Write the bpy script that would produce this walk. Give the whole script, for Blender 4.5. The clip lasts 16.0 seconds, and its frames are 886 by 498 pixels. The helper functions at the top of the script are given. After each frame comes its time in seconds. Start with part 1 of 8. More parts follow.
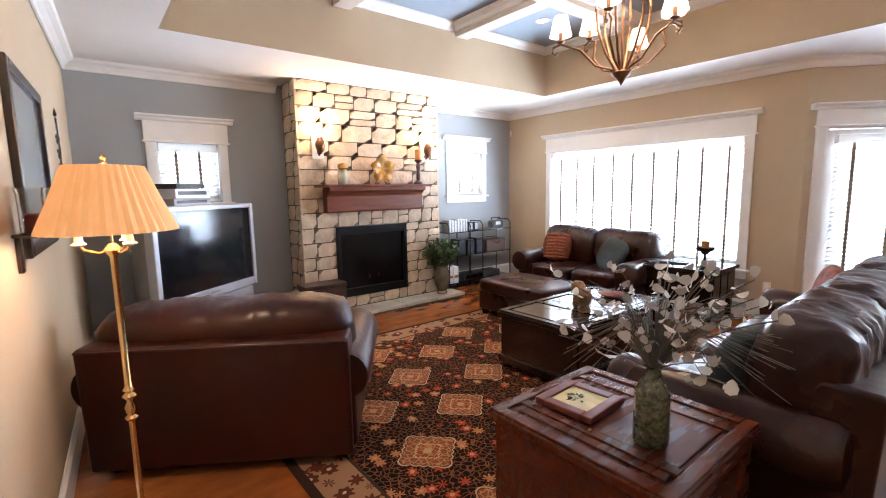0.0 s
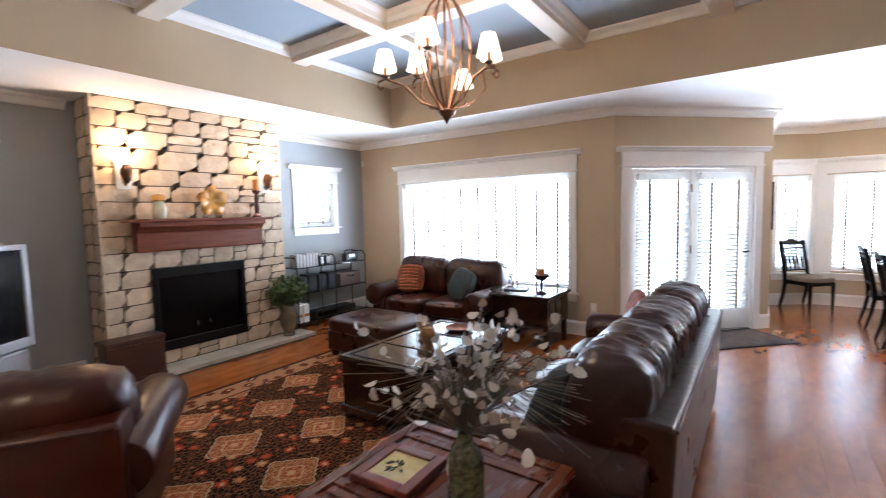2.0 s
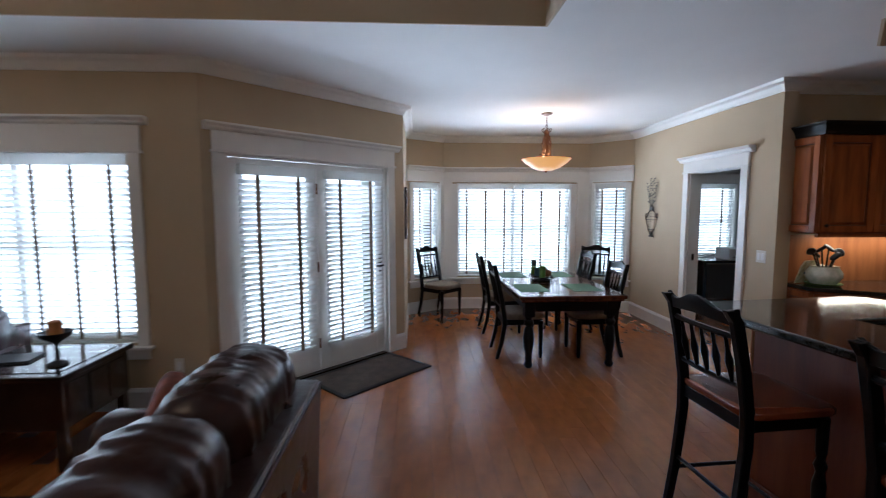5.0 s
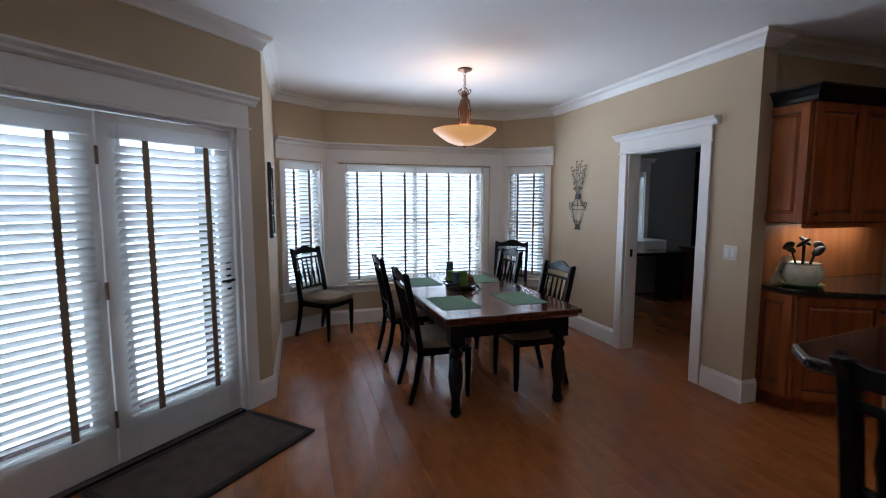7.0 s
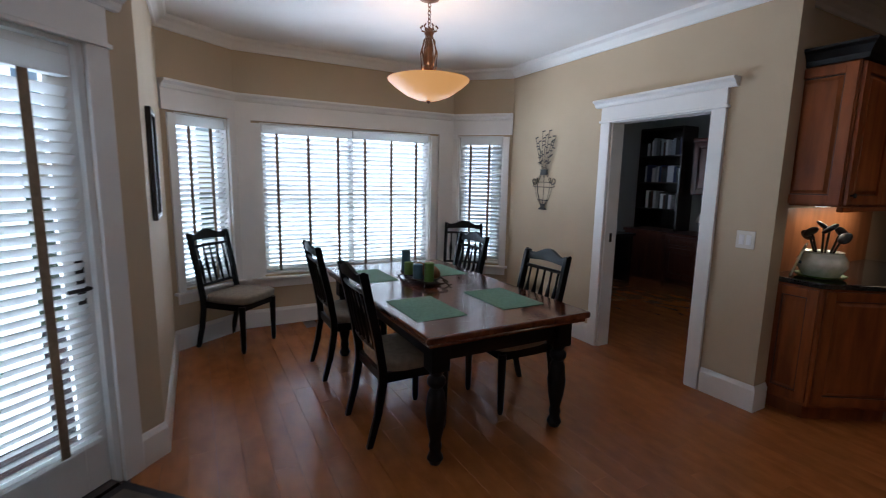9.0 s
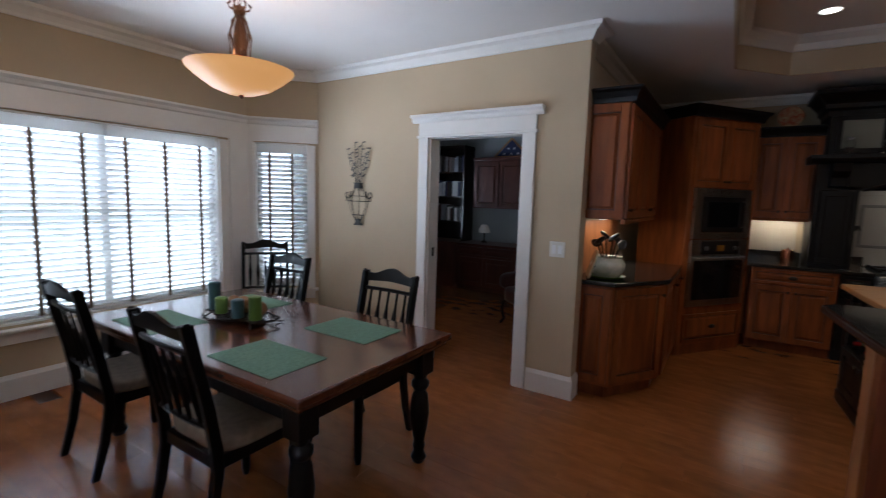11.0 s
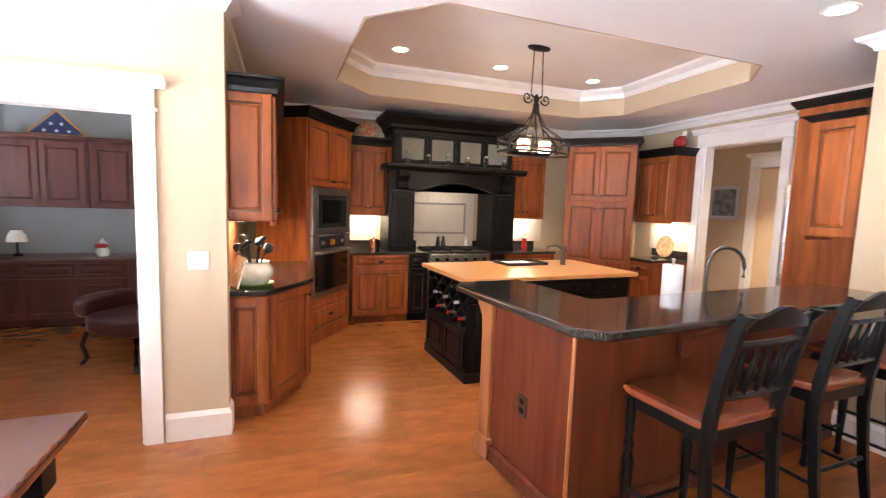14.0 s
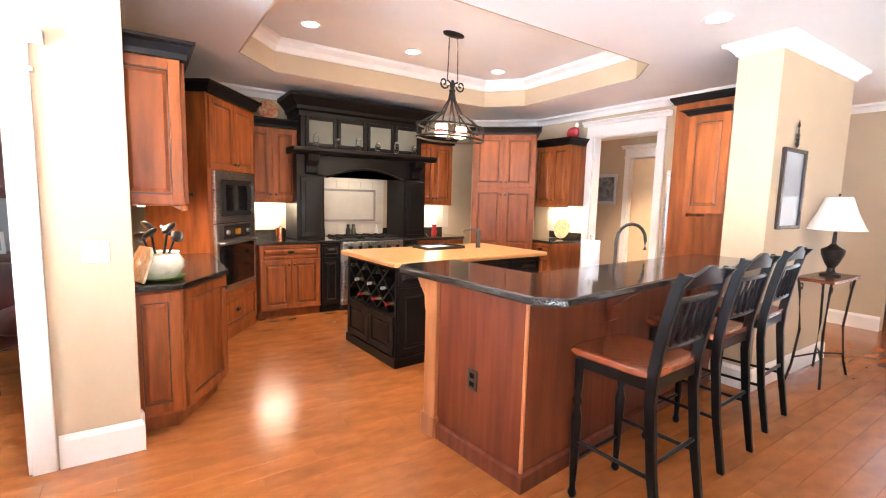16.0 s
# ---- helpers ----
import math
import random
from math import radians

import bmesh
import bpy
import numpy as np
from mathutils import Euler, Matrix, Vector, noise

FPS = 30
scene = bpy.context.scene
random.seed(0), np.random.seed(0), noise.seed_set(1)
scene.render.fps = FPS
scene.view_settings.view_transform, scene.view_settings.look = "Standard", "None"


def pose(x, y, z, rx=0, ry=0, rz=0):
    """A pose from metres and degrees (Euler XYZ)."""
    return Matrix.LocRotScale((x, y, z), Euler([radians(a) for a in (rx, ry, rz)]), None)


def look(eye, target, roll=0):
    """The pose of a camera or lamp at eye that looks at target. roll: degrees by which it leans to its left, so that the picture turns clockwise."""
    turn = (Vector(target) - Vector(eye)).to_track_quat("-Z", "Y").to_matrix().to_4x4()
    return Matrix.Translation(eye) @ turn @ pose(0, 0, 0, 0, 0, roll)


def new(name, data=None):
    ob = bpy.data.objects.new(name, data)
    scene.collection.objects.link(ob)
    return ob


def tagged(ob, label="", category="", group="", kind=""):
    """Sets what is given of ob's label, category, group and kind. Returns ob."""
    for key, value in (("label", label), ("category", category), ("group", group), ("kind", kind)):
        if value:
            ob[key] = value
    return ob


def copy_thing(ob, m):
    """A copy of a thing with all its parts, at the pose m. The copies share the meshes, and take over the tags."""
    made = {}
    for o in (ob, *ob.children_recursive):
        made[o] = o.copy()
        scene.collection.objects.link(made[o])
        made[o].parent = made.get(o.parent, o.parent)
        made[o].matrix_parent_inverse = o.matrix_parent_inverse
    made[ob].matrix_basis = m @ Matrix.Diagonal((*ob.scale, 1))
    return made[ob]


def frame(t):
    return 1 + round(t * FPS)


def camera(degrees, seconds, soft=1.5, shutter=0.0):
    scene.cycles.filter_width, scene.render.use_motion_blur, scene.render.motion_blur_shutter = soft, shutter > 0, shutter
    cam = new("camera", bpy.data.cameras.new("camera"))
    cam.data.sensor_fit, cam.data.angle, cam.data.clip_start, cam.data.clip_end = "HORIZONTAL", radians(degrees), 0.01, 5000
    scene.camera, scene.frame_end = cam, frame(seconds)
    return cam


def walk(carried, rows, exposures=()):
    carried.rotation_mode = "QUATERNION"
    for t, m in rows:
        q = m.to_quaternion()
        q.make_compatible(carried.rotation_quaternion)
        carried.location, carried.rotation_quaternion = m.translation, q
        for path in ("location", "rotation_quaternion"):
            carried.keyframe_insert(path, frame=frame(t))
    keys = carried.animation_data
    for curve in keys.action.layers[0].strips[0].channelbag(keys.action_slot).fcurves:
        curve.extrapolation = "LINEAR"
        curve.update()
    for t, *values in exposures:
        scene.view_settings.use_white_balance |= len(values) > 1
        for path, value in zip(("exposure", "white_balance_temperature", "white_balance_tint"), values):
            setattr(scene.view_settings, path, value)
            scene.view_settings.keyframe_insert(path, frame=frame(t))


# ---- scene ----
cam = camera(88.9, 16.0, 1.0, 0.5)
PATH = [
    (0, (0.309, 0.237, 1.495), (1.54, 1.792, 1.235), -1.0),
    (0.5, (0.334, 0.242, 1.52), (1.625, 1.749, 1.276), -0.9),
    (1, (0.393, 0.243, 1.547), (1.785, 1.662, 1.326), -0.7),
    (1.5, (0.491, 0.238, 1.562), (1.999, 1.539, 1.378), -0.8),
    (2, (0.636, 0.207, 1.562), (2.266, 1.355, 1.406), -1.4),
    (2.5, (0.865, 0.154, 1.591), (2.606, 1.126, 1.441), -1.9),
    (3, (1.119, 0.086, 1.635), (2.964, 0.839, 1.464), -2.0),
    (3.5, (1.421, 0.043, 1.612), (3.348, 0.55, 1.44), -1.7),
    (4, (1.774, -0.009, 1.593), (3.745, 0.281, 1.418), -1.2),
    (4.5, (2.146, -0.052, 1.617), (4.135, 0.053, 1.434), -0.7),
    (5, (2.522, -0.051, 1.607), (4.511, -0.165, 1.431), -0.1),
    (7.5, (4.283, -0.135, 1.527), (6.154, -0.801, 1.292), 0.1),
    (8, (4.544, -0.134, 1.515), (6.388, -0.861, 1.246), 0.5),
    (10.5, (5.419, -0.028, 1.501), (6.73, -1.517, 1.244), 1.6),
    (11, (5.53, 0.003, 1.514), (6.599, -1.673, 1.288), 1.7),
    (11.5, (5.636, -0.014, 1.512), (6.432, -1.837, 1.307), 1.8),
    (12, (5.728, -0.042, 1.542), (6.219, -1.971, 1.349), 2.0),
    (12.5, (5.836, -0.048, 1.553), (5.989, -2.034, 1.369), 2.5),
    (13, (5.955, -0.073, 1.551), (5.768, -2.057, 1.373), 2.4),
    (13.5, (6.048, -0.142, 1.546), (5.579, -2.077, 1.358), 2.1),
    (14, (6.141, -0.205, 1.548), (5.47, -2.078, 1.35), 1.9),
    (14.5, (6.227, -0.257, 1.532), (5.4, -2.067, 1.328), 1.7),
    (15, (6.307, -0.299, 1.518), (5.362, -2.049, 1.303), 1.7),
    (15.5, (6.373, -0.331, 1.496), (5.336, -2.027, 1.276), 1.7),
    (16, (6.418, -0.352, 1.476), (5.314, -2.005, 1.253), 1.5),
]
EXPOSURES = [(0.0, 0.5, 5400, 13), (2.0, 0.16, 5250, 11), (3.5, -0.65, 5150, 9), (5.0, -1.45, 5080, 9), (8.0, -1.85, 5150, 10), (10.5, -1.85, 5150, 10), (11.2, -1.72, 5250, 11), (12.0, -0.85, 5600, 13), (12.6, -0.06, 5850, 16), (14.0, 0.98, 5880, 17), (16.0, 1.5, 5820, 15)]
walk(cam, [(t, look(eye, target, roll)) for t, eye, target, roll in PATH], EXPOSURES)

# ---------------------------------------------------------------- world and large lights
SUN_EL, SUN_ROT = 52.0, 120.0
world = bpy.data.worlds.new("world")
scene.world = world
world.use_nodes = True
_n = world.node_tree.nodes
_sky = _n.new("ShaderNodeTexSky")
_sky.sky_type = "NISHITA"
_sky.sun_disc = False
_sky.sun_elevation, _sky.sun_rotation = radians(SUN_EL), radians(SUN_ROT)
world.node_tree.links.new(_sky.outputs[0], _n["Background"].inputs[0])
_n["Background"].inputs[1].default_value = 0.15


def lamp(name, kind, m, energy, color, size=None, spot=None):
    data = bpy.data.lights.new(name, kind)
    data.energy, data.color = energy, color
    if kind == "AREA":
        data.shape, data.size, data.size_y = "RECTANGLE", size[0], size[1]
    elif size:
        data.shadow_soft_size = size
    if spot:
        data.spot_size, data.spot_blend = radians(spot), 0.6
    ob = new(name, data)
    ob.matrix_basis = m
    return ob


_sun = bpy.data.lights.new("sun", "SUN")
_sun.energy, _sun.angle, _sun.color = 3.0, radians(0.5), (1.0, 0.95, 0.88)
_so = new("sun", _sun)
_so.matrix_basis = pose(0, 0, 20, 90 - SUN_EL, 0, 180 - SUN_ROT)

DAY = (0.93, 0.97, 1.0)
WARM = (1.0, 0.72, 0.42)


def window_light(name, x, y, z, w, h, facing, power):
    """Daylight in a window's opening; facing is the heading of the light in degrees, 0 = +x."""
    m = Matrix.Translation((x, y, z)) @ Euler((0, 0, radians(facing))).to_matrix().to_4x4() @ Euler((0, radians(-90), 0)).to_matrix().to_4x4()
    return lamp(name, "AREA", m, power, DAY, (h, w))


window_light("daylight_living", 6.46, 3.45, 1.30, 2.8, 1.6, 180, 480)
window_light("daylight_door", 7.23, 1.16, 1.15, 1.6, 1.9, 225, 320)
window_light("daylight_bay", 10.05, -1.62, 1.30, 1.9, 1.6, 180, 540)
window_light("daylight_bay_north", 9.79, 0.06, 1.30, 0.5, 1.6, 215, 100)
window_light("daylight_bay_south", 9.74, -3.32, 1.30, 0.5, 1.6, 135, 110)
window_light("daylight_north_west", 1.24, 6.10, 1.75, 0.6, 0.6, 270, 30)
window_light("daylight_north_east", 5.25, 6.10, 1.75, 0.75, 0.7, 270, 36)
window_light("daylight_office", 10.35, -5.2, 1.4, 1.0, 1.3, 180, 110)
window_light("daylight_foyer", -4.72, -1.6, 1.2, 1.3, 2.1, 0, 75)

# ---------------------------------------------------------------- materials
MATS = {}


def mat(name, color, rough=0.5, metal=0.0, spots=0.0, scale=8.0, bump=0.0, bscale=60.0, bdist=0.01, coat=0.0, spread=0.0, stretch=(1, 1, 1), second=None, emit=None):
    """A surface with two scales of variation: broad patches (spots, scale), fine relief (bump, bscale) and a spread between objects."""
    if name in MATS:
        return MATS[name]
    m = bpy.data.materials.new(name)
    m.use_nodes = True
    nt = m.node_tree
    p = nt.nodes["Principled BSDF"]
    p.inputs["Roughness"].default_value = rough
    p.inputs["Metallic"].default_value = metal
    p.inputs["Coat Weight"].default_value = coat
    p.inputs["Coat Roughness"].default_value = 0.12
    tc = nt.nodes.new("ShaderNodeTexCoord")
    mp = nt.nodes.new("ShaderNodeMapping")
    mp.inputs["Scale"].default_value = stretch
    nt.links.new(tc.outputs["Object"], mp.inputs["Vector"])
    col2 = second or tuple(c * (1 - spots) for c in color)
    n1 = nt.nodes.new("ShaderNodeTexNoise")
    n1.inputs["Scale"].default_value, n1.inputs["Detail"].default_value = scale, 6.0
    nt.links.new(mp.outputs[0], n1.inputs["Vector"])
    mix = nt.nodes.new("ShaderNodeMix")
    mix.data_type = "RGBA"
    mix.inputs["A"].default_value, mix.inputs["B"].default_value = (*color, 1), (*col2, 1)
    ramp = nt.nodes.new("ShaderNodeMapRange")
    ramp.inputs["From Min"].default_value, ramp.inputs["From Max"].default_value = 0.35, 0.68
    nt.links.new(n1.outputs["Fac"], ramp.inputs["Value"])
    nt.links.new(ramp.outputs[0], mix.inputs["Factor"])
    out = mix.outputs["Result"]
    if spread:
        info = nt.nodes.new("ShaderNodeObjectInfo")
        mr = nt.nodes.new("ShaderNodeMapRange")
        mr.inputs["To Min"].default_value, mr.inputs["To Max"].default_value = 1 - spread, 1 + spread
        nt.links.new(info.outputs["Random"], mr.inputs["Value"])
        hs = nt.nodes.new("ShaderNodeHueSaturation")
        nt.links.new(out, hs.inputs["Color"])
        nt.links.new(mr.outputs[0], hs.inputs["Value"])
        out = hs.outputs[0]
    nt.links.new(out, p.inputs["Base Color"])
    n2 = nt.nodes.new("ShaderNodeTexNoise")
    n2.inputs["Scale"].default_value, n2.inputs["Detail"].default_value = bscale, 4.0
    nt.links.new(mp.outputs[0], n2.inputs["Vector"])
    rr = nt.nodes.new("ShaderNodeMapRange")
    rr.inputs["To Min"].default_value, rr.inputs["To Max"].default_value = max(0.02, rough - 0.07), min(1.0, rough + 0.07)
    nt.links.new(n1.outputs["Fac"], rr.inputs["Value"])
    nt.links.new(rr.outputs[0], p.inputs["Roughness"])
    if bump:
        bn = nt.nodes.new("ShaderNodeBump")
        bn.inputs["Strength"].default_value, bn.inputs["Distance"].default_value = bump, bdist
        nt.links.new(n2.outputs["Fac"], bn.inputs["Height"])
        nt.links.new(bn.outputs[0], p.inputs["Normal"])
    if emit:
        p.inputs["Emission Color"].default_value = (*emit[0], 1)
        p.inputs["Emission Strength"].default_value = emit[1]
    MATS[name] = m
    return m


TAN = mat("tan_paint", (0.50, 0.395, 0.262), 0.75, spots=0.06, scale=1.5, bump=0.08, bscale=220)
GREY = mat("grey_paint", (0.345, 0.36, 0.36), 0.75, spots=0.06, scale=1.5, bump=0.08, bscale=220)
PANEL_GREY = mat("coffer_paint", (0.30, 0.34, 0.38), 0.75, spots=0.05, scale=1.5)
CEIL = mat("ceiling_paint", (0.80, 0.77, 0.73), 0.85, spots=0.04, scale=2, bump=0.1, bscale=160)
TRIM = mat("white_trim", (0.80, 0.78, 0.74), 0.38, spots=0.04, scale=5, bump=0.03, bscale=90)
LEATHER = mat("brown_leather", (0.036, 0.0062, 0.0026), 0.33, spots=0.3, scale=3, bump=0.22, bscale=20, bdist=0.012, coat=0.04)
LEATHER_DK = mat("dark_leather", (0.034, 0.0080, 0.0040), 0.29, spots=0.25, scale=3, bump=0.2, bscale=20, bdist=0.012, coat=0.04)
LEATHER_RED = mat("oxblood_leather", (0.06, 0.012, 0.010), 0.35, spots=0.4, scale=6, bump=0.2, bscale=30)
TRUNK = mat("mahogany", (0.115, 0.027, 0.011), 0.27, spots=0.4, scale=4, bump=0.06, bscale=40, coat=0.1, stretch=(1, 6, 6))
CHESTWOOD = mat("dark_chest_wood", (0.055, 0.018, 0.009), 0.4, spots=0.4, scale=4, bump=0.06, bscale=40, stretch=(1, 6, 6))
ESPRESSO = mat("espresso_wood", (0.030, 0.014, 0.009), 0.22, spots=0.5, scale=4, bump=0.05, bscale=40, coat=0.35, stretch=(1, 6, 6))
MANTEL = mat("mantel_wood", (0.17, 0.045, 0.018), 0.35, spots=0.4, scale=4, bump=0.06, bscale=40, stretch=(1, 8, 8))
CHERRY = mat("cherry_wood", (0.28, 0.078, 0.0165), 0.42, scale=3.2, bump=0.06, bscale=30, stretch=(5, 5, 0.7), second=(0.145, 0.036, 0.0085), spread=0.12)
STUDYWOOD = mat("study_mahogany", (0.115, 0.030, 0.015), 0.36, scale=3.2, bump=0.05, bscale=30, stretch=(5, 5, 0.7), second=(0.065, 0.016, 0.009), spread=0.08)
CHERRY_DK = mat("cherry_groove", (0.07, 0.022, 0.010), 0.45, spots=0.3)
CHERRY_PANEL = mat("bar_panel_wood", (0.125, 0.028, 0.009), 0.42, scale=3.0, bump=0.05, bscale=30, stretch=(6, 6, 0.5), second=(0.075, 0.015, 0.006))
HONEY = mat("honey_wood", (0.34, 0.13, 0.045), 0.35, scale=3.2, bump=0.05, bscale=30, stretch=(5, 5, 0.7), second=(0.22, 0.075, 0.025))
BLACKWOOD = mat("black_paint_wood", (0.0055, 0.005, 0.005), 0.42, spots=0.4, scale=6, bump=0.05, bscale=50)
CHAIRBLACK = mat("black_chair_paint", (0.0035, 0.0035, 0.0038), 0.31, spots=0.4, scale=9)
SEATWOOD = mat("stool_seat_wood", (0.16, 0.038, 0.013), 0.24, scale=2, second=(0.115, 0.026, 0.009), stretch=(2, 5, 1), coat=0.15)
TABLEWOOD = mat("table_wood", (0.13, 0.040, 0.018), 0.16, scale=3, second=(0.07, 0.02, 0.010), stretch=(1, 7, 7), coat=0.5, bump=0.02, bscale=20)
GRANITE = mat("black_granite", (0.012, 0.012, 0.012), 0.09, spots=0.7, scale=140, second=(0.035, 0.03, 0.026), coat=0.4)
BUTCHER = mat("butcher_block", (0.58, 0.31, 0.12), 0.30, scale=5, second=(0.48, 0.235, 0.085), stretch=(1, 14, 1), coat=0.2)
STEEL = mat("stainless_steel", (0.55, 0.55, 0.55), 0.28, 1.0, spots=0.15, scale=30, stretch=(1, 1, 14))
FIREGLASS = mat("sooty_fire_glass", (0.006, 0.005, 0.005), 0.22, spots=0.4, scale=3)
GUNMETAL = mat("dark_brushed_steel", (0.16, 0.155, 0.15), 0.3, 1.0, spots=0.2, scale=20)
DARKGLASS = mat("dark_glass", (0.006, 0.006, 0.007), 0.06, spots=0.2, coat=0.5)
IRON = mat("wrought_iron", (0.028, 0.022, 0.018), 0.5, 0.6, spots=0.4, scale=20, bump=0.2, bscale=60)
BRONZE = mat("bronze_iron", (0.21, 0.105, 0.055), 0.38, 0.75, spots=0.5, scale=14, bump=0.15, bscale=60)
BRASS = mat("polished_brass", (0.72, 0.50, 0.22), 0.18, 1.0, spots=0.15, scale=12)
COPPER = mat("copper", (0.80, 0.36, 0.20), 0.22, 1.0, spots=0.2, scale=12)
STONE = mat("field_stone", (0.64, 0.51, 0.36), 0.85, scale=7, bump=0.8, bscale=22, second=(0.47, 0.36, 0.245), spread=0.18)
MORTAR = mat("mortar", (0.12, 0.09, 0.06), 0.95, spots=0.4, scale=14, bump=0.5, bscale=50)
HEARTH = mat("hearth_stone", (0.52, 0.47, 0.38), 0.7, scale=5, bump=0.25, bscale=30, second=(0.42, 0.36, 0.28), spread=0.08)
SOOT = mat("black_firebox", (0.008, 0.008, 0.008), 0.35, spots=0.3)
SILVER = mat("silver_plastic", (0.46, 0.47, 0.50), 0.35, 0.35, spots=0.06, scale=10)
SCREEN = mat("tv_screen", (0.006, 0.007, 0.009), 0.09, spots=0.1, coat=0.3)
PLASTIC_BK = mat("black_plastic", (0.012, 0.012, 0.013), 0.4, spots=0.2)
PLASTIC_GR = mat("grey_plastic", (0.30, 0.29, 0.28), 0.4, spots=0.2)
BLIND = mat("white_slat", (0.82, 0.82, 0.80), 0.45, spots=0.03)
TAPE = mat("blind_tape", (0.30, 0.225, 0.15), 0.9, spots=0.3, scale=40)
CERAMIC = mat("white_ceramic", (0.80, 0.77, 0.70), 0.2, spots=0.08, coat=0.4)
CUSHION = mat("tan_seat_fabric", (0.25, 0.195, 0.14), 0.9, spots=0.2, scale=30, bump=0.3, bscale=200)
TEAL = mat("slate_pillow", (0.055, 0.075, 0.08), 0.8, spots=0.25, scale=20, bump=0.4, bscale=150)
GREENMAT = mat("green_placemat", (0.17, 0.30, 0.21), 0.85, spots=0.2, scale=60, bump=0.3, bscale=250)
LEAFG = mat("green_leaf", (0.11, 0.18, 0.045), 0.5, spots=0.4, scale=8, spread=0.25)
SILKLEAF = mat("silver_leaf", (0.66, 0.64, 0.60), 0.45, spots=0.2, scale=9)
VASE = mat("glazed_vase", (0.16, 0.12, 0.06), 0.25, scale=9, second=(0.09, 0.07, 0.05), coat=0.5)
BOTTLE = mat("dark_bottle", (0.035, 0.042, 0.022), 0.25, scale=60, second=(0.16, 0.16, 0.09), coat=0.3)
CANDLE_G = mat("green_candle", (0.12, 0.22, 0.03), 0.5, spots=0.15)
CANDLE_B = mat("blue_candle", (0.045, 0.10, 0.12), 0.5, spots=0.15)
CANDLE_O = mat("orange_candle", (0.55, 0.22, 0.06), 0.5, spots=0.15)
CANDLE_R = mat("red_candle", (0.22, 0.015, 0.02), 0.4, spots=0.15)
PAPER = mat("white_paper", (0.82, 0.82, 0.82), 0.8, spots=0.03, bump=0.1, bscale=120)
RATTAN = mat("rattan", (0.28, 0.14, 0.05), 0.7, spots=0.4, scale=30, bump=0.4, bscale=90)
BACKSPLASH = mat("tile_backsplash", (0.58, 0.52, 0.42), 0.3, spots=0.08, scale=6)
FROST = mat("frosted_cabinet_glass", (0.20, 0.205, 0.16), 0.35, spots=0.1, scale=4)
AMBER = mat("amber_glass", (0.55, 0.26, 0.04), 0.12, spots=0.3, scale=12, coat=0.6)
PAINTRED = mat("red_enamel", (0.35, 0.02, 0.02), 0.25, spots=0.2, coat=0.4)
NAVY = mat("navy_cloth", (0.02, 0.03, 0.10), 0.8, spots=0.2)
for _m, _s in ((CHERRY, 0.25), (CHERRY_PANEL, 0.25), (CHAIRBLACK, 0.2), (BLACKWOOD, 0.25), (LEATHER, 0.32), (LEATHER_DK, 0.38), (TRUNK, 0.3), (TAN, 0.3), (MANTEL, 0.3), (FIREGLASS, 0.2), (SOOT, 0.15)):
    _m.node_tree.nodes["Principled BSDF"].inputs["Specular IOR Level"].default_value = _s
# thin painted slats let some daylight through
for _m, _f in ((BLIND, 0.38), (TAPE, 0.25)):
    _bt = _m.node_tree
    _tr = _bt.nodes.new("ShaderNodeBsdfTranslucent")
    _tr.inputs["Color"].default_value = _bt.nodes["Mix"].inputs["A"].default_value
    _mx = _bt.nodes.new("ShaderNodeMixShader")
    _mx.inputs[0].default_value = _f
    _bt.links.new(_bt.nodes["Principled BSDF"].outputs[0], _mx.inputs[1])
    _bt.links.new(_tr.outputs[0], _mx.inputs[2])
    _bt.links.new(_mx.outputs[0], _bt.nodes["Material Output"].inputs["Surface"])
GLASS = bpy.data.materials.new("clear_glass")
GLASS.use_nodes = True
_p = GLASS.node_tree.nodes["Principled BSDF"]
_p.inputs["Transmission Weight"].default_value, _p.inputs["Roughness"].default_value = 1.0, 0.02
_p.inputs["Base Color"].default_value = (0.95, 0.97, 0.96, 1)
_p.inputs["IOR"].default_value = 1.45
SKYGLOW = mat("bright_outdoors", (0.8, 0.8, 0.8), 1.0, emit=((0.95, 0.98, 1.0), 9.0))
SHADE_LIT = mat("lit_pleated_shade", (0.62, 0.38, 0.18), 0.8, spots=0.1, scale=20, emit=((1.0, 0.40, 0.11), 0.42))
SHADE_SM = mat("lit_candle_shade", (0.80, 0.70, 0.55), 0.8, spots=0.1, emit=((1.0, 0.78, 0.50), 2.2))
ALABASTER = mat("lit_alabaster", (0.52, 0.31, 0.13), 0.35, spots=0.3, scale=5, emit=((1.0, 0.44, 0.11), 2.0))
GLOW = mat("bulb_glow", (0.9, 0.85, 0.7), 0.5, emit=((1.0, 0.78, 0.45), 14.0))
CANGLOW = mat("downlight_glow", (0.9, 0.9, 0.85), 0.5, emit=((1.0, 0.86, 0.66), 12.0))
STRIPGLOW = mat("strip_light_glow", (0.9, 0.9, 0.85), 0.5, emit=((1.0, 0.82, 0.55), 6.0))
SHADE_OFF = mat("white_fabric_shade", (0.80, 0.76, 0.70), 0.8, spots=0.06, scale=20, bump=0.2, bscale=200)

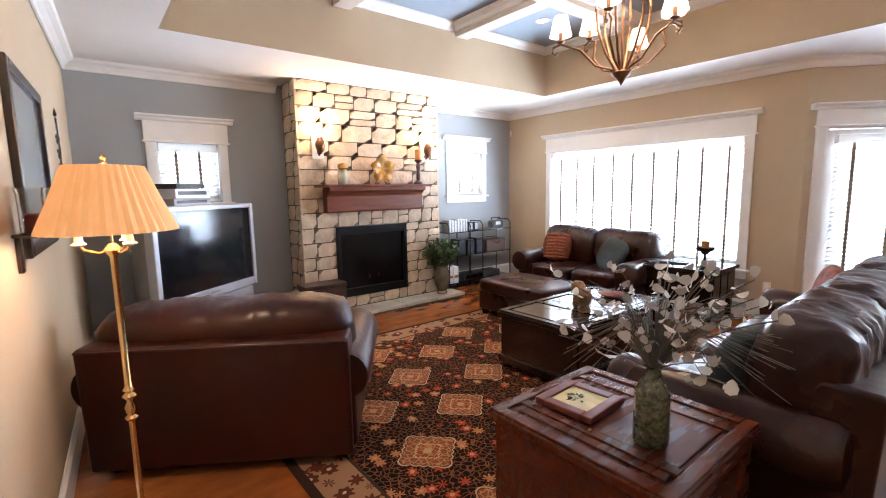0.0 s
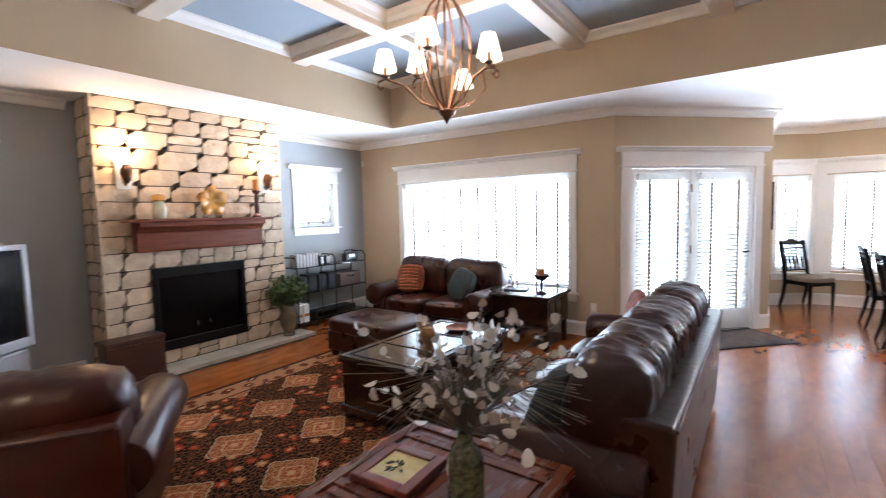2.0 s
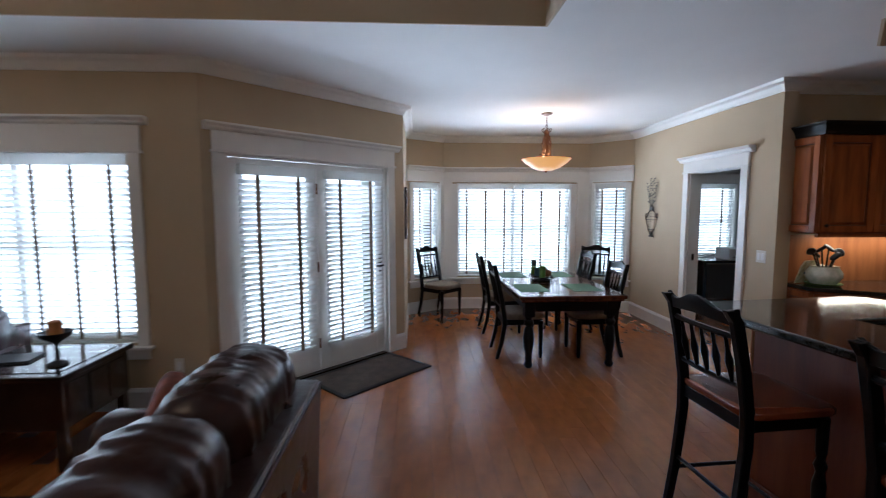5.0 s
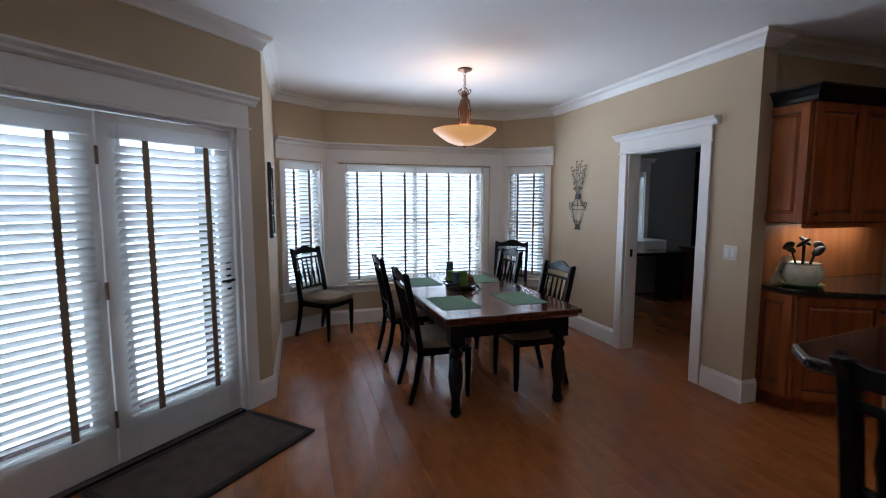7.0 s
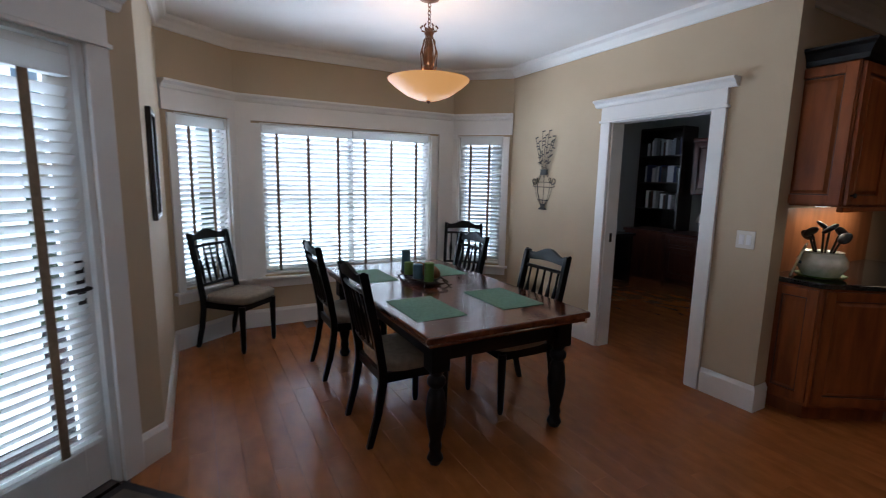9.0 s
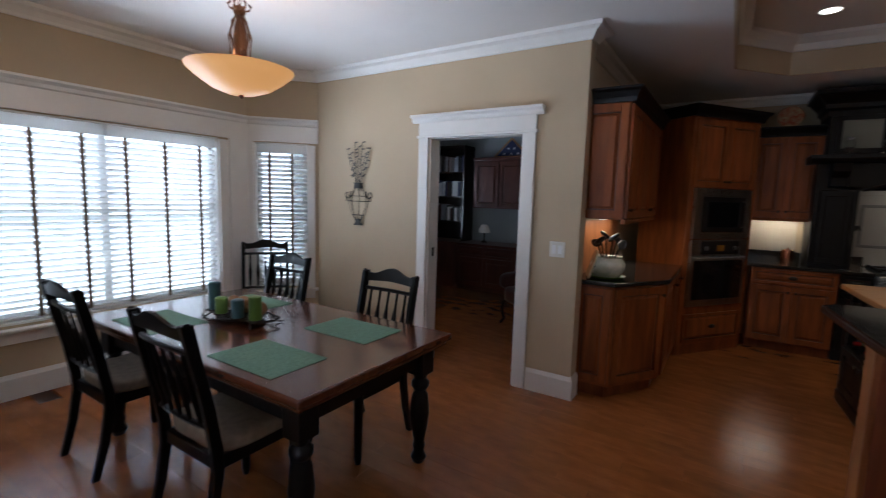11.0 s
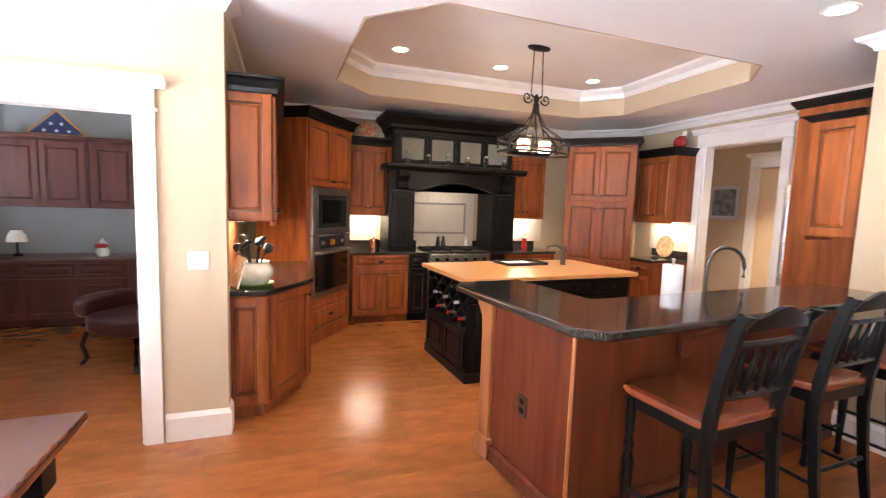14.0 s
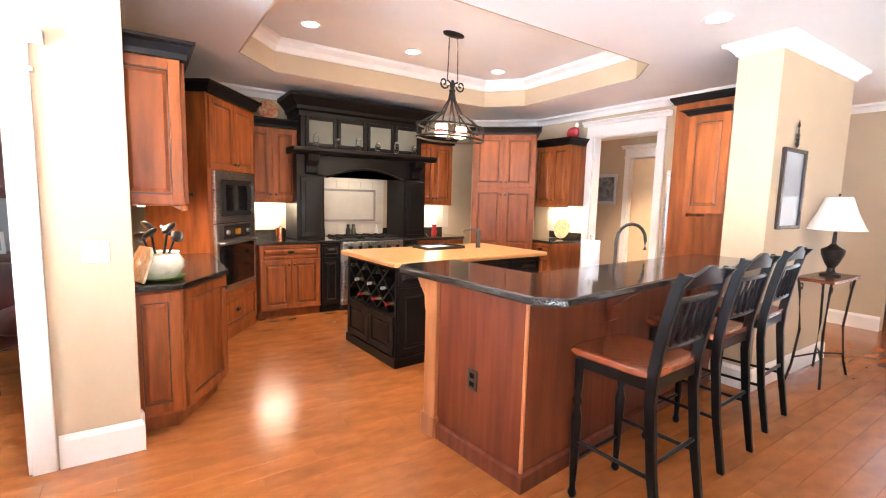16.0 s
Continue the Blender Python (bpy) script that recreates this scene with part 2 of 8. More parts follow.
# ---------------------------------------------------------------- mesh helpers
def part(name, bm, material, parent=None, label="", smooth=False, bevel=0.0, segs=2):
    """Links a bmesh as one mesh object under a thing or a part."""
    me = bpy.data.meshes.new(name)
    bmesh.ops.recalc_face_normals(bm, faces=bm.faces)
    bm.to_mesh(me)
    bm.free()
    me.materials.append(material)
    if smooth:
        me.polygons.foreach_set("use_smooth", [True] * len(me.polygons))
        me.set_sharp_from_angle(angle=radians(42))
    ob = new(name, me)
    if parent is not None:
        ob.parent = parent
    if label:
        tagged(ob, label)
    if bevel:
        md = ob.modifiers.new("bevel", "BEVEL")
        md.width, md.segments, md.limit_method, md.angle_limit = bevel, segs, "ANGLE", radians(40)
    return ob


def thing(name, m, label, category, group="", kind=""):
    ob = new(name)
    ob.empty_display_size = 0.1
    ob.matrix_basis = m
    return tagged(ob, label, category, group, kind)


def box(*boxes):
    """A bmesh of boxes, each (x0, y0, z0, x1, y1, z1)."""
    bm = bmesh.new()
    for b in boxes:
        add_box(bm, b)
    return bm


def add_box(bm, b, m=None):
    x0, y0, z0, x1, y1, z1 = b
    v = [bm.verts.new((m @ Vector(c)) if m else c) for c in ((x0, y0, z0), (x1, y0, z0), (x1, y1, z0), (x0, y1, z0), (x0, y0, z1), (x1, y0, z1), (x1, y1, z1), (x0, y1, z1))]
    for f in ((3, 2, 1, 0), (4, 5, 6, 7), (0, 1, 5, 4), (1, 2, 6, 5), (2, 3, 7, 6), (3, 0, 4, 7)):
        bm.faces.new([v[i] for i in f])
    return bm


def lathe(profile, cx=0, cy=0, cz=0, seg=20, bm=None, m=None, caps=True):
    """Turns (radius, z) pairs about an upright axis."""
    bm = bm or bmesh.new()
    rings = []
    for r, z in profile:
        ring = []
        for i in range(seg):
            a = 2 * math.pi * i / seg
            p = Vector((cx + r * math.cos(a), cy + r * math.sin(a), cz + z))
            ring.append(bm.verts.new(m @ p if m else p))
        rings.append(ring)
    for a, b in zip(rings, rings[1:]):
        for i in range(seg):
            j = (i + 1) % seg
            bm.faces.new((a[i], a[j], b[j], b[i]))
    if caps and profile[0][0] > 1e-4:
        bm.faces.new(rings[0])
    if caps and profile[-1][0] > 1e-4:
        bm.faces.new(rings[-1])
    return bm


def tube(pts, r, seg=8, bm=None, taper=None):
    """A round rod along points; taper gives a radius for each point."""
    bm = bm or bmesh.new()
    pts = [Vector(p) for p in pts]
    rings = []
    for i, p in enumerate(pts):
        d = (pts[min(i + 1, len(pts) - 1)] - pts[max(i - 1, 0)]).normalized()
        side = d.cross(Vector((0, 0, 1)))
        if side.length < 1e-3:
            side = d.cross(Vector((1, 0, 0)))
        side.normalize()
        up = side.cross(d)
        rad = taper[i] if taper else r
        rings.append([bm.verts.new(p + rad * (math.cos(2 * math.pi * k / seg) * side + math.sin(2 * math.pi * k / seg) * up)) for k in range(seg)])
    for a, b in zip(rings, rings[1:]):
        for k in range(seg):
            j = (k + 1) % seg
            bm.faces.new((a[k], a[j], b[j], b[k]))
    bm.faces.new(rings[0])
    bm.faces.new(rings[-1])
    return bm


def prism(poly, z0, z1, bm=None):
    bm = bm or bmesh.new()
    lo = [bm.verts.new((x, y, z0)) for x, y in poly]
    hi = [bm.verts.new((x, y, z1)) for x, y in poly]
    n = len(poly)
    for i in range(n):
        bm.faces.new((lo[i], lo[(i + 1) % n], hi[(i + 1) % n], hi[i]))
    bm.faces.new(lo[::-1])
    bm.faces.new(hi)
    return bm


def slab(poly, x0, x1, bm=None):
    """A profile in (y, z) drawn out along x."""
    bm = bm or bmesh.new()
    lo = [bm.verts.new((x0, y, z)) for y, z in poly]
    hi = [bm.verts.new((x1, y, z)) for y, z in poly]
    n = len(poly)
    for i in range(n):
        bm.faces.new((lo[i], lo[(i + 1) % n], hi[(i + 1) % n], hi[i]))
    bm.faces.new(lo[::-1])
    bm.faces.new(hi)
    return bm


def sweep(path, profile, closed=False, bm=None):
    """A moulding along a plan path, with mitred corners; profile is (distance to the left, z)."""
    bm = bm or bmesh.new()
    pts = [Vector((p[0], p[1])) for p in path]
    n = len(pts)
    rows = []
    for i, p in enumerate(pts):
        a = pts[i - 1] if (i > 0 or closed) else None
        b = pts[(i + 1) % n] if (i < n - 1 or closed) else None
        d0 = (p - a).normalized() if a is not None else None
        d1 = (b - p).normalized() if b is not None else None
        d0 = d0 or d1
        d1 = d1 or d0
        n0, n1 = Vector((-d0.y, d0.x)), Vector((-d1.y, d1.x))
        k = (n0 + n1) / (1 + n0.dot(n1))
        rows.append([bm.verts.new((p.x + k.x * d, p.y + k.y * d, z)) for d, z in profile])
    m = len(profile)
    for i in range(n if closed else n - 1):
        r0, r1 = rows[i], rows[(i + 1) % n]
        for j in range(m):
            bm.faces.new((r0[j], r0[(j + 1) % m], r1[(j + 1) % m], r1[j]))
    if not closed:
        bm.faces.new(rows[0][::-1])
        bm.faces.new(rows[-1])
    return bm


def pillow(sx, sy, sz, bm=None, m=None, power=2.6, seg=14, wrinkle=0.0, flat=0.0, seed=0):
    """A stuffed cushion: a rounded box, softly wrinkled."""
    bm = bm or bmesh.new()
    n0 = len(bm.verts)
    tmp = bmesh.new()
    bmesh.ops.create_cube(tmp, size=2)
    bmesh.ops.subdivide_edges(tmp, edges=tmp.edges[:], cuts=seg, use_grid_fill=True)
    for v in tmp.verts:
        c = v.co.copy()
        e = (abs(c.x) ** power + abs(c.y) ** power + abs(c.z) ** power) ** (1 / power)
        c = c / e
        c = Vector((c.x * sx / 2, c.y * sy / 2, c.z * sz / 2))
        if wrinkle:
            q = Vector((c.x * 5 + seed * 3.1, c.y * 5, c.z * 5))
            fold = 1.0 - abs(noise.noise(Vector((c.x * 9 + seed, c.y * 4, c.z * 5 + 2 * noise.noise(q * 0.6)))))
            c += c.normalized() * wrinkle * (noise.noise(q) + 0.4 * noise.noise(q * 2.3) + 0.5 * fold ** 3 - 0.3)
        v.co = m @ c if m else c
    me = bpy.data.meshes.new("tmp")
    tmp.to_mesh(me)
    tmp.free()
    bm.from_mesh(me)
    bpy.data.meshes.remove(me)
    return bm


def bolster(w, depth, height, m, seed=0, fold=0.014, nx=44, na=30):
    """A fat stuffed back cushion lying lengthwise: gathered ends, folds running over its top."""
    bm = bmesh.new()
    rings = []
    for i in range(nx + 1):
        u = -1 + 2 * i / nx
        end = max(0.0, 1 - abs(u) ** 7) ** 0.42
        x = u * w / 2
        sag = 0.012 * math.sin(2.2 * u + seed)
        row = []
        for k in range(na):
            a = 2 * math.pi * k / na
            c, s = math.cos(a), math.sin(a)
            r = (abs(c) ** 3.2 + abs(s) ** 3.2) ** (-1 / 3.2)
            y, z = r * c * depth / 2 * (0.18 + 0.82 * end), r * s * height / 2 * (0.22 + 0.78 * end)
            q = Vector((x * 15 + seed * 7.3 + 1.2 * noise.noise(Vector((c * 1.6, s * 1.6, x * 3 + seed))), c * 1.1, s * 1.1))
            ridge = 1 - 2 * abs(noise.noise(q))
            d = fold * (0.9 * ridge ** 3 + 0.7 * noise.noise(q * 0.35) + 0.25 * noise.noise(q * 2.1))
            row.append(bm.verts.new(m @ Vector((x + 0.5 * d * c, y + d * c * 1.2, z + sag + d * s))))
        rings.append(row)
    for a, b in zip(rings, rings[1:]):
        for k in range(na):
            j = (k + 1) % na
            bm.faces.new((a[k], a[j], b[j], b[k]))
    bm.faces.new(rings[0])
    bm.faces.new(rings[-1][::-1])
    bmesh.ops.recalc_face_normals(bm, faces=bm.faces[:])
    return bm


def rounded(x0, y0, z0, x1, y1, z1, wrinkle=0.0, power=4.5, seg=10, seed=0, bm=None):
    return pillow(x1 - x0, y1 - y0, z1 - z0, bm, Matrix.Translation(((x0 + x1) / 2, (y0 + y1) / 2, (z0 + z1) / 2)), power, seg, wrinkle, seed=seed)


def ring_pts(cx, cy, z, r, n, a0=0.0, a1=2 * math.pi):
    return [(cx + r * math.cos(a0 + (a1 - a0) * i / n), cy + r * math.sin(a0 + (a1 - a0) * i / n), z) for i in range(n + 1)]


def scroll(cx, cz, r0, turns, start, n=18, y=0.0, sign=1):
    """A flat spiral in the xz plane."""
    out = []
    for i in range(n + 1):
        t = i / n
        a = start + sign * turns * 2 * math.pi * t
        r = r0 * (1 - 0.85 * t)
        out.append((cx + r * math.cos(a), y, cz + r * math.sin(a)))
    return out


# ---------------------------------------------------------------- the shell
H = 2.745
WALL_TOP = 3.62
T = 0.15


def wall(name, p0, p1, openings, material, z1=H, thick=T, label="", z0=0.0):
    """A wall whose inner face runs from p0 to p1, the room on its left; openings are (from, to, sill, head) along it."""
    p0, p1 = Vector(p0), Vector(p1)
    d = (p1 - p0)
    length = d.length
    m = Matrix.Translation((p0.x, p0.y, 0)) @ Matrix.Rotation(math.atan2(d.y, d.x), 4, "Z")
    bm = bmesh.new()
    s = 0.0
    for a, b, lo, hi in sorted(openings):
        if a > s:
            add_box(bm, (s, -thick, z0, a, 0, z1))
        if lo > z0:
            add_box(bm, (a, -thick, z0, b, 0, lo))
        if hi < z1:
            add_box(bm, (a, -thick, hi, b, 0, z1))
        s = b
    if s < length:
        add_box(bm, (s, -thick, z0, length, 0, z1))
    ob = part(name, bm, material)
    ob.matrix_basis = m
    tagged(ob, label or "painted plaster wall with white trim", "wall", "", "structure")
    return ob, m


wall_east, M_EAST = wall("wall_east", (6.17, 1.62), (6.17, 5.75), [(0.54, 3.22, 0.55, 2.05)], TAN, label="tan painted wall round the wide living room window")
wall_door, M_DOOR = wall("wall_garden_door", (7.69, 0.10), (6.17, 1.62), [(0.25, 1.97, 0.0, 2.07)], TAN, label="tan painted angled wall with the garden doors")
wall_north, M_NORTH = wall("wall_north", (6.17 + T, 5.75), (0.10, 5.75), [(0.66 + T, 1.32 + T, 1.42, 2.08), (4.63 + T, 5.22 + T, 1.42, 2.04)], GREY, label="grey painted wall behind the stone chimney")
wall_west, M_WEST = wall("wall_west", (0.28, 5.75 + T), (-0.10, -0.70), [], TAN, label="tan painted side wall with framed picture")
wall_dining_n, M_DN = wall("wall_dining_north", (9.35, 0.10), (7.69, 0.10), [], TAN, label="tan painted short wall beside the dining bay")
wall_bay_n, M_BN = wall("wall_bay_north", (9.73, -0.47), (9.33, 0.10), [(0.08, 0.58, 0.53, 2.02)], TAN, label="tan bay wall with a narrow window")
wall_bay_c, M_BC = wall("wall_bay_centre", (9.73, -2.83), (9.73, -0.47), [(0.30, 2.14, 0.53, 2.02)], TAN, label="tan bay wall with a wide window")
wall_bay_s, M_BS = wall("wall_bay_south", (9.24, -3.33), (9.73, -2.83), [(0.10, 0.63, 0.53, 2.02)], TAN, label="tan bay wall with a narrow window")
wall_dining_s, M_DS = wall("wall_dining_south", (6.47, -3.33), (9.30, -3.33), [(0.47, 1.36, 0.0, 2.04)], TAN, thick=0.14, label="tan painted wall with the study doorway")
wall_kit_e, M_KE = wall("wall_kitchen_east", (6.56, -6.40), (6.56, -3.47), [], TAN, thick=0.1)
wall_kit_s, M_KS = wall("wall_kitchen_south", (1.85, -6.40), (6.60, -6.40), [], TAN)
wall_kit_c, M_KC = wall("wall_kitchen_corner", (1.10, -5.66), (1.85, -6.40), [], TAN)
wall_kit_w, M_KW = wall("wall_kitchen_west", (1.10, -2.18), (1.10, -5.66), [(1.44, 2.40, 0.0, 2.38)], TAN, label="tan painted kitchen wall with a tall cased opening")
wall_pier, M_PIER = wall("wall_pier", (0.86, -1.87), (2.42, -1.87), [], TAN, thick=0.31, label="tan painted pier wall at the end of the bar")
wall_hall_w, M_HW = wall("wall_hall_west", (-1.0, -1.86), (-1.0, -7.0), [(2.75, 3.55, 0.0, 2.3)], TAN, label="tan painted hall wall with a doorway")
wall_hall_n, M_HN = wall("wall_foyer_north", (-0.10, -0.70), (-4.6, -0.70), [], TAN)
wall_foyer_w, M_FW = wall("wall_foyer_west", (-4.5, -0.70), (-4.5, -7.0), [(0.3, 1.5, 0.1, 2.2)], TAN, label="tan foyer wall with a bright entrance")
wall_back, M_BK = wall("wall_back", (-4.5, -7.0), (1.1, -7.0), [], TAN)
wall_off_s, M_OS = wall("wall_study_south", (6.66, -7.05), (10.2, -7.05), [], GREY, label="grey painted study wall")
wall_off_e, M_OE = wall("wall_study_east", (10.2, -7.05), (10.2, -3.33), [(1.4, 2.3, 0.75, 2.05)], GREY, label="grey painted study wall with a window")
wall_off_n, M_ON = wall("wall_study_north", (10.2, -3.47), (9.2, -3.47), [], GREY, thick=0.1)
wall_hall_door, M_HD = wall("wall_hall_inner", (-2.6, -3.0), (-2.6, -7.0), [], TAN)

# ceiling with its two trays
LT = (0.90, -0.86, 5.41, 4.38)
KT = [(5.62, -4.95), (5.62, -3.30), (5.20, -2.88), (2.50, -2.92), (2.16, -3.26), (2.06, -4.98), (2.42, -5.42), (5.20, -5.42)]
bm = bmesh.new()
for loop in ([(-5, -7.4), (10.6, -7.4), (10.6, 6.1), (-5, 6.1)], [(LT[0], LT[1]), (LT[2], LT[1]), (LT[2], LT[3]), (LT[0], LT[3])], KT):
    vs = [bm.verts.new((x, y, H)) for x, y in loop]
    for i in range(len(vs)):
        bm.edges.new((vs[i], vs[(i + 1) % len(vs)]))
bmesh.ops.triangle_fill(bm, use_beauty=True, edges=bm.edges[:])
tagged(part("ceiling", bm, CEIL), "smooth white painted ceiling with two raised trays", "ceiling", "", "structure")
LTOP, KTOP = 3.36, 3.08
bm = sweep([(LT[0], LT[1]), (LT[2], LT[1]), (LT[2], LT[3]), (LT[0], LT[3])], [(0.0, H - 0.002), (0.0, LTOP), (-0.1, LTOP), (-0.1, H + 0.01)], True)
tagged(part("ceiling_tray_sides", bm, TAN), "tan painted sides of the living room ceiling tray", "ceiling", "", "structure")
bm = box((LT[0] - 0.1, LT[1] - 0.1, LTOP, LT[2] + 0.1, LT[3] + 0.1, LTOP + 0.1))
tagged(part("ceiling_coffers", bm, PANEL_GREY), "grey-blue coffer panels between ceiling beams", "ceiling", "", "structure")
BX, BY = (2.41, 3.91), (0.52, 1.82, 3.10)
bm = bmesh.new()
for x in BX:
    add_box(bm, (x - 0.09, LT[1], LTOP - 0.14, x + 0.09, LT[3], LTOP))
xs = (LT[0], *BX, LT[2])
for y in BY:
    for i in range(3):
        add_box(bm, (xs[i] + (0.09 if i else 0), y - 0.09, LTOP - 0.14, xs[i + 1] - (0.09 if i < 2 else 0), y + 0.09, LTOP))
tagged(part("ceiling_beams", bm, mat("cream_beam_paint", (0.68, 0.59, 0.47), 0.6, spots=0.06, scale=3, bump=0.05, bscale=120), bevel=0.006), "cream painted crossing ceiling beams", "beam", "", "structure")
bm = bmesh.new()
ys = (LT[1], *BY, LT[3])
for i in range(3):
    for j in range(4):
        x0, x1 = xs[i] + (0.09 if i else 0), xs[i + 1] - (0.09 if i < 2 else 0)
        y0, y1 = ys[j] + (0.09 if j else 0), ys[j + 1] - (0.09 if j < 3 else 0)
        sweep([(x0, y0), (x1, y0), (x1, y1), (x0, y1)], [(0.0, LTOP - 0.09), (0.02, LTOP - 0.085), (0.035, LTOP - 0.05), (0.07, LTOP - 0.02), (0.075, LTOP - 0.001), (0.0, LTOP - 0.001)], True, bm)
tagged(part("trim_coffers", bm, TRIM), "white crown trim inside the coffers", "trim", "", "structure")
bm = sweep(KT, [(0.0, H - 0.002), (0.0, KTOP), (-0.1, KTOP), (-0.1, H + 0.01)], True)
tagged(part("ceiling_kitchen_tray_sides", bm, TAN), "tan painted sides of the kitchen ceiling tray", "ceiling", "", "structure")
bm = prism([(x + (0.1 if x > 4 else -0.1), y + (0.1 if y > -4 else -0.1)) for x, y in KT], KTOP, KTOP + 0.08)
tagged(part("ceiling_kitchen_tray_top", bm, CEIL), "white painted kitchen tray ceiling", "ceiling", "", "structure")
tagged(part("trim_kitchen_tray", sweep(KT, [(0.0, KTOP - 0.13), (0.015, KTOP - 0.125), (0.03, KTOP - 0.07), (0.085, KTOP - 0.03), (0.095, KTOP - 0.001), (0.0, KTOP - 0.001)], True), TRIM), "white crown moulding in the kitchen tray", "trim", "", "structure")
# Unseen slab and sides, added above the ceilings to keep outside light out.
tagged(part("roof_slab", box((-5, -7.4, WALL_TOP, 10.6, 6.1, WALL_TOP + 0.1)), CEIL), "unseen plain slab over the ceilings that blocks light", "roof", "", "structure")
bm = sweep([(-5, -7.4), (10.6, -7.4), (10.6, 6.1), (-5, 6.1)], [(0, H + 0.01), (0, WALL_TOP), (-0.1, WALL_TOP), (-0.1, H + 0.01)], True)
tagged(part("roof_sides", bm, CEIL), "unseen plain sides under the light-blocking slab", "roof", "", "structure")

CROWN = [(0.0, H - 0.098), (0.014, H - 0.094), (0.022, H - 0.075), (0.05, H - 0.042), (0.085, H - 0.026), (0.095, H - 0.001), (0.0, H - 0.001)]
BASE = [(0.0, 0.0), (0.018, 0.0), (0.018, 0.150), (0.010, 0.168), (0.006, 0.18), (0.0, 0.18)]


def moulding(name, path, profile, label):
    tagged(part(name, sweep(path, profile), TRIM), label, "trim", "", "structure")


moulding("trim_crown_living", [(6.56, -3.47), (6.47, -3.47), (6.47, -3.33), (9.24, -3.33), (9.73, -2.83), (9.73, -0.47), (9.33, 0.10), (7.69, 0.10), (6.17, 1.62), (6.17, 5.75), (4.25, 5.75)], CROWN, "white crown moulding under the ceiling")
moulding("trim_crown_north", [(2.20, 5.75), (0.28, 5.75), (-0.10, -0.70), (-4.5, -0.70)], CROWN, "white crown moulding under the ceiling")
moulding("trim_crown_kitchen", [(1.10, -2.18), (1.10, -5.66), (1.85, -6.40), (6.56, -6.40), (6.56, -3.47)], CROWN, "white crown moulding above the cabinets")
moulding("trim_crown_pier", [(0.86, -2.18), (0.86, -1.87), (2.42, -1.87), (2.42, -2.18), (1.10, -2.18)], CROWN, "white crown moulding round the pier")
moulding("trim_crown_hall", [(-1.0, -1.86), (-1.0, -7.0)], CROWN, "white crown moulding in the hall")
moulding("baseboard_east", [(6.17, 1.62), (6.17, 5.75), (4.25, 5.75)], BASE, "white painted baseboard")
moulding("baseboard_north", [(2.20, 5.75), (0.28, 5.75), (-0.10, -0.70)], BASE, "white painted baseboard")
moulding("baseboard_door_near", [(6.17 + 0.707 * 0.075, 1.62 - 0.707 * 0.075), (6.17, 1.62)], BASE, "white painted baseboard")
moulding("baseboard_bay", [(7.935, -3.33), (9.24, -3.33), (9.73, -2.83), (9.73, -0.47), (9.33, 0.10), (7.69, 0.10), (7.69 - 0.707 * 0.145, 0.10 + 0.707 * 0.145)], BASE, "white painted baseboard round the dining bay")
moulding("baseboard_dining_end", [(6.47, -3.47), (6.47, -3.33), (6.83, -3.33)], BASE, "white painted baseboard at the wall end")
moulding("baseboard_pier", [(0.86, -2.18), (0.86, -1.87), (2.42, -1.87), (2.42, -2.18)], BASE, "white painted baseboard round the pier")
moulding("baseboard_hall", [(-1.0, -1.86), (-1.0, -4.5)], BASE, "white painted baseboard in the hall")

# floor: base sheet, planks are laid last
tagged(part("floor", box((-5, -7.4, -0.12, 10.6, 6.1, -0.012)), CHERRY_DK), "dark sub-floor under the wood planks", "floor", "", "structure")
tagged(part("ground", box((-60, -60, -0.5, 60, 60, -0.3)), mat("lawn", (0.10, 0.13, 0.05), 0.95, spots=0.4, scale=0.5)), "flat green lawn outside the windows", "ground", "", "structure")

# ---------------------------------------------------------------- windows and doors
def header_parts(parent, a, b, top, y0=0.0, rise=0.2):
    """The built-up head casing over an opening from a to b along the wall."""
    part("head_casing", box((a - 0.10, y0, top, b + 0.10, y0 + 0.024, top + rise - 0.05)), TRIM, parent, bevel=0.003)
    prof = [(y0, top + rise - 0.05), (y0 + 0.03, top + rise - 0.05), (y0 + 0.045, top + rise - 0.035), (y0 + 0.05, top + rise - 0.02), (y0 + 0.078, top + rise - 0.004), (y0 + 0.078, top + rise + 0.012), (y0, top + rise + 0.012)]
    part("head_cornice", slab(prof, a - 0.16, b + 0.16), TRIM, parent)
    part("head_bead", box((a - 0.115, y0, top - 0.012, b + 0.115, y0 + 0.032, top + 0.008)), TRIM, parent, bevel=0.004)


def blind(m, a, b, lo, hi, tapes, tilt, label, depth=0.02, tape=0.015):
    """A wooden slat blind hung in a window; a to b along the wall."""
    th = thing("slat_blind", m, label, "blind", "slat blinds")
    part("head_rail", box((a, -depth - 0.06, hi - 0.085, b, -depth + 0.006, hi)), BLIND, th, bevel=0.004)
    n = int((hi - lo - 0.12) / 0.046)
    me = None
    for i in range(n):
        z = lo + 0.05 + i * 0.046
        if me is None:
            bm = bmesh.new()
            add_box(bm, (a, -0.025, -0.0016, b, 0.025, 0.0016))
            ob = part("slat", bm, BLIND, th)
            me = ob.data
        else:
            ob = new("slat", me)
            ob.parent = th
        ob.matrix_basis = pose(0, -depth - 0.03, z, tilt, 0, 0)
    part("bottom_rail", box((a, -depth - 0.05, lo + 0.008, b, -depth - 0.01, lo + 0.03)), BLIND, th, bevel=0.004)
    for s in tapes:
        x = a + (b - a) * s
        part("ladder_tape", box((x - tape, -depth - 0.004, lo + 0.02, x + tape, -depth - 0.002, hi - 0.08)), TAPE, th, "dark woven ladder tape")
    return th


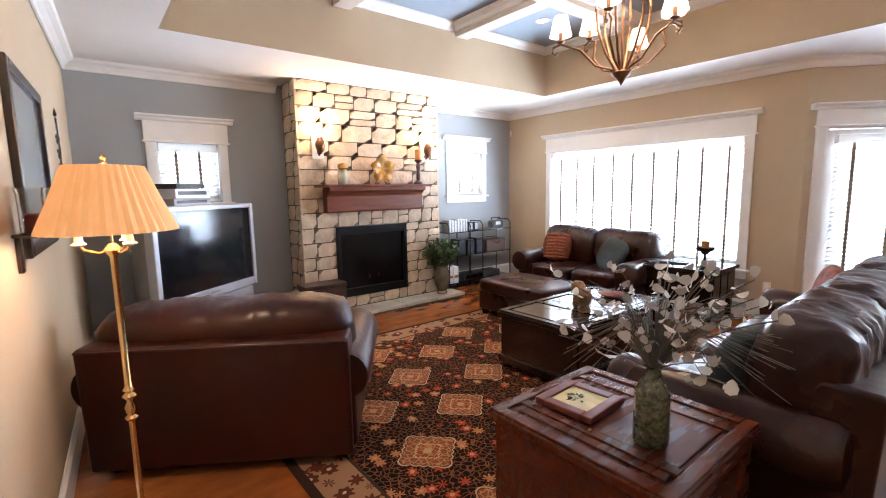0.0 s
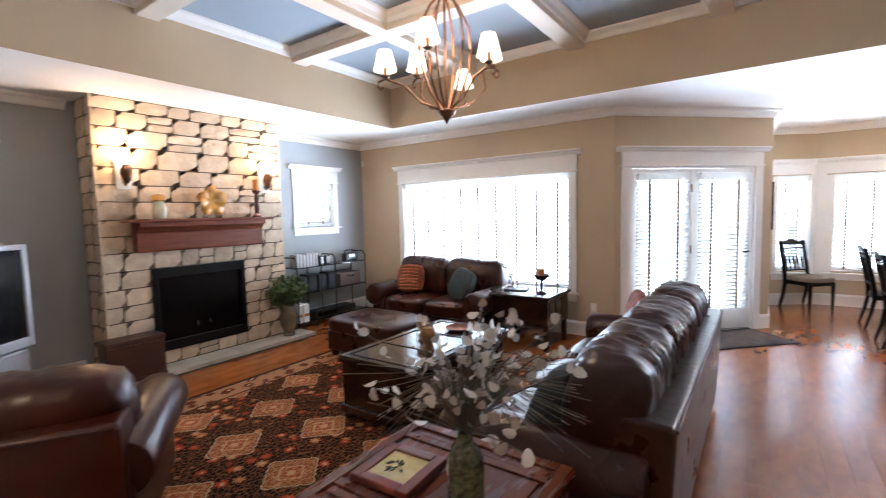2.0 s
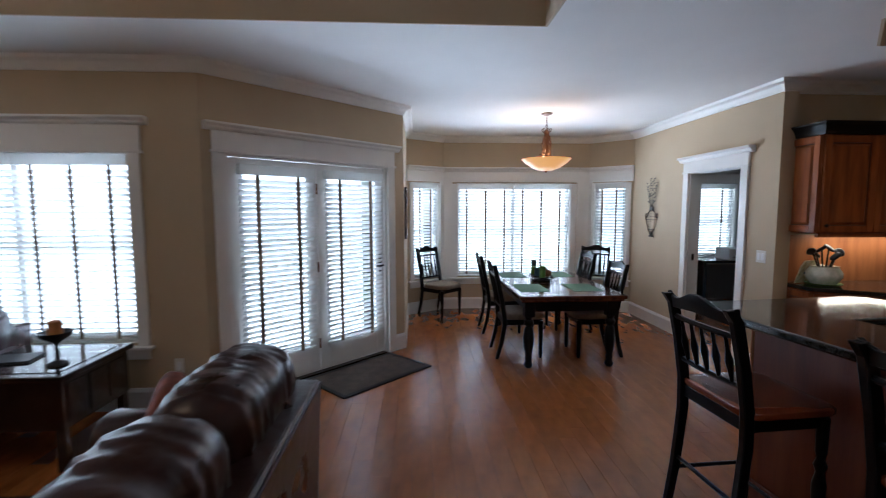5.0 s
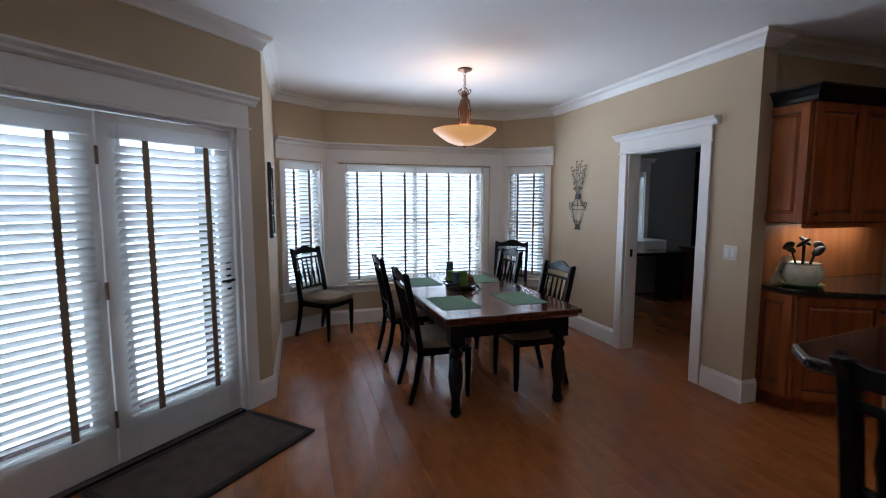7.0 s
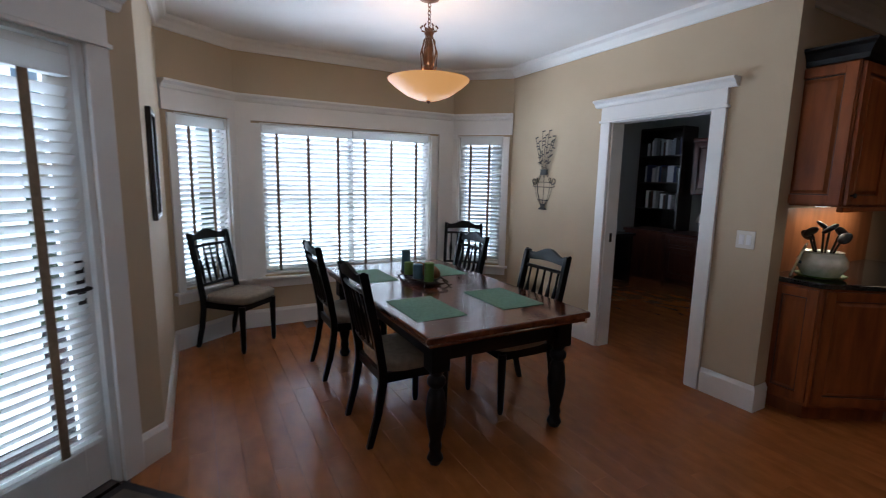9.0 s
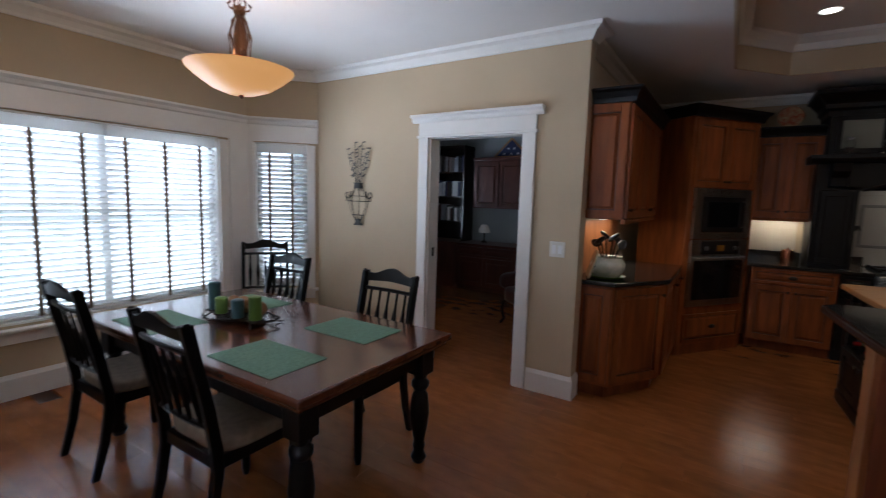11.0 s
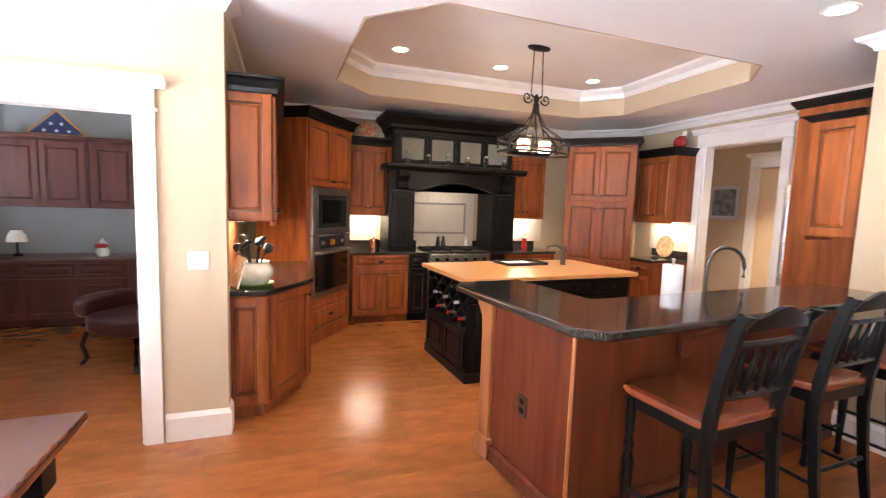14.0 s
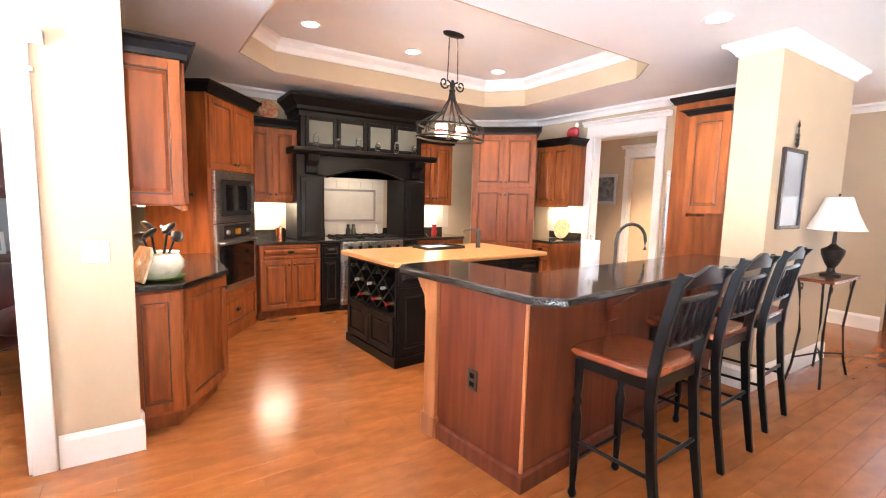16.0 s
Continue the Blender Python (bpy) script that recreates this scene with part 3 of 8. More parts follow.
def glazing(parent, a, b, lo, hi, cols, rows, depth):
    """Sash frame with its panes, set back in the wall."""
    y0, y1 = -depth - 0.045, -depth
    part("window_frame", box((a, y0, lo, a + 0.05, y1, hi), (b - 0.05, y0, lo, b, y1, hi), (a + 0.05, y0, hi - 0.05, b - 0.05, y1, hi), (a + 0.05, y0, lo, b - 0.05, y1, lo + 0.06)), TRIM, parent, bevel=0.003)
    w = (b - a - 0.10) / cols
    for i in range(1, cols):
        part("mullion", box((a + 0.05 + i * w - 0.03, y0, lo + 0.06, a + 0.05 + i * w + 0.03, y1, hi - 0.05)), TRIM, parent)
    for j in range(1, rows):
        z = lo + (hi - lo) * j / rows
        for i in range(cols):
            part("meeting_rail", box((a + 0.05 + i * w + (0.03 if i else 0), y0 + 0.004, z - 0.02, a + 0.05 + (i + 1) * w - (0.03 if i < cols - 1 else 0), y1 - 0.004, z + 0.02)), TRIM, parent)
    for i in range(cols):
        p = part("pane", box((a + 0.05 + i * w, y0 + 0.018, lo + 0.06, a + 0.05 + (i + 1) * w, y0 + 0.022, hi - 0.05)), GLASS, parent)
        p.visible_shadow = False


def window_unit(name, m, a, b, lo, hi, label, cols=1, rows=2, tapes=(), blinds=1, tilt=24, rise=0.2, casing=0.09, sides=(True, True), head=True):
    th = thing(name, m, label, "window", "", "structure")
    if head:
        header_parts(th, a - (0 if sides[0] else 0.0), b, hi, rise=rise)
    cs = []
    if sides[0]:
        cs.append((a - casing, 0, lo - 0.02, a, 0.022, hi - 0.012))
    if sides[1]:
        cs.append((b, 0, lo - 0.02, b + casing, 0.022, hi - 0.012))
    for c in cs:
        part("side_casing", box(c), TRIM, th, bevel=0.003)
    part("window_sill", box((a - casing - 0.03, -0.02, lo - 0.045, b + casing + 0.03, 0.06, lo - 0.02)), TRIM, th, bevel=0.006)
    part("apron", box((a - casing, 0, lo - 0.13, b + casing, 0.02, lo - 0.046)), TRIM, th, bevel=0.003)
    part("jamb", box((a, -0.145, lo, a + 0.012, -0.002, hi), (b - 0.012, -0.145, lo, b, -0.002, hi), (a + 0.012, -0.145, hi - 0.012, b - 0.012, -0.002, hi), (a + 0.012, -0.145, lo, b - 0.012, -0.002, lo + 0.012)), TRIM, th)
    glazing(th, a + 0.012, b - 0.012, lo + 0.012, hi - 0.012, cols, rows, 0.085)
    w = (b - a - 0.03) / max(1, blinds)
    for i in range(blinds):
        blind(m, a + 0.017 + i * w, a + 0.012 + (i + 1) * w - 0.004, lo + 0.012, hi - 0.014, tapes, tilt, "white wooden slat blind with dark ladder tapes")
    return th


window_unit("window_1", M_EAST, 0.54, 3.22, 0.55, 2.05, "wide white-cased living room window behind slat blinds", cols=3, tapes=(0.17, 0.5, 0.83), blinds=3, tilt=34, rise=0.25)
window_unit("window_2", M_NORTH, 0.66 + T, 1.32 + T, 1.42, 2.08, "small white-cased window high in the grey wall", rows=1, tapes=(0.28, 0.72), tilt=38, rise=0.23)
window_unit("window_3", M_NORTH, 4.63 + T, 5.22 + T, 1.42, 2.04, "small white-cased window above the television", rows=1, tapes=(0.32, 0.72), tilt=38, rise=0.25)
window_unit("window_4", M_BC, 0.30, 2.14, 0.53, 2.02, "wide dining bay window behind slat blinds", cols=2, tapes=(0.17, 0.51, 0.85), blinds=2, tilt=38, head=False)
window_unit("window_5", M_BN, 0.08, 0.58, 0.53, 2.02, "narrow dining bay window behind a slat blind", tapes=(0.3, 0.75), tilt=38, head=False, casing=0.07)
window_unit("window_6", M_BS, 0.10, 0.63, 0.53, 2.02, "narrow dining bay window behind a slat blind", tapes=(0.3, 0.75), tilt=38, head=False, casing=0.07)
window_unit("window_7", M_OE, 1.40, 2.30, 0.75, 2.05, "white-cased study window behind slat blinds", tapes=(0.25, 0.75), tilt=38)
BAYLINE = [(9.24, -3.33), (9.73, -2.83), (9.73, -0.47), (9.33, 0.10)]
moulding("trim_bay_frieze", BAYLINE, [(0.0, 2.03), (0.026, 2.03), (0.026, 2.19), (0.04, 2.20), (0.05, 2.225), (0.08, 2.245), (0.08, 2.262), (0.0, 2.262)], "white frieze with cornice over the bay windows")
for i, (p, s) in enumerate((((9.73, -2.83), 0.0), ((9.73, -0.47), 0.0))):
    bm = sweep([(9.73 - 0.046, p[1] - 0.047), (9.73, p[1]), (9.73, p[1] + 0.20)] if i == 0 else [(9.73, p[1] - 0.14), (9.73, p[1]), (9.73 - 0.043, p[1] + 0.062)], [(0.003, 0.40), (0.028, 0.40), (0.028, 2.03), (0.003, 2.03)])
    tagged(part("trim_bay_corner", bm, TRIM), "white corner casing between the bay windows", "trim", "", "structure")

# garden doors
gd = thing("door_1", M_DOOR, "pair of white glazed garden doors with slat blinds", "door", "", "structure")
A, B_, TOP = 0.25, 1.97, 2.07
header_parts(gd, A, B_, TOP, rise=0.21)
for c in ((A - 0.10, 0, 0, A, 0.024, TOP - 0.012), (B_, 0, 0, B_ + 0.10, 0.024, TOP - 0.012)):
    part("side_casing", box(c), TRIM, gd, bevel=0.003)
part("jamb", box((A, -0.15, 0, A + 0.03, -0.002, TOP), (B_ - 0.03, -0.15, 0, B_, -0.002, TOP), (A + 0.03, -0.15, TOP - 0.03, B_ - 0.03, -0.002, TOP)), TRIM, gd)
part("threshold", box((A + 0.03, -0.15, -0.01, B_ - 0.03, 0.02, 0.022)), ESPRESSO, gd, "dark wooden threshold", bevel=0.004)
half = (B_ - A - 0.06) / 2
for i in range(2):
    a = A + 0.03 + i * half + 0.003
    b = a + half - 0.006
    leaf = part("door_leaf", box((a, -0.075, 0.025, a + 0.105, -0.03, TOP - 0.034), (b - 0.105, -0.075, 0.025, b, -0.03, TOP - 0.034), (a + 0.105, -0.075, 0.025, b - 0.105, -0.03, 0.27), (a + 0.105, -0.075, TOP - 0.15, b - 0.105, -0.03, TOP - 0.034)), TRIM, gd, bevel=0.003)
    p = part("pane", box((a + 0.105, -0.056, 0.27, b - 0.105, -0.05, TOP - 0.15)), GLASS, leaf)
    p.visible_shadow = False
    part("glazing_bead", box((a + 0.105, -0.048, 0.27, a + 0.12, -0.027, TOP - 0.15), (b - 0.12, -0.048, 0.27, b - 0.105, -0.027, TOP - 0.15), (a + 0.12, -0.048, 0.27, b - 0.12, -0.027, 0.285), (a + 0.12, -0.048, TOP - 0.165, b - 0.12, -0.027, TOP - 0.15)), TRIM, leaf)
    blind(M_DOOR, a + 0.062, b - 0.062, 0.27, TOP - 0.09, (0.24, 0.78), 46, "white slat blind fixed to a garden door", depth=-0.045, tape=0.019)
    for z in (0.3, 1.05, 1.8):
        part("hinge", lathe([(0.007, -0.05), (0.007, 0.05)], A + 0.03 + half + 0.0 if i == 0 else a + 0.002, -0.024, z, 8), BRONZE, leaf, "dark bronze hinge")
    if i == 0:
        part("handle_plate", box((a + 0.035, -0.03, 0.90, a + 0.07, -0.022, 1.12)), IRON, leaf, "dark bronze handle plate", bevel=0.003)
        part("lever_handle", tube([(a + 0.052, -0.022, 1.0), (a + 0.052, 0.03, 1.0), (a + 0.07, 0.035, 1.0), (a + 0.15, 0.03, 1.0)], 0.009), IRON, leaf, "dark bronze lever", smooth=True)


def doorway(name, m, a, b, top, label, y0=0.0, thick=0.14, rise=0.2):
    th = thing(name, m, label, "doorway", "", "structure")
    header_parts(th, a, b, top, rise=rise)
    for c in ((a - 0.10, 0, 0, a, 0.024, top - 0.012), (b, 0, 0, b + 0.10, 0.024, top - 0.012)):
        part("side_casing", box(c), TRIM, th, bevel=0.003)
    part("jamb", box((a, -thick, 0, a + 0.018, -0.002, top), (b - 0.018, -thick, 0, b, -0.002, top), (a + 0.018, -thick, top - 0.018, b - 0.018, -0.002, top)), TRIM, th)
    return th


dw = doorway("door_2", M_DS, 0.47, 1.36, 2.04, "white-cased study doorway standing empty", rise=0.17)
part("strike_plate", box((1.339, -0.085, 0.98, 1.3425, -0.055, 1.06)), IRON, dw, "dark metal strike plate")
doorway("door_3", M_KW, 1.44, 2.40, 2.38, "tall white-cased opening from kitchen to hall", rise=0.2)
dh = doorway("door_4", M_HW, 2.75, 3.55, 2.3, "white-cased doorway off the hall", rise=0.2)
part("door_leaf", box((2.77, -0.11, 0.01, 3.53, -0.07, 2.27)), mat("cream_door_paint", (0.70, 0.52, 0.30), 0.5, spots=0.05), dh, "cream painted panel door", bevel=0.003)
part("knob", lathe([(0.012, 0.0), (0.012, 0.03), (0.028, 0.04), (0.03, 0.055), (0.015, 0.068)], m=Matrix.Translation((2.86, -0.07, 1.0)) @ Matrix.Rotation(radians(-90), 4, "X"), seg=14), IRON, dh, "dark round knob", smooth=True)


def switch_plate(m, x, z, w, h, label, rockers):
    th = thing("switch_plate", m @ Matrix.Translation((x, 0, z)), label, "switch")
    part("plate", box((-w / 2, 0, -h / 2, w / 2, 0.007, h / 2)), CERAMIC, th, bevel=0.003)
    for i in range(rockers):
        c = (i - (rockers - 1) / 2) * 0.046
        part("rocker", box((c - 0.016, 0.007, -0.033, c + 0.016, 0.011, 0.033)), PAPER, th, bevel=0.002)


switch_plate(M_DS, 0.16, 1.15, 0.118, 0.118, "white double light switch plate on tan wall", 2)
switch_plate(M_EAST, 0.24, 0.36, 0.075, 0.118, "white wall outlet beside the garden doors", 1)

sensor = thing("alarm_sensor", pose(6.13, 5.70, 2.42, 0, 0, 45), "small white alarm sensor in the wall corner", "alarm sensor")
part("housing", box((-0.03, -0.03, -0.055, 0.03, 0.0, 0.055)), CERAMIC, sensor, bevel=0.008)
part("lens", box((-0.02, -0.034, -0.03, 0.02, -0.03, 0.01)), PAPER, sensor, bevel=0.004)

# ---------------------------------------------------------------- living room
FX0, FX1, FY = 2.24, 4.24, 5.24      # chimney breast
FBX0, FBX1, FBZ0, FBZ1 = 2.66, 3.66, 0.20, 1.07

fp = thing("fireplace", pose(0, 0, 0), "stone chimney breast with black gas firebox and hearth", "fireplace")
part("core", box((FX0 + 0.03, FY + 0.03, 0, FBX0, 5.75, H), (FBX1, FY + 0.03, 0, FX1 - 0.03, 5.75, H), (FBX0, FY + 0.03, FBZ1, FBX1, 5.75, H), (FBX0, FY + 0.03, 0, FBX1, 5.75, FBZ0)), MORTAR, fp, "dark mortar joints between the stones")
part("firebox", box((FBX0, 5.6, FBZ0, FBX1, 5.62, FBZ1), (FBX0 + 0.001, FY + 0.05, FBZ0, FBX0 + 0.02, 5.6, FBZ1), (FBX1 - 0.02, FY + 0.05, FBZ0, FBX1 - 0.001, 5.6, FBZ1), (FBX0 + 0.02, FY + 0.05, FBZ1 - 0.02, FBX1 - 0.02, 5.6, FBZ1 - 0.001), (FBX0 + 0.02, FY + 0.05, FBZ0 + 0.001, FBX1 - 0.02, 5.6, FBZ0 + 0.02)), SOOT, fp, "black metal firebox")
part("firebox_frame", box((FBX0, FY, FBZ0, FBX0 + 0.05, FY + 0.05, FBZ1), (FBX1 - 0.05, FY, FBZ0, FBX1, FY + 0.05, FBZ1), (FBX0 + 0.05, FY, FBZ1 - 0.10, FBX1 - 0.05, FY + 0.05, FBZ1), (FBX0 + 0.05, FY, FBZ0, FBX1 - 0.05, FY + 0.05, FBZ0 + 0.10)), SOOT, fp, "black louvred surround", bevel=0.004)
part("fire_glass", box((FBX0 + 0.05, FY + 0.035, FBZ0 + 0.10, FBX1 - 0.05, FY + 0.04, FBZ1 - 0.10)), FIREGLASS, fp, "dark reflective fire glass")
for i in range(5):
    part("log", lathe([(0.045, -0.3), (0.055, -0.1), (0.05, 0.12), (0.04, 0.3)], m=Matrix.Translation((3.16 + (i - 2) * 0.06, 5.5 - 0.02 * (i % 2), FBZ0 + 0.2 + 0.05 * (i % 3))) @ Euler((0, radians(84), radians((i - 2) * 22))).to_matrix().to_4x4(), seg=9), mat("ceramic_log", (0.06, 0.04, 0.03), 0.9, spots=0.4, bump=0.5), fp)
# mantel
mant = thing("mantel_shelf", pose(0, 0, 0), "reddish brown moulded wooden mantel shelf on the chimney", "mantel")
prof = [(5.235, 1.25), (5.13, 1.25), (5.12, 1.27), (5.12, 1.44), (5.10, 1.47), (5.06, 1.50), (5.04, 1.50), (5.04, 1.545), (5.235, 1.545)]
part("beam", slab(prof, 2.50, 3.84), MANTEL, mant, bevel=0.004)
part("shelf_board", box((2.40, 5.02, 1.545, 3.93, 5.235, 1.575)), MANTEL, mant, bevel=0.006)
# hearth tiles are laid on a bed
hb = thing("hearth", pose(0, 0, 0), "low pale stone hearth on the wood floor", "hearth")
part("bed", box((2.22, 4.955, 0.0, 4.41, 5.265, 0.035)), MORTAR, hb)
for i, (a, b) in enumerate(((2.20, 2.62), (2.625, 3.05), (3.055, 3.42), (3.425, 3.92), (3.925, 4.42))):
    part("hearth_tile", box((a, 4.945, 0.02, b, 5.262, 0.062)), HEARTH, hb, bevel=0.006)

# stones: coursed rubble, each its own piece
rs = random.Random(5)


def stone(name_parent, x0, z0, x1, z1, depth, axis):
    """One split-face stone; axis 'y' is the front face, 'x' the flank."""
    g = 0.0055
    x0, x1, z0, z1 = x0 + g, x1 - g, z0 + g, z1 - g
    bm = bmesh.new()
    n, k = 4, 3
    grid = []
    for j in range(k + 1):
        row = []
        for i in range(n + 1):
            u, v = i / n, j / k
            rim_ = i in (0, n) or j in (0, k)
            jig = 0.0018 if rim_ else 0.012
            bul = 0.0 if rim_ else 0.006 + rs.uniform(-0.004, 0.005)
            row.append(bm.verts.new((x0 + (x1 - x0) * u + rs.uniform(-jig, jig), -depth - bul, z0 + (z1 - z0) * v + rs.uniform(-jig, jig))))
        grid.append(row)
    for j in range(k):
        for i in range(n):
            bm.faces.new((grid[j][i], grid[j][i + 1], grid[j + 1][i + 1], grid[j + 1][i]))
    rim = [grid[0][i] for i in range(n + 1)] + [grid[j][n] for j in range(1, k + 1)] + [grid[k][i] for i in range(n - 1, -1, -1)] + [grid[j][0] for j in range(k - 1, 0, -1)]
    back = [bm.verts.new((v.co.x, 0.035, v.co.z)) for v in rim]
    for i in range(len(rim)):
        j = (i + 1) % len(rim)
        bm.faces.new((rim[i], back[i], back[j], rim[j]))
    ob = part("stone", bm, STONE, name_parent, smooth=True)
    return ob


def courses(x0, x1, z0, z1, lo, hi, wmin, wmax):
    """Stone rectangles filling a panel, in courses that split now and then."""
    out, z = [], z0
    while z < z1 - 0.03:
        h = min(rs.uniform(lo, hi), z1 - z)
        if z1 - (z + h) < 0.06:
            h = z1 - z
        x = x0
        while x < x1 - 0.02:
            w = rs.uniform(wmin, wmax) * (1.15 if h < 0.11 else 1.0)
            if x1 - (x + w) < wmin * 0.6:
                w = x1 - x
            if h > 0.135 and rs.random() < 0.12:
                c = h * rs.uniform(0.42, 0.58)
                out += [(x, z, x + w, z + c), (x, z + c, x + w, z + h)]
            else:
                out.append((x, z, x + w, z + h))
            x += w
        z += h
    return out


rects = courses(FX0, FBX0, 0.062, FBZ1, 0.11, 0.185, 0.15, 0.34) + courses(FBX1, FX1, 0.062, FBZ1, 0.11, 0.185, 0.15, 0.34)
rects += courses(FBX0, FBX1, 0.062, FBZ0, 0.13, 0.14, 0.16, 0.24)
rects += courses(FX0, FX1, FBZ1, 1.25, 0.17, 0.18, 0.14, 0.28)
rects += courses(FX0, FX1, 1.25, 2.62, 0.14, 0.20, 0.20, 0.42) + courses(FX0, FX1, 2.62, H, 0.12, 0.125, 0.22, 0.42)
for r in rects:
    stone(fp, r[0], r[1], r[2], r[3], 0.0, "y").matrix_basis = pose(0, FY + 0.03, 0)
for r in courses(0.0, 5.74 - FY - 0.03, 0.0, H, 0.13, 0.20, 0.18, 0.36):
    stone(fp, r[0], r[1], r[2], r[3], 0.0, "x").matrix_basis = pose(FX0 + 0.03, 5.74, 0, 0, 0, -90)
for r in courses(0.0, 5.74 - FY - 0.03, 0.0, H, 0.13, 0.20, 0.18, 0.36):
    stone(fp, r[0], r[1], r[2], r[3], 0.0, "x").matrix_basis = pose(FX1 - 0.03, FY + 0.03, 0, 0, 0, 90)


def sconce(x):
    th = thing("wall_sconce", pose(x, FY + 0.012, 2.03), "bronze wall sconce with lit uplight bowl", "wall lamp", "chimney sconces")
    part("backplate", box((-0.07, -0.012, -0.16, 0.07, 0.0, 0.12)), CERAMIC, th, "pale backplate", bevel=0.006)
    part("bracket", tube([(0, -0.012, -0.08), (0, -0.05, -0.12), (0, -0.085, -0.09), (0, -0.085, -0.02)], 0.012), BRONZE, th, smooth=True)
    part("urn", lathe([(0.012, -0.11), (0.035, -0.08), (0.055, -0.02), (0.05, 0.03), (0.03, 0.06), (0.034, 0.075)], 0, -0.085, 0), BRONZE, th, smooth=True)
    part("bulb", lathe([(0.014, 0.07), (0.026, 0.12), (0.018, 0.16), (0.004, 0.19)], 0, -0.085, 0, 12), GLOW, th, "glowing flame bulb", smooth=True)
    lamp("sconce_light", "POINT", pose(x, FY - 0.10, 2.27), 17, (1.0, 0.58, 0.25), 0.05)


sconce(2.47)
sconce(3.98)

# mantel ornaments
pl = thing("glass_platter", pose(3.27, 5.16, 1.575), "amber glass ruffled platter on an easel", "platter")
bm = bmesh.new()
cen = bm.verts.new((0, 0.02, 0.19))
rim1 = [bm.verts.new((0.08 * math.cos(a), 0.01, 0.19 + 0.08 * math.sin(a))) for a in [i * math.pi / 14 for i in range(28)]]
rim2 = [bm.verts.new(((0.155 + 0.02 * math.sin(5 * a)) * math.cos(a), -0.02 + 0.018 * math.sin(7 * a), 0.19 + (0.155 + 0.02 * math.sin(5 * a)) * math.sin(a))) for a in [i * math.pi / 14 for i in range(28)]]
for i in range(28):
    j = (i + 1) % 28
    bm.faces.new((cen, rim1[i], rim1[j]))
    bm.faces.new((rim1[i], rim2[i], rim2[j], rim1[j]))
p = part("dish", bm, AMBER, pl, smooth=True)
sd = p.modifiers.new("thick", "SOLIDIFY")
sd.thickness = 0.006
part("easel", tube([(-0.08, -0.04, 0.03), (-0.08, -0.03, 0.006), (-0.08, 0.05, 0.006), (0, 0.055, 0.16), (0.08, 0.05, 0.006), (0.08, -0.03, 0.006), (0.08, -0.04, 0.03)], 0.005), IRON, pl, "black wire easel")
jar = thing("glass_jar", pose(2.72, 5.14, 1.575), "pale glass jar with amber cap on the mantel", "jar")
part("body", lathe([(0.05, 0.0), (0.062, 0.02), (0.066, 0.10), (0.05, 0.16), (0.04, 0.18)]), mat("milky_glass", (0.45, 0.44, 0.33), 0.15, spots=0.2, scale=12, coat=0.5), jar, smooth=True)
part("cap", lathe([(0.045, 0.18), (0.06, 0.19), (0.055, 0.235), (0.02, 0.25)]), AMBER, jar, "amber cap", smooth=True)
cs = thing("candle_stand", pose(3.80, 5.14, 1.575), "tall dark red candle stand with orange pillar candle", "candle holder")
part("stem", lathe([(0.06, 0.0), (0.06, 0.02), (0.025, 0.05), (0.03, 0.12), (0.018, 0.16), (0.03, 0.22), (0.02, 0.27), (0.05, 0.30), (0.05, 0.315)]), mat("dark_red_lacquer", (0.07, 0.012, 0.010), 0.3, spots=0.3, coat=0.4), cs, smooth=True)
part("candle", lathe([(0.038, 0.315), (0.038, 0.44), (0.03, 0.445)], seg=16), CANDLE_O, cs, "orange pillar candle", smooth=True)

# chest on the hearth
ch = thing("small_chest", pose(2.13, 4.955, 0.062), "low dark brown wooden chest on the hearth", "chest")
part("body", box((0.0, 0.0, 0.03, 0.48, 0.24, 0.35)), CHESTWOOD, ch, bevel=0.006)
part("lid", box((-0.012, -0.008, 0.352, 0.492, 0.25, 0.40)), CHESTWOOD, ch, bevel=0.01)
part("plinth", box((-0.006, -0.005, 0.0, 0.486, 0.245, 0.03)), CHESTWOOD, ch, bevel=0.004)

# plant in vase
pv = thing("potted_plant", pose(4.14, 5.11, 0.062), "leafy green plant in a brown glazed vase on the hearth", "plant")
part("vase", lathe([(0.07, 0.0), (0.075, 0.015), (0.06, 0.04), (0.10, 0.14), (0.115, 0.22), (0.10, 0.32), (0.075, 0.38), (0.095, 0.41), (0.08, 0.405), (0.06, 0.37)], seg=24), VASE, pv, "brown glazed pottery vase", smooth=True)


def foliage(parent, name, n, centre, spread, size, material, seed, aspect=0.55):
    r = random.Random(seed)
    bm = bmesh.new()
    for _ in range(n):
        d = Vector((r.gauss(0, 1), r.gauss(0, 1), r.gauss(0, 0.8)))
        d = d.normalized() * (r.random() ** 0.45)
        c = Vector(centre) + Vector((d.x * spread[0], d.y * spread[1], d.z * spread[2]))
        m = Matrix.Translation(c) @ Euler((r.uniform(-1, 1), r.uniform(-1, 1), r.uniform(0, 6.3))).to_matrix().to_4x4()
        s = size * r.uniform(0.6, 1.25)
        vs = [bm.verts.new(m @ Vector(q)) for q in ((-s, 0, 0), (-s * 0.35, -s * aspect, s * 0.14), (s * 0.45, -s * aspect * 0.8, s * 0.12), (s, 0, -s * 0.12), (s * 0.45, s * aspect * 0.8, s * 0.12), (-s * 0.35, s * aspect, s * 0.14))]
        bm.faces.new((vs[0], vs[1], vs[2], vs[3]))
        bm.faces.new((vs[0], vs[3], vs[4], vs[5]))
    return part(name, bm, material, parent, smooth=True)


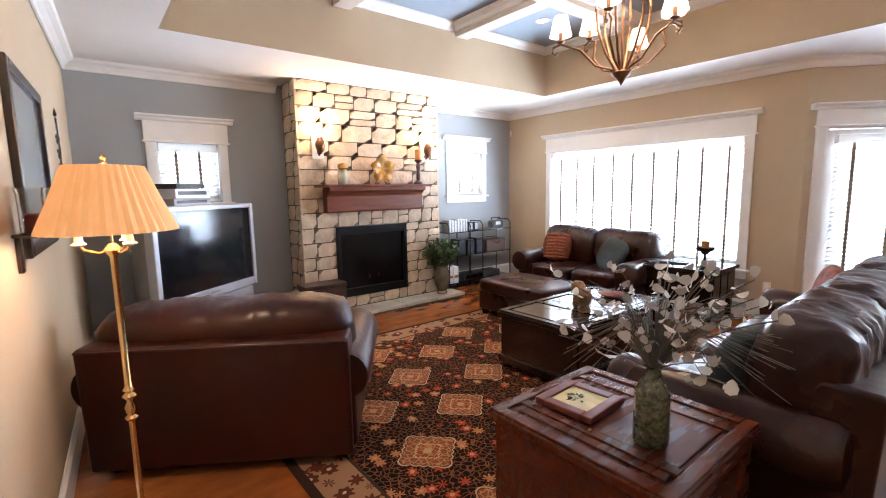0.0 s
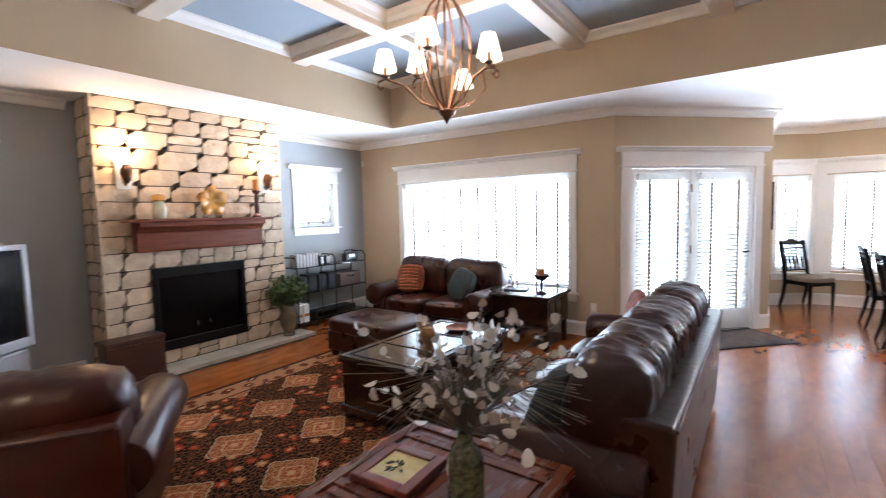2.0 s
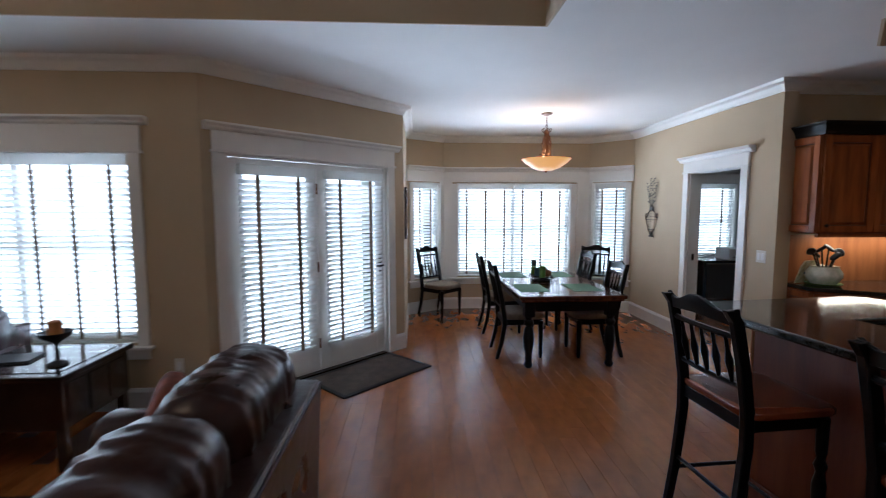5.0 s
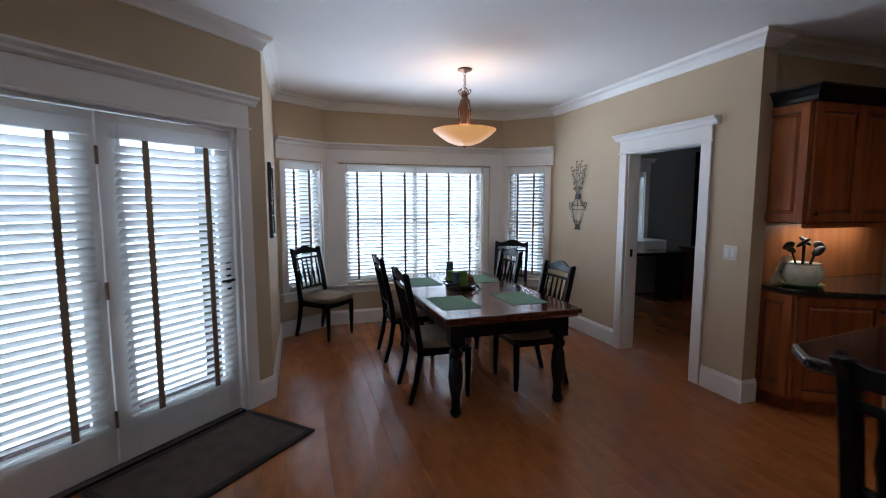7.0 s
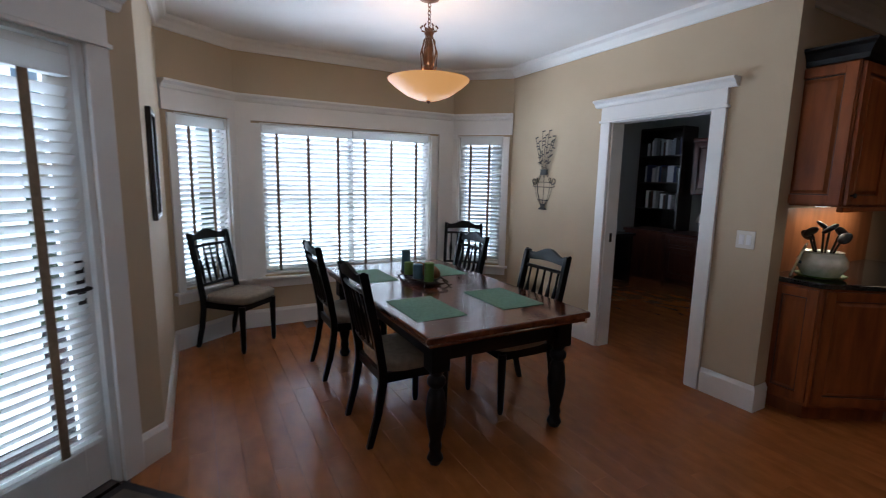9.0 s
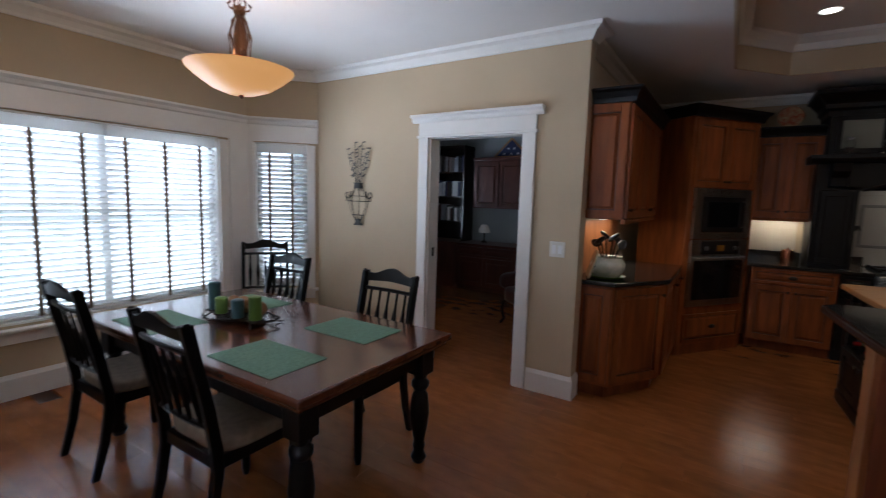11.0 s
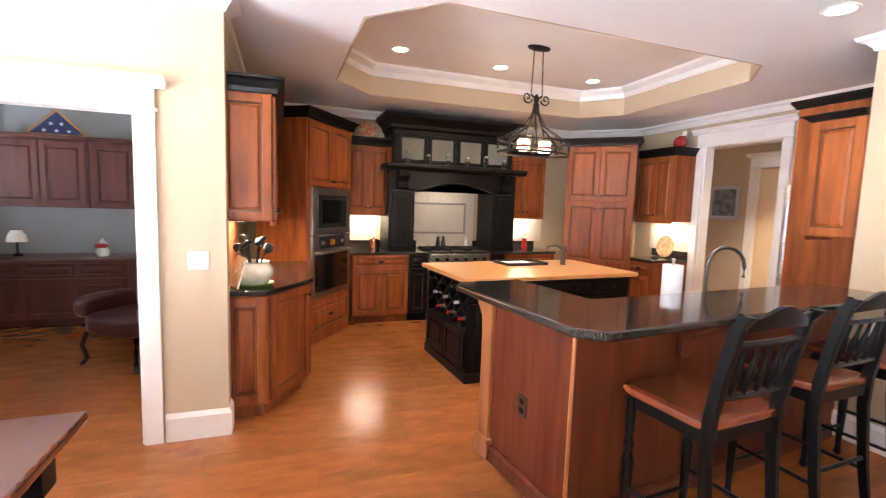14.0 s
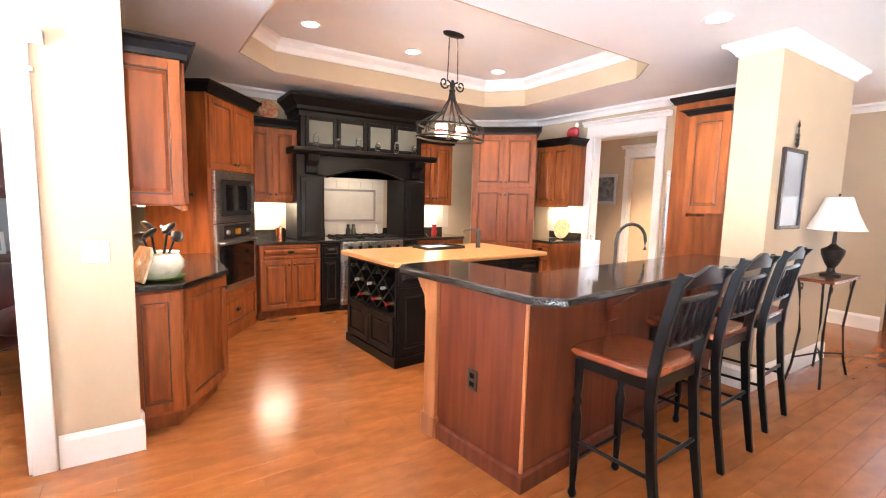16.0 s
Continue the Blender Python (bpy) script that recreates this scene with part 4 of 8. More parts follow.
foliage(pv, "leaves", 420, (0, 0, 0.57), (0.28, 0.22, 0.21), 0.042, LEAFG, 3)
bm = bmesh.new()
for i in range(14):
    a = i * 0.9
    tube([(0.02 * math.cos(a), 0.02 * math.sin(a), 0.3), (0.06 * math.cos(a), 0.06 * math.sin(a), 0.45), (0.17 * math.cos(a), 0.14 * math.sin(a), 0.52 + 0.02 * (i % 5))], 0.004, 5, bm)
part("stems", bm, LEAFG, pv)

# shelf unit beside the chimney
sh = thing("metal_shelf", pose(4.50, 5.38, 0), "low black wire-framed shelf unit half full of things", "shelf")
for x in (0.0, 0.42, 0.68, 1.30):
    part("post", tube([(x, 0.0, 0.0), (x, 0.0, 0.95), (x, 0.05, 1.0), (x, 0.27, 1.0), (x, 0.32, 0.95), (x, 0.32, 0.0)], 0.009), IRON, sh, smooth=True)
for z in (0.09, 0.50, 0.86):
    part("shelf_board", box((-0.01, 0.0, z - 0.012, 1.31, 0.32, z)), mat("smoked_shelf", (0.03, 0.032, 0.036), 0.15, spots=0.2, coat=0.4), sh)
part("rail", tube([(0.0, 0.32, 0.7), (1.3, 0.32, 0.7)], 0.006), IRON, sh)
bk = random.Random(9)
x = 4.53
i = 0
while x < 4.88:
    w = bk.uniform(0.012, 0.02)
    b = thing("disc_case", pose(x, 5.42, 0.86), "slim plastic disc case standing on the metal shelf", "disc case", "disc cases")
    part("case", box((0, 0, 0, w, 0.14, 0.17 + bk.uniform(0, 0.02))), (PLASTIC_GR, PAPER, SILVER)[i % 3], b)
    x += w + 0.003
    i += 1
for x0, lab in ((4.94, "l"), (5.06, "r")):
    b = thing("desk_clock", pose(x0, 5.44, 0.86), "small framed ornament on the metal shelf", "ornament")
    part("body", box((0, 0, 0, 0.09, 0.06, 0.13)), PLASTIC_BK, b, bevel=0.01)
    part("face", box((0.012, -0.003, 0.02, 0.078, 0.0, 0.115)), SILVER, b)
radio = thing("radio", pose(5.44, 5.43, 0.86), "black compact radio leaning on the metal shelf", "radio")
part("body", box((0, 0, 0, 0.27, 0.12, 0.13)), PLASTIC_BK, radio, bevel=0.03)
part("dial", box((0.08, -0.004, 0.06, 0.19, 0.0, 0.11)), SILVER, radio)
part("handle", tube([(0.03, 0.06, 0.12), (0.04, 0.06, 0.17), (0.23, 0.06, 0.17), (0.24, 0.06, 0.12)], 0.009), PLASTIC_BK, radio)
bsk = thing("storage_box", pose(5.30, 5.41, 0.50), "taupe fabric storage box on the metal shelf", "box")
part("body", box((0, 0, 0, 0.42, 0.22, 0.19)), mat("taupe_cloth", (0.16, 0.11, 0.09), 0.9, spots=0.2, scale=40), bsk, bevel=0.012)
part("grip", tube([(0.14, -0.004, 0.15), (0.21, -0.03, 0.13), (0.28, -0.004, 0.15)], 0.007), ESPRESSO, bsk)
for k, x0 in enumerate((4.56, 4.72, 4.90, 5.08)):
    b = thing("book_stack", pose(x0, 5.42, 0.50), "dark boxed set of albums on the metal shelf", "box", "boxed sets")
    part("body", box((0, 0, 0, 0.14, 0.2, 0.22 + 0.02 * (k % 2))), PLASTIC_BK, b, bevel=0.004)
    part("sleeve", box((0.012, -0.003, 0.03, 0.128, 0.0, 0.2)), mat("dark_sleeve", (0.05, 0.05, 0.07), 0.4, spots=0.4), b)
player = thing("stereo", pose(4.62, 5.42, 0.09), "long black stereo unit on the lowest shelf", "stereo")
part("body", box((0.2, 0, 0, 0.98, 0.24, 0.10)), PLASTIC_BK, player, bevel=0.008)
part("panel", box((0.24, -0.004, 0.02, 0.6, 0.0, 0.08)), DARKGLASS, player)
for x0, w in ((4.52, 0.06), (4.60, 0.09)):
    b = thing("book", pose(x0, 5.40, 0.09), "pale upright book on the lowest shelf", "book", "shelf books")
    part("cover", box((0, 0, 0, w, 0.18, 0.25)), PAPER, b, bevel=0.003)
    part("spine_band", box((0.006, -0.003, 0.08, w - 0.006, 0.0, 0.12)), AMBER, b)


# leather seating
def leather_seat(name, m, width, cushions, label, category, mat_=LEATHER, depth=0.98, seed=0, back_top=0.95, rail=0.76, fold=0.017):
    th = thing(name, m, label, category)
    aw = 0.24
    inner = width - 2 * aw
    part("base", box((-width / 2 + 0.05, 0.05, 0.10, width / 2 - 0.05, depth - 0.06, 0.30)), mat_, th, bevel=0.02)
    prof = [(0.0, 0.06), (-0.012, 0.35), (-0.03, rail - 0.02), (-0.02, rail), (0.16, rail + 0.005), (0.20, rail - 0.03), (0.22, 0.06)]
    part("back_frame", slab(prof, -width / 2 + 0.05, width / 2 - 0.05), mat_, th, bevel=0.018, segs=3)
    part("welt", tube([(-width / 2 + 0.06, -0.03, rail - 0.015), (0, -0.034, rail - 0.015), (width / 2 - 0.06, -0.03, rail - 0.015)], 0.007), mat_, th, smooth=True)
    for s in (-1, 1):
        x0, x1 = sorted((s * (width / 2 - aw), s * (width / 2 - 0.03)))
        arm = part("arm", box((x0, 0.04, 0.08, x1, depth - 0.03, 0.46)), mat_, th, bevel=0.03, segs=3)
        cx = s * (width / 2 - aw / 2 + 0.03)
        mm = Matrix.Translation((cx, 0.05, 0.49)) @ Matrix.Rotation(radians(-90), 4, "X")
        part("arm_roll", lathe([(0.07, 0.0), (0.13, 0.015), (0.145, 0.05), (0.145, depth - 0.14), (0.148, depth - 0.07), (0.13, depth - 0.035), (0.08, depth - 0.02)], m=mm, seg=22), mat_, arm, smooth=True)
    w = inner / cushions
    for i in range(cushions):
        x0 = -inner / 2 + i * w
        part("seat_cushion", rounded(x0 + 0.004, 0.20, 0.28, x0 + w - 0.004, depth + 0.01, 0.48, 0.010, 5.5, 12, seed + i), mat_, th, smooth=True)
        bw = (width - 0.10) / cushions
        mm = Matrix.Translation((-width / 2 + 0.05 + (i + 0.5) * bw, 0.255, (0.45 + back_top) / 2)) @ Matrix.Rotation(radians(8), 4, "X")
        part("back_cushion", bolster(bw + 0.015, 0.36, back_top - 0.43, mm, seed + 10 + i, fold), mat_, th, smooth=True)
    for sx in (-1, 1):
        for y in (0.12, depth - 0.12):
            part("foot", lathe([(0.03, 0.0), (0.045, 0.05), (0.05, 0.105)], sx * (width / 2 - 0.12), y, 0, 14), ESPRESSO, th, "dark turned wooden foot", smooth=True)
    return th


leather_seat("armchair", pose(0.775, 2.73, 0, 0, 0, -33.0), 1.45, 1, "wide brown leather armchair with loose back cushion", "armchair", LEATHER, seed=2, back_top=0.90, rail=0.735, fold=0.014)
leather_seat("loveseat", pose(6.03, 3.70, 0, 0, 0, 90), 1.76, 2, "dark brown leather loveseat under the window", "loveseat", LEATHER_DK, seed=21, back_top=0.94, fold=0.012)
leather_seat("sofa", pose(3.58, 0.465, 0, 0, 0, 0), 2.45, 3, "dark brown leather three-cushion sofa seen from behind", "sofa", LEATHER_DK, seed=40, back_top=0.97)
ot = thing("ottoman", pose(4.26, 3.66, 0), "dark brown leather ottoman in front of the loveseat", "ottoman")
part("base", box((-0.33, -0.48, 0.08, 0.33, 0.48, 0.30)), LEATHER_DK, ot, bevel=0.02)
part("cushion", rounded(-0.36, -0.52, 0.28, 0.36, 0.52, 0.45, 0.008, 6.0, 12, 5), LEATHER_DK, ot, smooth=True)
for sx in (-1, 1):
    for sy in (-1, 1):
        part("foot", lathe([(0.03, 0.0), (0.045, 0.05), (0.045, 0.085)], sx * 0.27, sy * 0.42, 0, 12), ESPRESSO, ot, smooth=True)


def cushion(m, size, material, label, stripes=None):
    th = thing("throw_pillow", m, label, "pillow", "throw pillows")
    part("body", pillow(size, 0.15, size, None, None, 2.9, 12, 0.012, seed=7), material, th, smooth=True)
    if stripes:
        for i in range(8):
            z = (i - 3.5) * size / 9
            part("cord_stripe", tube([(-size * 0.43, 0, z), (-size * 0.3, -0.062 - 0.01 * (i % 2), z), (0, -0.078, z + 0.006 * (i % 3)), (size * 0.3, -0.062, z), (size * 0.43, 0, z)], 0.013, 6), stripes, th, "woven rust and cream cord", smooth=True)


RUST = mat("rust_fabric", (0.24, 0.055, 0.022), 0.85, scale=14, second=(0.10, 0.03, 0.016), bump=0.4, bscale=120)
CORD = mat("rust_cord", (0.45, 0.16, 0.07), 0.85, scale=30, second=(0.25, 0.06, 0.025), bump=0.4, bscale=120)
cushion(pose(5.48, 4.18, 0.68, -16, 0, -72), 0.40, RUST, "rust striped woven throw pillow on the loveseat", CORD)
cushion(pose(5.42, 3.30, 0.66, -24, 14, -112), 0.42, TEAL, "slate blue throw pillow on the loveseat")
cushion(pose(4.37, 1.00, 0.70, -14, 8, 200), 0.44, RUST, "rust patterned throw pillow on the sofa")
cushion(pose(2.63, 0.94, 0.66, -20, -14, 165), 0.42, TEAL, "slate blue throw pillow on the sofa")


# trunk tables
def trunk_table(name, m, w, d, h, label, material, feet=True, inset=None):
    th = thing(name, m, label, "table")
    part("body", box((0.02, 0.02, 0.10, w - 0.02, d - 0.02, h - 0.06)), material, th, bevel=0.006)
    part("plinth", box((0.0, 0.0, 0.05, w, d, 0.12)), material, th, bevel=0.012)
    part("top", box((0, 0, h - 0.055, w, d, h - 0.012)), material, th, bevel=0.008)
    b = 0.055
    part("top_rail", box((0.006, 0.006, h - 0.014, w - 0.006, b, h), (0.006, d - b, h - 0.014, w - 0.006, d - 0.006, h), (0.006, b, h - 0.014, b, d - b, h), (w - b, b, h - 0.014, w - 0.006, d - b, h)), material, th, bevel=0.004)
    cuts = (b, w / 3, 2 * w / 3, w - b) if w > 1 else (b, 0.15, 0.56, w - b)
    for i in range(3):
        x0, x1 = cuts[i] + 0.012, cuts[i + 1]
        part("top_panel", box((x0 + 0.02, b + 0.02, h - 0.014, x1 - 0.02, d - b - 0.02, h - 0.004)), inset or material, th, bevel=0.004)
        if i:
            part("strap", box((x0 - 0.03, b, h - 0.012, x0 + 0.012, d - b, h + 0.002)), material, th, bevel=0.003)
            for y in (b + 0.06, d / 2, d - b - 0.06):
                part("stud", lathe([(0.012, 0.0), (0.010, 0.005), (0.0, 0.008)], x0 - 0.009, y, h + 0.002, 10), BRONZE, th, "small bronze stud", smooth=True)
    for sx in (0.06, w - 0.06):
        for sy in (0.06, d - 0.06):
            part("bun_foot", lathe([(0.03, 0.0), (0.05, 0.02), (0.045, 0.05)], sx, sy, 0, 14), material, th, smooth=True)
    for x in (0.10, w - 0.14):
        part("front_strap", box((x, 0.012, 0.12, x + 0.04, 0.021, h - 0.06)), material, th)
        part("rear_strap", box((x, d - 0.021, 0.12, x + 0.04, d - 0.012, h - 0.06)), material, th)
    return th


GLOSS = mat("glossy_table_panel", (0.05, 0.035, 0.03), 0.07, spots=0.3, scale=6, coat=0.6)
trunk_table("trunk_table", pose(1.545, 0.755, 0), 0.70, 0.76, 0.60, "mahogany trunk side table with studded framed lid", TRUNK)
trunk_table("coffee_table", pose(2.94, 2.10, 0), 1.35, 0.74, 0.50, "dark espresso trunk coffee table with glossy top", ESPRESSO, inset=GLOSS)
et = thing("end_table", pose(5.255, 2.07, 0), "dark wood end table with panelled drawer box", "table")
part("top", box((-0.01, -0.01, 0.585, 0.68, 0.74, 0.62)), ESPRESSO, et, bevel=0.006)
part("top_panel", box((0.06, 0.06, 0.62, 0.61, 0.67, 0.6235)), GLOSS, et)
part("drawer_box", box((0.02, 0.02, 0.27, 0.65, 0.71, 0.585)), ESPRESSO, et, bevel=0.004)
for i in range(3):
    part("side_panel", box((0.06 + i * 0.19, 0.012, 0.31, 0.22 + i * 0.19, 0.02, 0.55)), ESPRESSO, et, bevel=0.005)
for x in (0.03, 0.59):
    for y in (0.03, 0.65):
        part("leg", box((x, y, 0.0, x + 0.055, y + 0.055, 0.345)), ESPRESSO, et, bevel=0.006)
cb = thing("candle_bowl", pose(5.46, 2.24, 0.6235), "dark footed bowl holding an orange candle", "candle holder")
part("foot", lathe([(0.06, 0.0), (0.055, 0.012), (0.015, 0.03), (0.012, 0.13), (0.03, 0.15), (0.085, 0.19), (0.095, 0.215), (0.08, 0.21), (0.03, 0.17)]), IRON, cb, smooth=True)
part("candle", lathe([(0.04, 0.185), (0.04, 0.28), (0.034, 0.285)], seg=16), CANDLE_O, cb, "orange pillar candle", smooth=True)
bkx = thing("coffee_book", pose(5.50, 2.45, 0.6235, 0, 0, 12), "dark flat book lying on the end table", "book")
part("cover", box((0, 0, 0, 0.2, 0.27, 0.016)), PLASTIC_BK, bkx, bevel=0.003)
for k, (x, y) in enumerate(((3.40, 2.32), (3.66, 2.56))):
    b = thing("wood_bird_vase", pose(x, y, 0.50), "small brown carved wooden ornament on the coffee table", "ornament", "carved ornaments")
    part("body", lathe([(0.045, 0.0), (0.05, 0.02), (0.035, 0.05), (0.06, 0.10), (0.062, 0.14), (0.04, 0.175), (0.0, 0.185)], seg=16), RATTAN, b, smooth=True)
dish = thing("wood_dish", pose(4.02, 2.44, 0.50), "shallow rust coloured dish on the coffee table", "dish")
part("bowl", lathe([(0.05, 0.0), (0.10, 0.012), (0.125, 0.03), (0.115, 0.03), (0.05, 0.012)], seg=20), RUST, dish, smooth=True)
tile = thing("tile_tray", pose(1.855, 1.29, 0.602, 0, 0, 3), "square wood-framed tile tray with floral picture", "tray")
part("rim", box((-0.13, -0.13, 0, 0.13, -0.085, 0.028), (-0.13, 0.085, 0, 0.13, 0.13, 0.028), (-0.13, -0.085, 0, -0.085, 0.085, 0.028), (0.085, -0.085, 0, 0.13, 0.085, 0.028)), mat("red_tray_wood", (0.16, 0.022, 0.014), 0.3, spots=0.4, scale=12, coat=0.3), tile, bevel=0.005)
part("tile", box((-0.085, -0.085, 0.0, 0.085, 0.085, 0.02)), mat("painted_tile", (0.66, 0.55, 0.30), 0.2, scale=22, second=(0.50, 0.42, 0.16), coat=0.5), tile, "cream glazed tile")
rt = random.Random(8)
bm = bmesh.new()
for i in range(15):
    a, r0 = rt.uniform(0, 6.28), rt.uniform(0.0, 0.042)
    m = Matrix.Translation((r0 * math.cos(a), r0 * math.sin(a), 0.0203 + 0.0001 * i)) @ Euler((0, 0, a)).to_matrix().to_4x4()
    bm.faces.new([bm.verts.new(m @ Vector(q)) for q in ((-0.004, 0, 0), (0.008, -0.007, 0), (0.024, 0, 0), (0.008, 0.007, 0))])
part("painted_leaves", bm, mat("painted_leaf", (0.035, 0.075, 0.02), 0.2, scale=40, second=(0.02, 0.03, 0.012), coat=0.5), tile, "dark green painted leaf sprig")
bv = thing("bottle_vase", pose(1.80, 0.96, 0.602), "dark bottle vase with silver leaf branches", "vase")
part("bottle", lathe([(0.055, 0.0), (0.06, 0.01), (0.058, 0.18), (0.045, 0.215), (0.026, 0.235), (0.024, 0.27), (0.03, 0.275), (0.02, 0.27)], seg=22), BOTTLE, bv, "dark green glazed bottle", smooth=True)
rb = random.Random(4)
TWIG = mat("grey_twig", (0.14, 0.12, 0.10), 0.8, spots=0.3)
bm = bmesh.new()
lv = bmesh.new()
for i in range(34):
    a = rb.uniform(0, 6.28)
    reach, up = rb.uniform(0.12, 0.38), rb.uniform(0.06, 0.40)
    p0, p1, p2 = Vector((0, 0, 0.26)), Vector((0.35 * reach * math.cos(a), 0.35 * reach * math.sin(a), 0.26 + 0.7 * up)), Vector((reach * math.cos(a), reach * math.sin(a), 0.26 + up))
    pts = [p0 * (1 - t) ** 2 + p1 * 2 * t * (1 - t) + p2 * t * t for t in [k / 6 for k in range(7)]]
    part("twig", tube(pts, 0.0022, 4), TWIG, bv)
    for t in (0.45, 0.6, 0.72, 0.84, 0.94, 1.0):
        c = p0 * (1 - t) ** 2 + p1 * 2 * t * (1 - t) + p2 * t * t + Vector((rb.uniform(-0.03, 0.03), rb.uniform(-0.03, 0.03), rb.uniform(-0.02, 0.03)))
        m = Matrix.Translation(c) @ Euler((rb.uniform(-1.4, 1.4), rb.uniform(-1.4, 1.4), rb.uniform(0, 6.3))).to_matrix().to_4x4()
        s = rb.uniform(0.011, 0.019)
        ring = [lv.verts.new(m @ Vector((s * 1.3 * math.cos(q), s * math.sin(q) * (1 - 0.35 * math.cos(q)), 0.004 * math.cos(2 * q)))) for q in [k * math.pi / 4 for k in range(8)]]
        lv.faces.new(ring)
part("silver_leaves", lv, SILKLEAF, bv, "round silvery silk leaves", smooth=True)
bm = bmesh.new()
for i in range(120):
    a = rb.uniform(-1.5, 2.2)
    reach = rb.uniform(0.15, 0.42)
    zt = rb.uniform(-0.06, 0.26)
    tube([(0, 0, 0.26), (0.4 * reach * math.cos(a), 0.4 * reach * math.sin(a), 0.40 + 0.3 * zt), (reach * math.cos(a), reach * math.sin(a), 0.26 + zt)], 0.0016, 3, bm)
part("dry_grass", bm, mat("grey_grass", (0.17, 0.155, 0.12), 0.7, spots=0.4, scale=20), bv, "thin grey-green grass blades")

# television
tv = thing("television", pose(0.71, 4.56, 0, 0, 0, math.degrees(math.atan2(0.80, 1.01))), "large silver rear-projection television in the corner", "television")
W = 1.29
part("base_cabinet", box((0.03, 0.0, 0.0, W - 0.03, 0.50, 0.50)), SILVER, tv, bevel=0.02)
part("base_front", box((0.10, -0.006, 0.06, W - 0.10, 0.0, 0.46)), SILVER, tv, "silver speaker front", bevel=0.004)
part("bezel", box((0, -0.03, 0.52, 0.05, 0.06, 1.39), (W - 0.05, -0.03, 0.52, W, 0.06, 1.39), (0.05, -0.03, 1.345, W - 0.05, 0.06, 1.39), (0.05, -0.03, 0.52, W - 0.05, 0.06, 0.60)), SILVER, tv, bevel=0.008)
part("screen", box((0.05, -0.012, 0.60, W - 0.05, 0.0, 1.345)), SCREEN, tv, "dark reflective screen")
part("logo_bar", box((W / 2 - 0.06, -0.033, 0.555, W / 2 + 0.06, -0.03, 0.57)), PLASTIC_GR, tv)
part("housing", prism([(0.0, 0.06), (W, 0.06), (W - 0.25, 0.48), (0.25, 0.48)], 0.52, 1.38), PLASTIC_GR, tv, bevel=0.01)
TVM = tv.matrix_basis
for k, (z, h, w, mt, lab) in enumerate(((1.392, 0.065, 0.44, PLASTIC_GR, "grey video recorder stacked on the television"), (1.459, 0.085, 0.42, SILVER, "silver disc player stacked on the television"), (1.546, 0.045, 0.34, PLASTIC_BK, "black receiver box stacked on the television"))):
    b = thing("video_player", TVM @ Matrix.Translation((0.32 + 0.02 * k, 0.04, z)), lab, "video player", "stacked players")
    part("body", box((0, 0, 0, w, 0.28, h)), mt, b, bevel=0.004)
    part("slot_panel", box((0.03, -0.003, h * 0.35, w - 0.05, 0.0, h * 0.75)), PLASTIC_BK, b)

# floor lamp
fl = thing("floor_lamp", pose(0.384, 2.36, 0), "brass floor lamp with lit pleated cream shade", "floor lamp")
part("base", lathe([(0.14, 0.0), (0.14, 0.012), (0.05, 0.03), (0.02, 0.06)], seg=28), BRASS, fl, smooth=True)
part("pole", lathe([(0.012, 0.05), (0.012, 0.60), (0.018, 0.605), (0.024, 0.615), (0.012, 0.625), (0.018, 0.64), (0.02, 0.66), (0.012, 0.68), (0.013, 0.69), (0.026, 0.705), (0.012, 0.72), (0.022, 0.73), (0.012, 0.745), (0.012, 1.265), (0.02, 1.275), (0.03, 1.29), (0.02, 1.305), (0.012, 1.315)], seg=16), BRASS, fl, smooth=True)
for i in range(3):
    a = radians(60 + 120 * i)
    arm = part("candle_arm", tube([(0, 0, 1.295), (0.04 * math.cos(a), 0.04 * math.sin(a), 1.28), (0.085 * math.cos(a), 0.085 * math.sin(a), 1.295), (0.10 * math.cos(a), 0.10 * math.sin(a), 1.315)], 0.005), BRASS, fl, smooth=True)
    part("candle_cup", lathe([(0.012, 0.0), (0.026, 0.008), (0.015, 0.016), (0.012, 0.05)], 0.10 * math.cos(a), 0.10 * math.sin(a), 1.31, 12), CERAMIC, arm, "white candle sleeve", smooth=True)
bm = bmesh.new()
N = 72
rows = []
for r, z in ((0.222, 1.36), (0.219, 1.371), (0.170, 1.485), (0.128, 1.595), (0.125, 1.605)):
    rows.append([bm.verts.new(((r + (0.004 if k % 2 else -0.004)) * math.cos(2 * math.pi * k / N), (r + (0.004 if k % 2 else -0.004)) * math.sin(2 * math.pi * k / N), z)) for k in range(N)])
for a, b in zip(rows, rows[1:]):
    for k in range(N):
        bm.faces.new((a[k], a[(k + 1) % N], b[(k + 1) % N], b[k]))
part("shade", bm, SHADE_LIT, fl, "lit pleated cream fabric shade")
part("finial", lathe([(0.004, 1.315), (0.004, 1.605), (0.012, 1.615), (0.008, 1.625), (0.012, 1.635), (0.0, 1.65)], seg=10), BRASS, fl, smooth=True)
lamp("floor_lamp_light", "POINT", pose(0.384, 2.36, 1.475), 12, WARM, 0.06)

# picture, sconce candle and iron ornament on the side wall
def west(y, z):
    """A spot on the side wall, local x along it, y into the room."""
    s = (5.75 + T - y)
    return M_WEST @ Matrix.Translation((s * 1.0017, 0, z))


